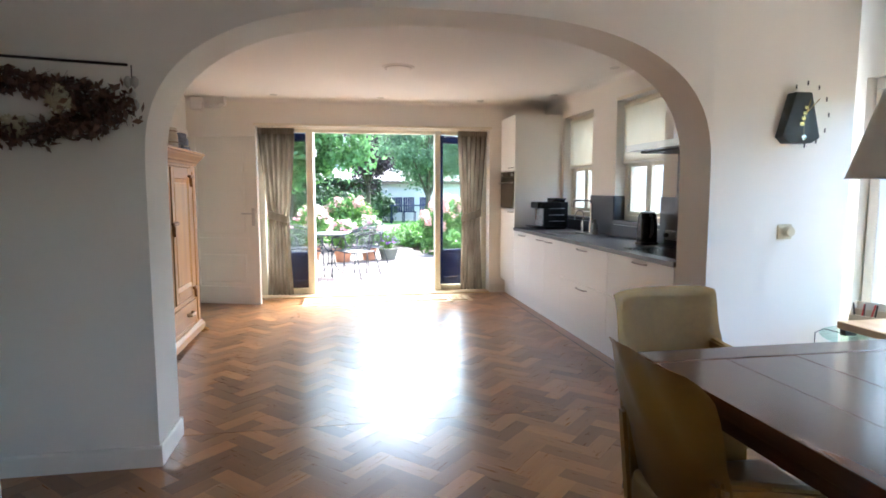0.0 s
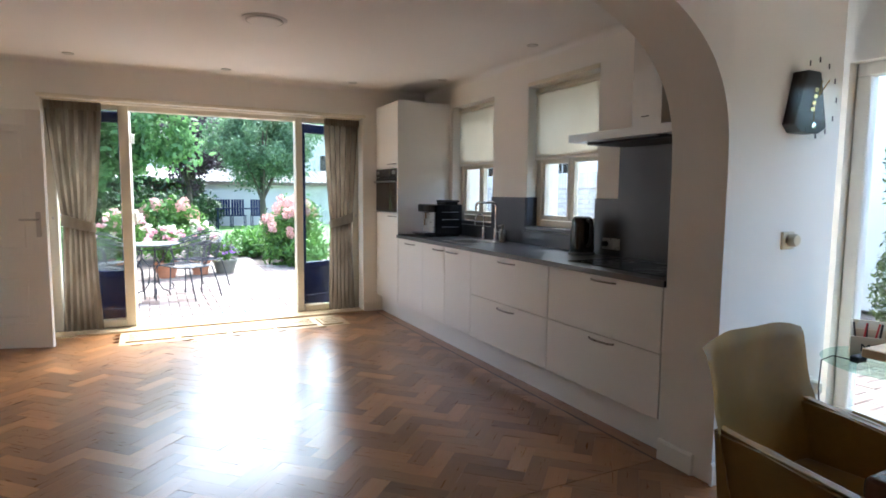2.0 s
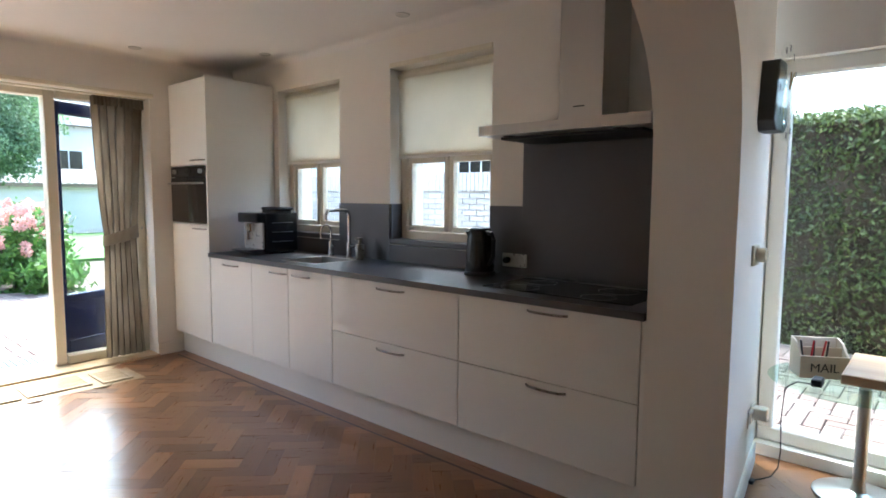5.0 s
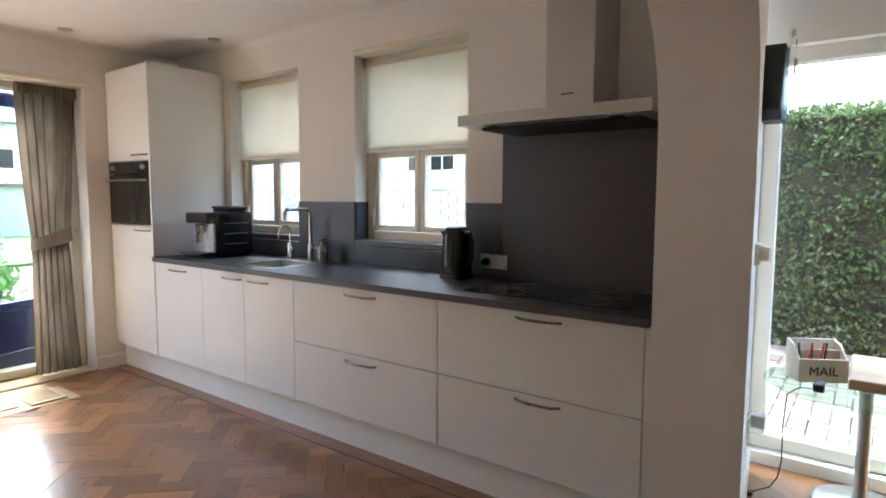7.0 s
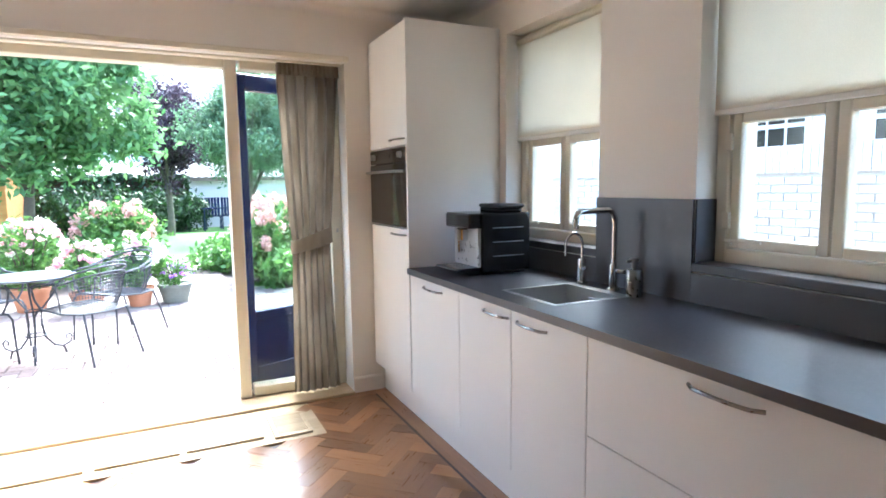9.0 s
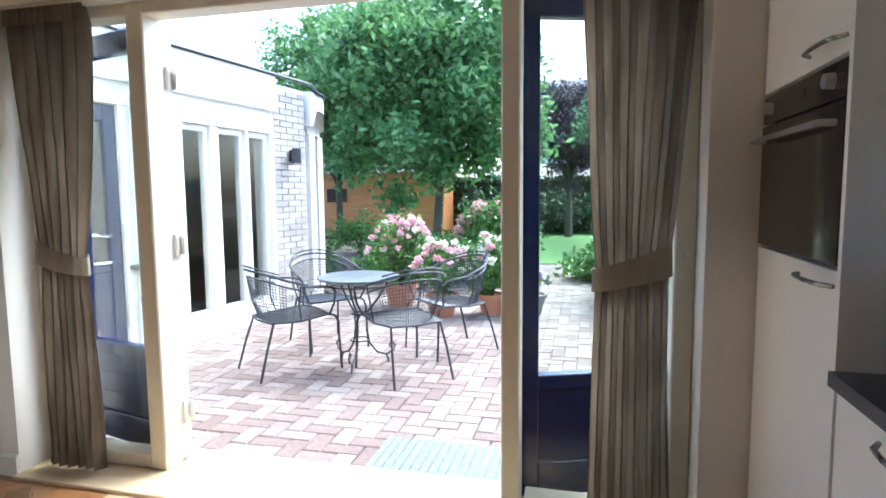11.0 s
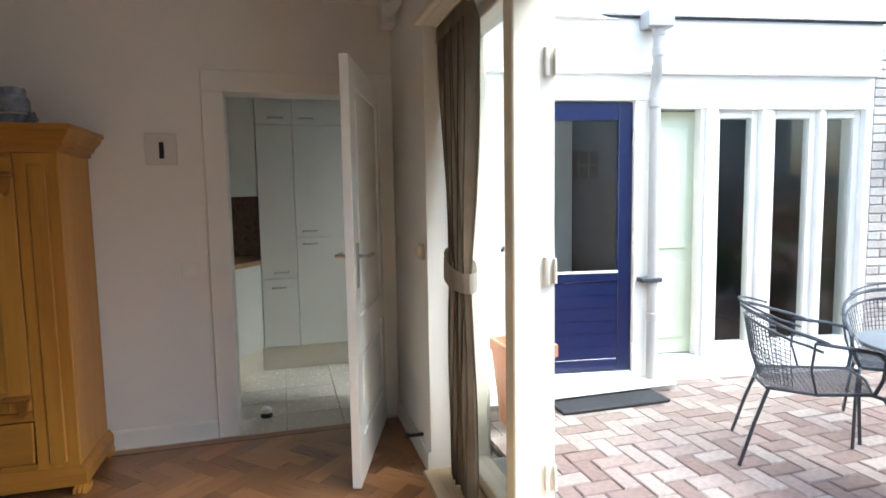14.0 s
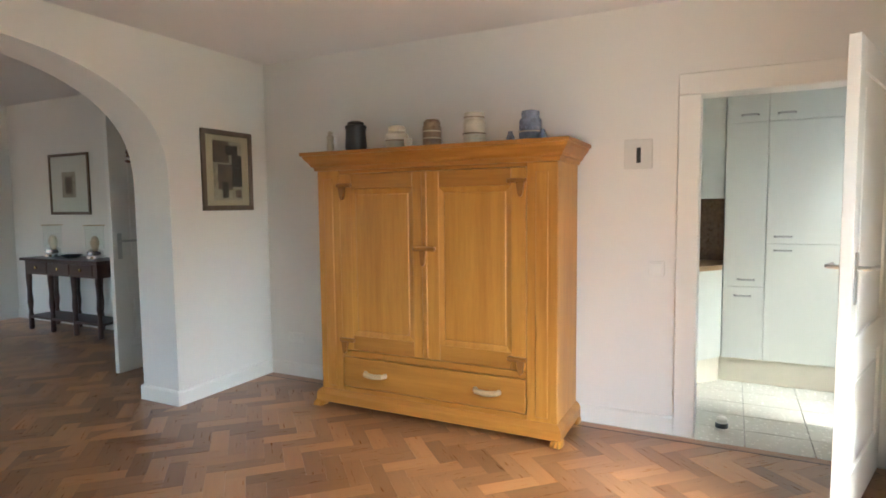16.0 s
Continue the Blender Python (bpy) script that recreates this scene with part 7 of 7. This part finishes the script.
part("lock_rail", B(EX - 0.06, EX - 0.012, 8.651, 9.264, 0.69, 0.752, bevel=0.004), NAVY, leaf)
part("bottom_rail", B(EX - 0.06, EX - 0.012, 8.651, 9.264, 0.05, 0.14, bevel=0.004), NAVY, leaf)
for k in range(6):
    part("board", B(EX - 0.05, EX - 0.018, 8.651, 9.264, 0.142 + k * 0.091, 0.142 + (k + 1) * 0.091 - 0.007), NAVY, leaf)
part("board_backing", B(EX - 0.044, EX - 0.026, 8.651, 9.264, 0.14, 0.69), NAVY, leaf)
part("pane", B(EX - 0.038, EX - 0.032, 8.651, 9.264, 0.752, 1.80), GLASS, leaf)
part("glazing_bead", B(EX - 0.03, EX - 0.008, 8.651, 9.264, 0.752, 0.767), TRIM, leaf)
bm = bmesh.new()
tube(bm, [(EX - 0.012, 8.605, 0.98), (EX + 0.04, 8.605, 0.98), (EX + 0.045, 8.635, 0.98), (EX + 0.045, 8.73, 0.98)], 0.009, 8)
part("door_handle", bm, STEEL, leaf, "steel lever handle", smooth=True)
for z in (0.3, 1.0, 1.7):
    bm = bmesh.new()
    tube(bm, [(EX + 0.004, 9.367, z - 0.045), (EX + 0.004, 9.367, z + 0.045)], 0.01, 8)
    part("hinge", bm, STEEL, leaf, "steel hinge")
dp = thing("downpipe", (EX + 0.06, 9.49, GZ), "grey rainwater downpipe with a hopper", "downpipe")
bm = bmesh.new()
tube(bm, [(EX + 0.055, 9.49, GZ + 0.0), (EX + 0.055, 9.49, 2.0), (EX + 0.075, 9.485, 2.06), (EX + 0.115, 9.47, 2.14), (EX + 0.125, 9.47, 2.19), (EX + 0.125, 9.47, 2.38)], 0.036, 14)
part("pipe", bm, PVC, dp, smooth=True)
for z in (0.42, 1.88, 2.20, 2.33):
    bm = bmesh.new()
    xx = EX + 0.055 if z < 2.0 else EX + 0.125
    lathe(bm, [(0.037, 0), (0.042, 0.002), (0.042, 0.05), (0.037, 0.052)], xx, 9.49 if z < 2.0 else 9.47, z, 16)
    part("collar", bm, PVC, dp, smooth=True)
part("hopper", B(EX + 0.06, EX + 0.19, 9.365, 9.55, 2.375, 2.485, bevel=0.008), PVC, dp)
part("bracket", B(EX + 0.001, EX + 0.10, 9.39, 9.54, 0.69, 0.72, bevel=0.003), IRON, dp, "rusty pipe bracket")
wl = thing("wall_lamp", (EX, 11.465, 1.60), "dark cylindrical outdoor wall lamp", "wall lamp")
part("plate", B(EX + 0.012, EX + 0.025, 11.431, 11.500, 1.60, 1.73, bevel=0.003), IRON, wl)
bm = bmesh.new()
lathe(bm, [(0, 0), (0.05, 0), (0.05, 0.16), (0, 0.16)], EX + 0.085, 11.465, 1.585, 18)
part("cylinder", bm, IRON, wl, smooth=True)
solid("door_mat", B(EX + 0.055, EX + 0.42, 8.62, 9.385, GZ + 0.003, GZ + 0.024, bevel=0.006), RUBBER, "black rubber door mat before the blue door", "door mat")
om = thing("outdoor_mat", (1.40, 8.25, GZ), "blue-grey woven outdoor mat on the terrace", "door mat")
part("base", B(1.09, 1.81, 8.06, 8.49, GZ + 0.003, GZ + 0.012), WOVEN, om)
for k in range(16):
    part("rib", B(1.10 + k * 0.0444, 1.10 + k * 0.0444 + 0.03, 8.07, 8.48, GZ + 0.012, GZ + 0.022, bevel=0.003), WOVEN, om)
tp = thing("terracotta_planter", (-0.88, 8.34, GZ), "square terracotta planter beside the garden door", "planter")
bm = bmesh.new()
rings = []
for s_, z in ((0.105, 0.0), (0.14, 0.43), (0.152, 0.43), (0.152, 0.50), (0.13, 0.50), (0.126, 0.45)):
    rings.append([bm.verts.new((-0.88 + a * s_, 8.34 + b * s_, GZ + 0.002 + z)) for a, b in ((-1, -1), (1, -1), (1, 1), (-1, 1))])
for a, b in zip(rings, rings[1:]):
    for k in range(4):
        bm.faces.new((a[k], a[(k + 1) % 4], b[(k + 1) % 4], b[k]))
bm.faces.new(rings[0][::-1])
bm.faces.new(rings[-1])
part("pot", bm, TERRA, tp)

# ---- wrought iron table and chairs ----
gtb = thing("garden_table", (0.44, 9.71, GZ), "round dark metal garden table on scrolled legs", "table")
bm = bmesh.new()
lathe(bm, [(0, 0), (0.30, 0), (0.307, 0.004), (0.307, 0.018), (0.295, 0.022), (0, 0.022)], 0.44, 9.71, GZ + 0.665, 48)
part("tabletop", bm, plain("blue_grey_table_top", (0.10, 0.115, 0.13), 0.35, var=0.12, scale=8), gtb, smooth=True)
for k in range(3):
    a = k * math.tau / 3 + 0.6
    ca, sa = math.cos(a), math.sin(a)
    def ring_pt(r, z):
        return (0.44 + r * ca, 9.71 + r * sa, GZ + z)
    pts = [(0.24, 0.665), (0.22, 0.62), (0.14, 0.50), (0.055, 0.40), (0.05, 0.28), (0.07, 0.17), (0.13, 0.09), (0.20, 0.065), (0.26, 0.09), (0.275, 0.13), (0.25, 0.16), (0.225, 0.14), (0.235, 0.115)]
    bm = bmesh.new()
    tube(bm, [ring_pt(r, z) for r, z in pts], 0.008, 7)
    part("scroll_leg", bm, IRON, gtb, smooth=True)
    bm = bmesh.new()
    tube(bm, [ring_pt(0.20, 0.065), ring_pt(0.215, 0.03), ring_pt(0.22, 0.002)], 0.008, 7)
    part("foot", bm, IRON, gtb)
for r, z in ((0.06, 0.40), (0.075, 0.20), (0.22, 0.62)):
    bm = bmesh.new()
    tube(bm, [(0.44 + r * math.cos(k * math.tau / 24), 9.71 + r * math.sin(k * math.tau / 24), GZ + z) for k in range(24)], 0.006, 6, closed=True)
    part("ring", bm, IRON, gtb)


def mesh_chair():
    """A wrought iron armchair with mesh seat and back; local y points forwards."""
    c = thing("iron_chair", Matrix(), "dark wrought iron garden armchair with a mesh seat", "chair", group="iron chairs round the garden table")

    def rod(name, pts, r=0.008, closed=False, n=6):
        bm = bmesh.new()
        tube(bm, pts, r, n, closed)
        return part(name, bm, IRON, c, smooth=True)
    seat = [(-0.22, 0.22, 0.42), (-0.235, 0.0, 0.40), (-0.19, -0.20, 0.40), (0.0, -0.235, 0.40), (0.19, -0.20, 0.40), (0.235, 0.0, 0.40), (0.22, 0.22, 0.42), (0.0, 0.245, 0.425)]
    rod("seat_rim", seat, 0.008, True)
    bm = bmesh.new()
    for k in range(23):
        u = -0.21 + 0.42 * k / 22
        e = 0.225 - 0.06 * (abs(u) / 0.22) ** 3
        tube(bm, [(u, -e + 0.01, 0.402), (u, 0, 0.394), (u, 0.232, 0.421)], 0.0022, 4)
        v = -0.205 + 0.435 * k / 22
        w = 0.232 - 0.035 * (max(0, -v) / 0.2) ** 2
        tube(bm, [(-w, v, 0.403 + 0.04 * max(0, v)), (w, v, 0.403 + 0.04 * max(0, v))], 0.0022, 4)
    part("seat_mesh", bm, IRON, c, "fine metal seat mesh")
    # wrap-round back hoops
    def hoop(z, r, back, reach):
        return [(r * math.sin(t), -back * math.cos(t) + (0.02 if abs(t) > 1.3 else 0), z + 0.11 * math.cos(t)) for t in [(-reach + 2 * reach * k / 16) for k in range(17)]]
    rod("back_hoop", hoop(0.66, 0.285, 0.30, 1.62), 0.009)
    rod("back_hoop", hoop(0.61, 0.275, 0.285, 1.55), 0.007)
    rod("back_hoop", hoop(0.69, 0.27, 0.315, 1.05), 0.006)
    bm = bmesh.new()
    for k in range(29):
        t = -1.15 + 2.3 * k / 28
        top = (0.275 * math.sin(t), -0.288 * math.cos(t), 0.612 + 0.11 * math.cos(t))
        tube(bm, [(0.195 * math.sin(t), -0.215 * math.cos(t), 0.41), (0.24 * math.sin(t), -0.255 * math.cos(t), 0.53), top], 0.0022, 4)
    for k in range(12):
        f = k / 12
        tube(bm, [((0.195 + 0.08 * f) * math.sin(t), -(0.215 + 0.073 * f) * math.cos(t), 0.41 + f * (0.202 + 0.11 * math.cos(t))) for t in [-1.15 + 2.3 * q / 12 for q in range(13)]], 0.0022, 4)
    part("back_mesh", bm, IRON, c, "fine metal back mesh")
    for s in (-1, 1):
        rod("armrest", [(s * 0.285, -0.02, 0.655), (s * 0.29, 0.14, 0.64), (s * 0.285, 0.22, 0.625), (s * 0.275, 0.25, 0.59), (s * 0.26, 0.245, 0.50), (s * 0.225, 0.225, 0.42)], 0.009)
        rod("front_leg", [(s * 0.225, 0.215, 0.42), (s * 0.235, 0.26, 0.41), (s * 0.245, 0.285, 0.36), (s * 0.25, 0.285, 0.25), (s * 0.255, 0.30, 0.004)], 0.009)
        rod("back_leg", [(s * 0.19, -0.19, 0.40), (s * 0.21, -0.25, 0.22), (s * 0.225, -0.31, 0.004)], 0.009)
        rod("side_stay", [(s * 0.235, 0.0, 0.40), (s * 0.265, -0.03, 0.52), (s * 0.285, -0.02, 0.655)], 0.006)
    return c


ic = mesh_chair()
for x, y, tx, ty in ((0.83, 9.585, 0.14, 10.305), (-0.08, 10.22, 0.38, 9.78), (1.02, 10.29, 0.52, 9.77)):
    copy_thing(ic, pose(x, y, GZ, rz=math.degrees(math.atan2(ty - y, tx - x)) - 90))
ic.matrix_basis = pose(-0.05, 9.52, GZ, rz=-38)

# ---- neighbour's white brick wall seen from the kitchen windows ----
nw = setting("wall_neighbour", B(5.93, 6.1, 4.95, 16, GZ, 1.50), MORTAR, "white painted brick garden wall")
hs2 = thing("neighbour_side_house", (9, 8, GZ), "white neighbouring house with small-paned windows", "house")
part("wall", B(7.9, 12, 5.2, 16, GZ, 4.2), RENDERW, hs2)
for y0 in (6.6, 8.2, 10.6, 13.0):
    w_ = part("window", B(7.85, 7.898, y0, y0 + 1.0, 1.55, 2.35), TRIM, hs2)
    for a in range(4):
        for b in range(2):
            part("pane", B(7.835, 7.849, y0 + 0.06 + a * 0.23, y0 + 0.25 + a * 0.23, 1.62 + b * 0.35, 1.92 + b * 0.35), OVENG, w_)
part("roof", B(7.6, 12.2, 5.0, 16.2, 4.2, 4.35), plain("dark_roof", (0.1, 0.09, 0.09), 0.8, var=0.2), hs2)

# hall and utility closed from the sky: ceiling, walls and slab added as light stops
setting("ceiling_hall", B(-2.9, DX0 - 0.16, 0.9, 3.4, 2.45, 2.6), CEIL, "unseen white hall ceiling added against skylight")
setting("wall_hall_side", B(-2.75, DX0 - 0.16, 3.3, 3.4, 0, 2.45), WALL, "off-white wall closing off the hall")
setting("wall_hall_near", B(-2.75, DX0 - 0.16, 0.9, 1.0, 0, 2.45), WALL, "off-white wall closing off the hall")
# Unseen slab, added only to stop skylight leaking past the ceilings.
setting("roof_cover", B(-5.3, 4.05, -3.9, 7.95, 2.73, 2.85), RENDERW, "unseen slab added over the house against stray skylight")

# ---- laid pieces: parquet and paving ----
def herringbone(n, w, x0, x1, y0, y1, turn):
    """Blocks n*w by w in herringbone over a rectangle: (middle, angle) of each."""
    cx, cy, c, s = (x0 + x1) / 2, (y0 + y1) / 2, math.cos(radians(turn)), math.sin(radians(turn))
    reach = int((abs(x1 - x0) + abs(y1 - y0)) / w) + 2 * n
    found = []
    for row in range(-reach, reach):
        for k in range(-reach // n - 2, reach // n + 2):
            for lying in (True, False):
                if lying:
                    u, v = (row + 2 * n * k + n / 2) * w, (row + 0.5) * w
                else:
                    u, v = (row + 0.5) * w, (row - 1.5 * n + 1 + 2 * n * k) * w
                x, y = cx + u * c - v * s, cy + u * s + v * c
                if x0 - n * w < x < x1 + n * w and y0 - n * w < y < y1 + n * w:
                    found.append((x, y, turn + (0 if lying else 90)))
    return found


def clip(poly, x0, x1, y0, y1):
    for axis, lim, sign in ((0, x0, 1), (0, x1, -1), (1, y0, 1), (1, y1, -1)):
        out = []
        for k, p in enumerate(poly):
            q = poly[k - 1]
            ip, iq = sign * (p[0][axis] - lim) >= 0, sign * (q[0][axis] - lim) >= 0
            if ip != iq:
                f = (lim - q[0][axis]) / (p[0][axis] - q[0][axis])
                out.append(tuple(tuple(a + f * (b - a) for a, b in zip(q[i], p[i])) for i in (0, 1)))
            if ip:
                out.append(p)
        poly = out
        if len(poly) < 3:
            return []
    return poly


def piece_mesh(name, L, W, top, deep, mat, chamfer=0.0012, wobble=0.0):
    """One block with its top edge eased, UV along its length."""
    bm = bmesh.new()
    uv = bm.loops.layers.uv.new("UVMap")
    rings = []
    for inset, z in ((0, -deep), (0, top - chamfer), (chamfer, top)):
        h, v = L / 2 - inset, W / 2 - inset
        rings.append([bm.verts.new((a * h + RNG.uniform(-wobble, wobble), b * v + RNG.uniform(-wobble, wobble), z)) for a, b in ((-1, -1), (1, -1), (1, 1), (-1, 1))])
    for a, b in zip(rings, rings[1:]):
        for k in range(4):
            bm.faces.new((a[k], a[(k + 1) % 4], b[(k + 1) % 4], b[k]))
    bm.faces.new(rings[-1])
    for f in bm.faces:
        for lp in f.loops:
            lp[uv].uv = (lp.vert.co.x, lp.vert.co.y)
    me = bpy.data.meshes.new(name)
    bm.to_mesh(me)
    bm.free()
    me.materials.append(mat)
    return me


def lay(name, parent, joined_parent, pieces, L, W, rect, near, top, deep, mat, matj, gap, limit=300, chamfer=0.0012, jitter=0.0006, turnj=0.0, variants=1, wob=0.0, holes=(), tilt=0.0):
    """Lays pieces: whole ones within the near stretch as parts, the rest joined."""
    meshes = [piece_mesh(name, L - gap, W - gap, top, deep, mat, chamfer, wob) for _ in range(variants)]
    verts, faces, uvs, count = [], [], [], 0
    inside = lambda x, y, r: r[0] <= x <= r[1] and r[2] <= y <= r[3]
    for x, y, ang in pieces:
        ca, sa = math.cos(radians(ang)), math.sin(radians(ang))
        h, v = (L - gap) / 2, (W - gap) / 2
        corners = [((x + a * h * ca - b * v * sa, y + a * h * sa + b * v * ca), (a * h, b * v)) for a, b in ((-1, -1), (1, -1), (1, 1), (-1, 1))]
        if any(inside(x, y, hole) for hole in holes):
            continue
        whole = all(inside(*c[0], rect) for c in corners)
        if whole and count < limit and inside(x, y, near):
            ob = new(name, meshes[count % variants])
            ob.parent = parent
            ob.matrix_basis = Matrix.Translation((x, y, RNG.uniform(-jitter, jitter))) @ Matrix.Rotation(radians(ang + RNG.uniform(-turnj, turnj)), 4, "Z") @ Matrix.Rotation(RNG.uniform(-tilt, tilt), 4, "X") @ Matrix.Rotation(RNG.uniform(-tilt, tilt), 4, "Y")
            count += 1
            continue
        poly = corners if whole else clip(corners, *rect)
        if len(poly) < 3:
            continue
        dz, off, n = top + RNG.uniform(-jitter, jitter), RNG.uniform(0, 40), len(verts)
        sx_, sy_ = RNG.uniform(-tilt, tilt), RNG.uniform(-tilt, tilt)
        for (px, py), _ in poly:
            verts.append((px, py, dz + sx_ * (px - x) + sy_ * (py - y)))
        for (px, py), _ in poly:
            verts.append((px, py, -deep))
        k = len(poly)
        faces.append(tuple(range(n, n + k)))
        uvs += [c for _, c in poly]
        for q in range(k):
            r = (q + 1) % k
            faces.append((n + q, n + k + q, n + k + r, n + r))
            uvs += [poly[q][1], poly[q][1], poly[r][1], poly[r][1]]
    me = bpy.data.meshes.new(name + "_joined")
    me.from_pydata(verts, [], faces)
    layer = me.uv_layers.new(name="UVMap")
    layer.data.foreach_set("uv", np.array(uvs, dtype=np.float32).ravel())
    me.materials.append(matj)
    ob = new(name + "_field", me)
    ob.parent = joined_parent
    tagged(ob, kind="stuff")
    return count


floor = setting("floor", B(XL - 0.02, XR, 3.30, YF, -0.14, -0.012), INLAY, "herringbone oak parquet floor")
floor_d = setting("floor_dining", B(DX0 - 1.3, GX + 0.2, DY0, 3.30, -0.14, -0.012), INLAY, "herringbone oak parquet floor")
# border planks and inlay line along the kitchen walls
BW = 0.085
for x0, x1, y0, y1 in ((XL, XL + BW, YA, YF), (2.672 - BW, 2.672, YA, YF), (XL + BW, FR_L, YF - BW, YF), (2.15, 2.672 - BW, YF - BW, YF)):
    part("border_plank", B(x0 + 0.0006, x1 - 0.0006, y0 + 0.0006, y1 - 0.0006, -0.011, 0.0004, bevel=0.0008), BORDER, floor)
for x0, x1, y0, y1 in ((XL + BW, XL + BW + 0.012, YA, YF - BW), (2.672 - BW - 0.012, 2.672 - BW, YA, YF - BW)):
    part("inlay_strip", B(x0, x1, y0, y1, -0.011, 0.0002), INLAY, floor)
RK = (XL + BW + 0.013, 2.672 - BW - 0.013, YA - 0.005, YF - 0.002)
PW = 0.093
blocks = herringbone(3, PW, -1.3, 2.8, 3.3, 7.8, 45)
lay("parquet_block", floor, floor, blocks, 3 * PW, PW, RK, (0.1, 2.4, 4.2, 6.9), 0.0, 0.011, PARQ, PARQJ, 0.0005, 300, 0.0004, 0.0001, holes=[(0.15, 2.15, 7.135, 8)], tilt=0.008)
RD = (DX0, GX, DY0, YA - 0.006)
lay("parquet_block_dining", floor_d, floor_d, herringbone(3, PW, DX0 - 0.2, GX + 0.2, DY0, 3.9, 45), 3 * PW, PW, RD, (0, 0, 0, 0), -0.0012, 0.011, PARQ, PARQJ, 0.0005, 0, 0.0004, 0.0001, tilt=0.004)

# terrace paving
terrace = setting("pavement_terrace", B(EX, 3.75, 8.08, 12.6, GZ - 0.052, GZ - 0.016), SAND, "brick-paved terrace in herringbone")
PB = 0.104
PT = (EX + 0.01, 3.75, 8.085, 12.6)
lay("paver", terrace, terrace, herringbone(2, PB, EX, 3.75, 8.0, 12.7, 0), 2 * PB, PB, PT, (-0.5, 2.0, 8.1, 10.6), GZ, 0.03 - GZ, PAVER, PAVERJ, 0.005, 300, 0.006, 0.002, 1.2, 4, 0.002)
path = setting("pavement_path", B(0.85, 2.2, 12.6, 16.25, GZ - 0.052, GZ - 0.016), SAND, "brick path to the lawn")
lay("path_paver", path, path, herringbone(2, PB, 0.85, 2.2, 12.5, 16.3, 0), 2 * PB, PB, (0.85, 2.2, 12.6, 16.25), (0, 0, 0, 0), GZ, 0.03 - GZ, PAVER, PAVERJ, 0.005, 0, 0.006, 0.002, 1.2)
side = setting("pavement_side", B(3.96, 6.6, -3, 8.0, GZ - 0.052, GZ - 0.016), SAND, "brick paving beside the house")
lay("side_paver", side, side, herringbone(2, PB, 3.96, 6.6, -3, 8, 0), 2 * PB, PB, (3.96, 6.6, -3, 8.0), (4.0, 6.2, 2.4, 4.4), GZ, 0.03 - GZ, PAVER, PAVERJ, 0.005, 200, 0.006, 0.002, 1.2, 4, 0.002)


def courses(name, parent, axis, at, face, lo, hi, z0, z1, mat, joined, L=0.21, H=0.055, gap=0.010, proud=0.012):
    """A stretcher-bond brick face: each brick its own object, or all joined."""
    bl, row, verts, faces = L + gap, 0, [], []
    shared = {}
    z = z0
    while z + H <= z1 + 1e-6:
        u = lo - (bl / 2 if row % 2 else 0)
        while u < hi:
            a, b = max(u, lo), min(u + L, hi)
            if b - a > 0.03:
                pr = proud + RNG.uniform(-0.002, 0.002)
                x0, x1 = (at, at + face * pr)
                if joined:
                    n = len(verts)
                    verts += [(x0, a, z), (x1, a + 0.002, z + 0.002), (x1, b - 0.002, z + 0.002), (x0, b, z), (x0, a, z + H), (x1, a + 0.002, z + H - 0.002), (x1, b - 0.002, z + H - 0.002), (x0, b, z + H)]
                    faces += [tuple(n + k for k in f) for f in ((1, 2, 6, 5), (0, 1, 5, 4), (2, 3, 7, 6), (4, 5, 6, 7), (0, 3, 2, 1))]
                else:
                    key = round(b - a, 3)
                    if key not in shared:
                        bm = box(bmesh.new(), 0, face * proud, -key / 2, key / 2, 0, H, bevel=0.003)
                        shared[key] = mesh_of(name, bm, mat)
                    ob = new(name, shared[key])
                    ob.parent = parent
                    ob.matrix_basis = WORLD[parent.name].inverted() @ Matrix.Translation((at + RNG.uniform(-0.0015, 0.0015), (a + b) / 2, z))
            u += bl
        z += H + gap
        row += 1
    if joined:
        me = bpy.data.meshes.new(name + "_joined")
        me.from_pydata(verts, [], faces)
        me.materials.append(mat)
        ob = new(name + "_field", me)
        ob.parent = parent
        ob.matrix_basis = WORLD[parent.name].inverted()
        tagged(ob, kind="stuff")


courses("brick", ext, "y", EX - 0.012, 1, 11.205, 11.757, GZ, 2.39, GREYB, False)
# the extension stands at a slight angle to the house
slant = Matrix.Translation((EX, 9.36, 0)) @ Matrix.Rotation(radians(-8), 4, "Z") @ Matrix.Translation((-EX, -9.36, 0))
for ob in (ext, bd, dp, wl):
    ob.matrix_basis = slant @ ob.matrix_basis
courses("white_brick", nw, "y", 5.93, -1, 4.95, 16, GZ, 1.38, WHITEB, True, gap=0.012)
# upright coping course
cp = []
for k in range(180):
    y = 4.95 + k * 0.061
    part("coping_brick", B(5.905 + RNG.uniform(-0.003, 0.003), 6.11, y, y + 0.053, 1.385, 1.60), WHITEB, nw)
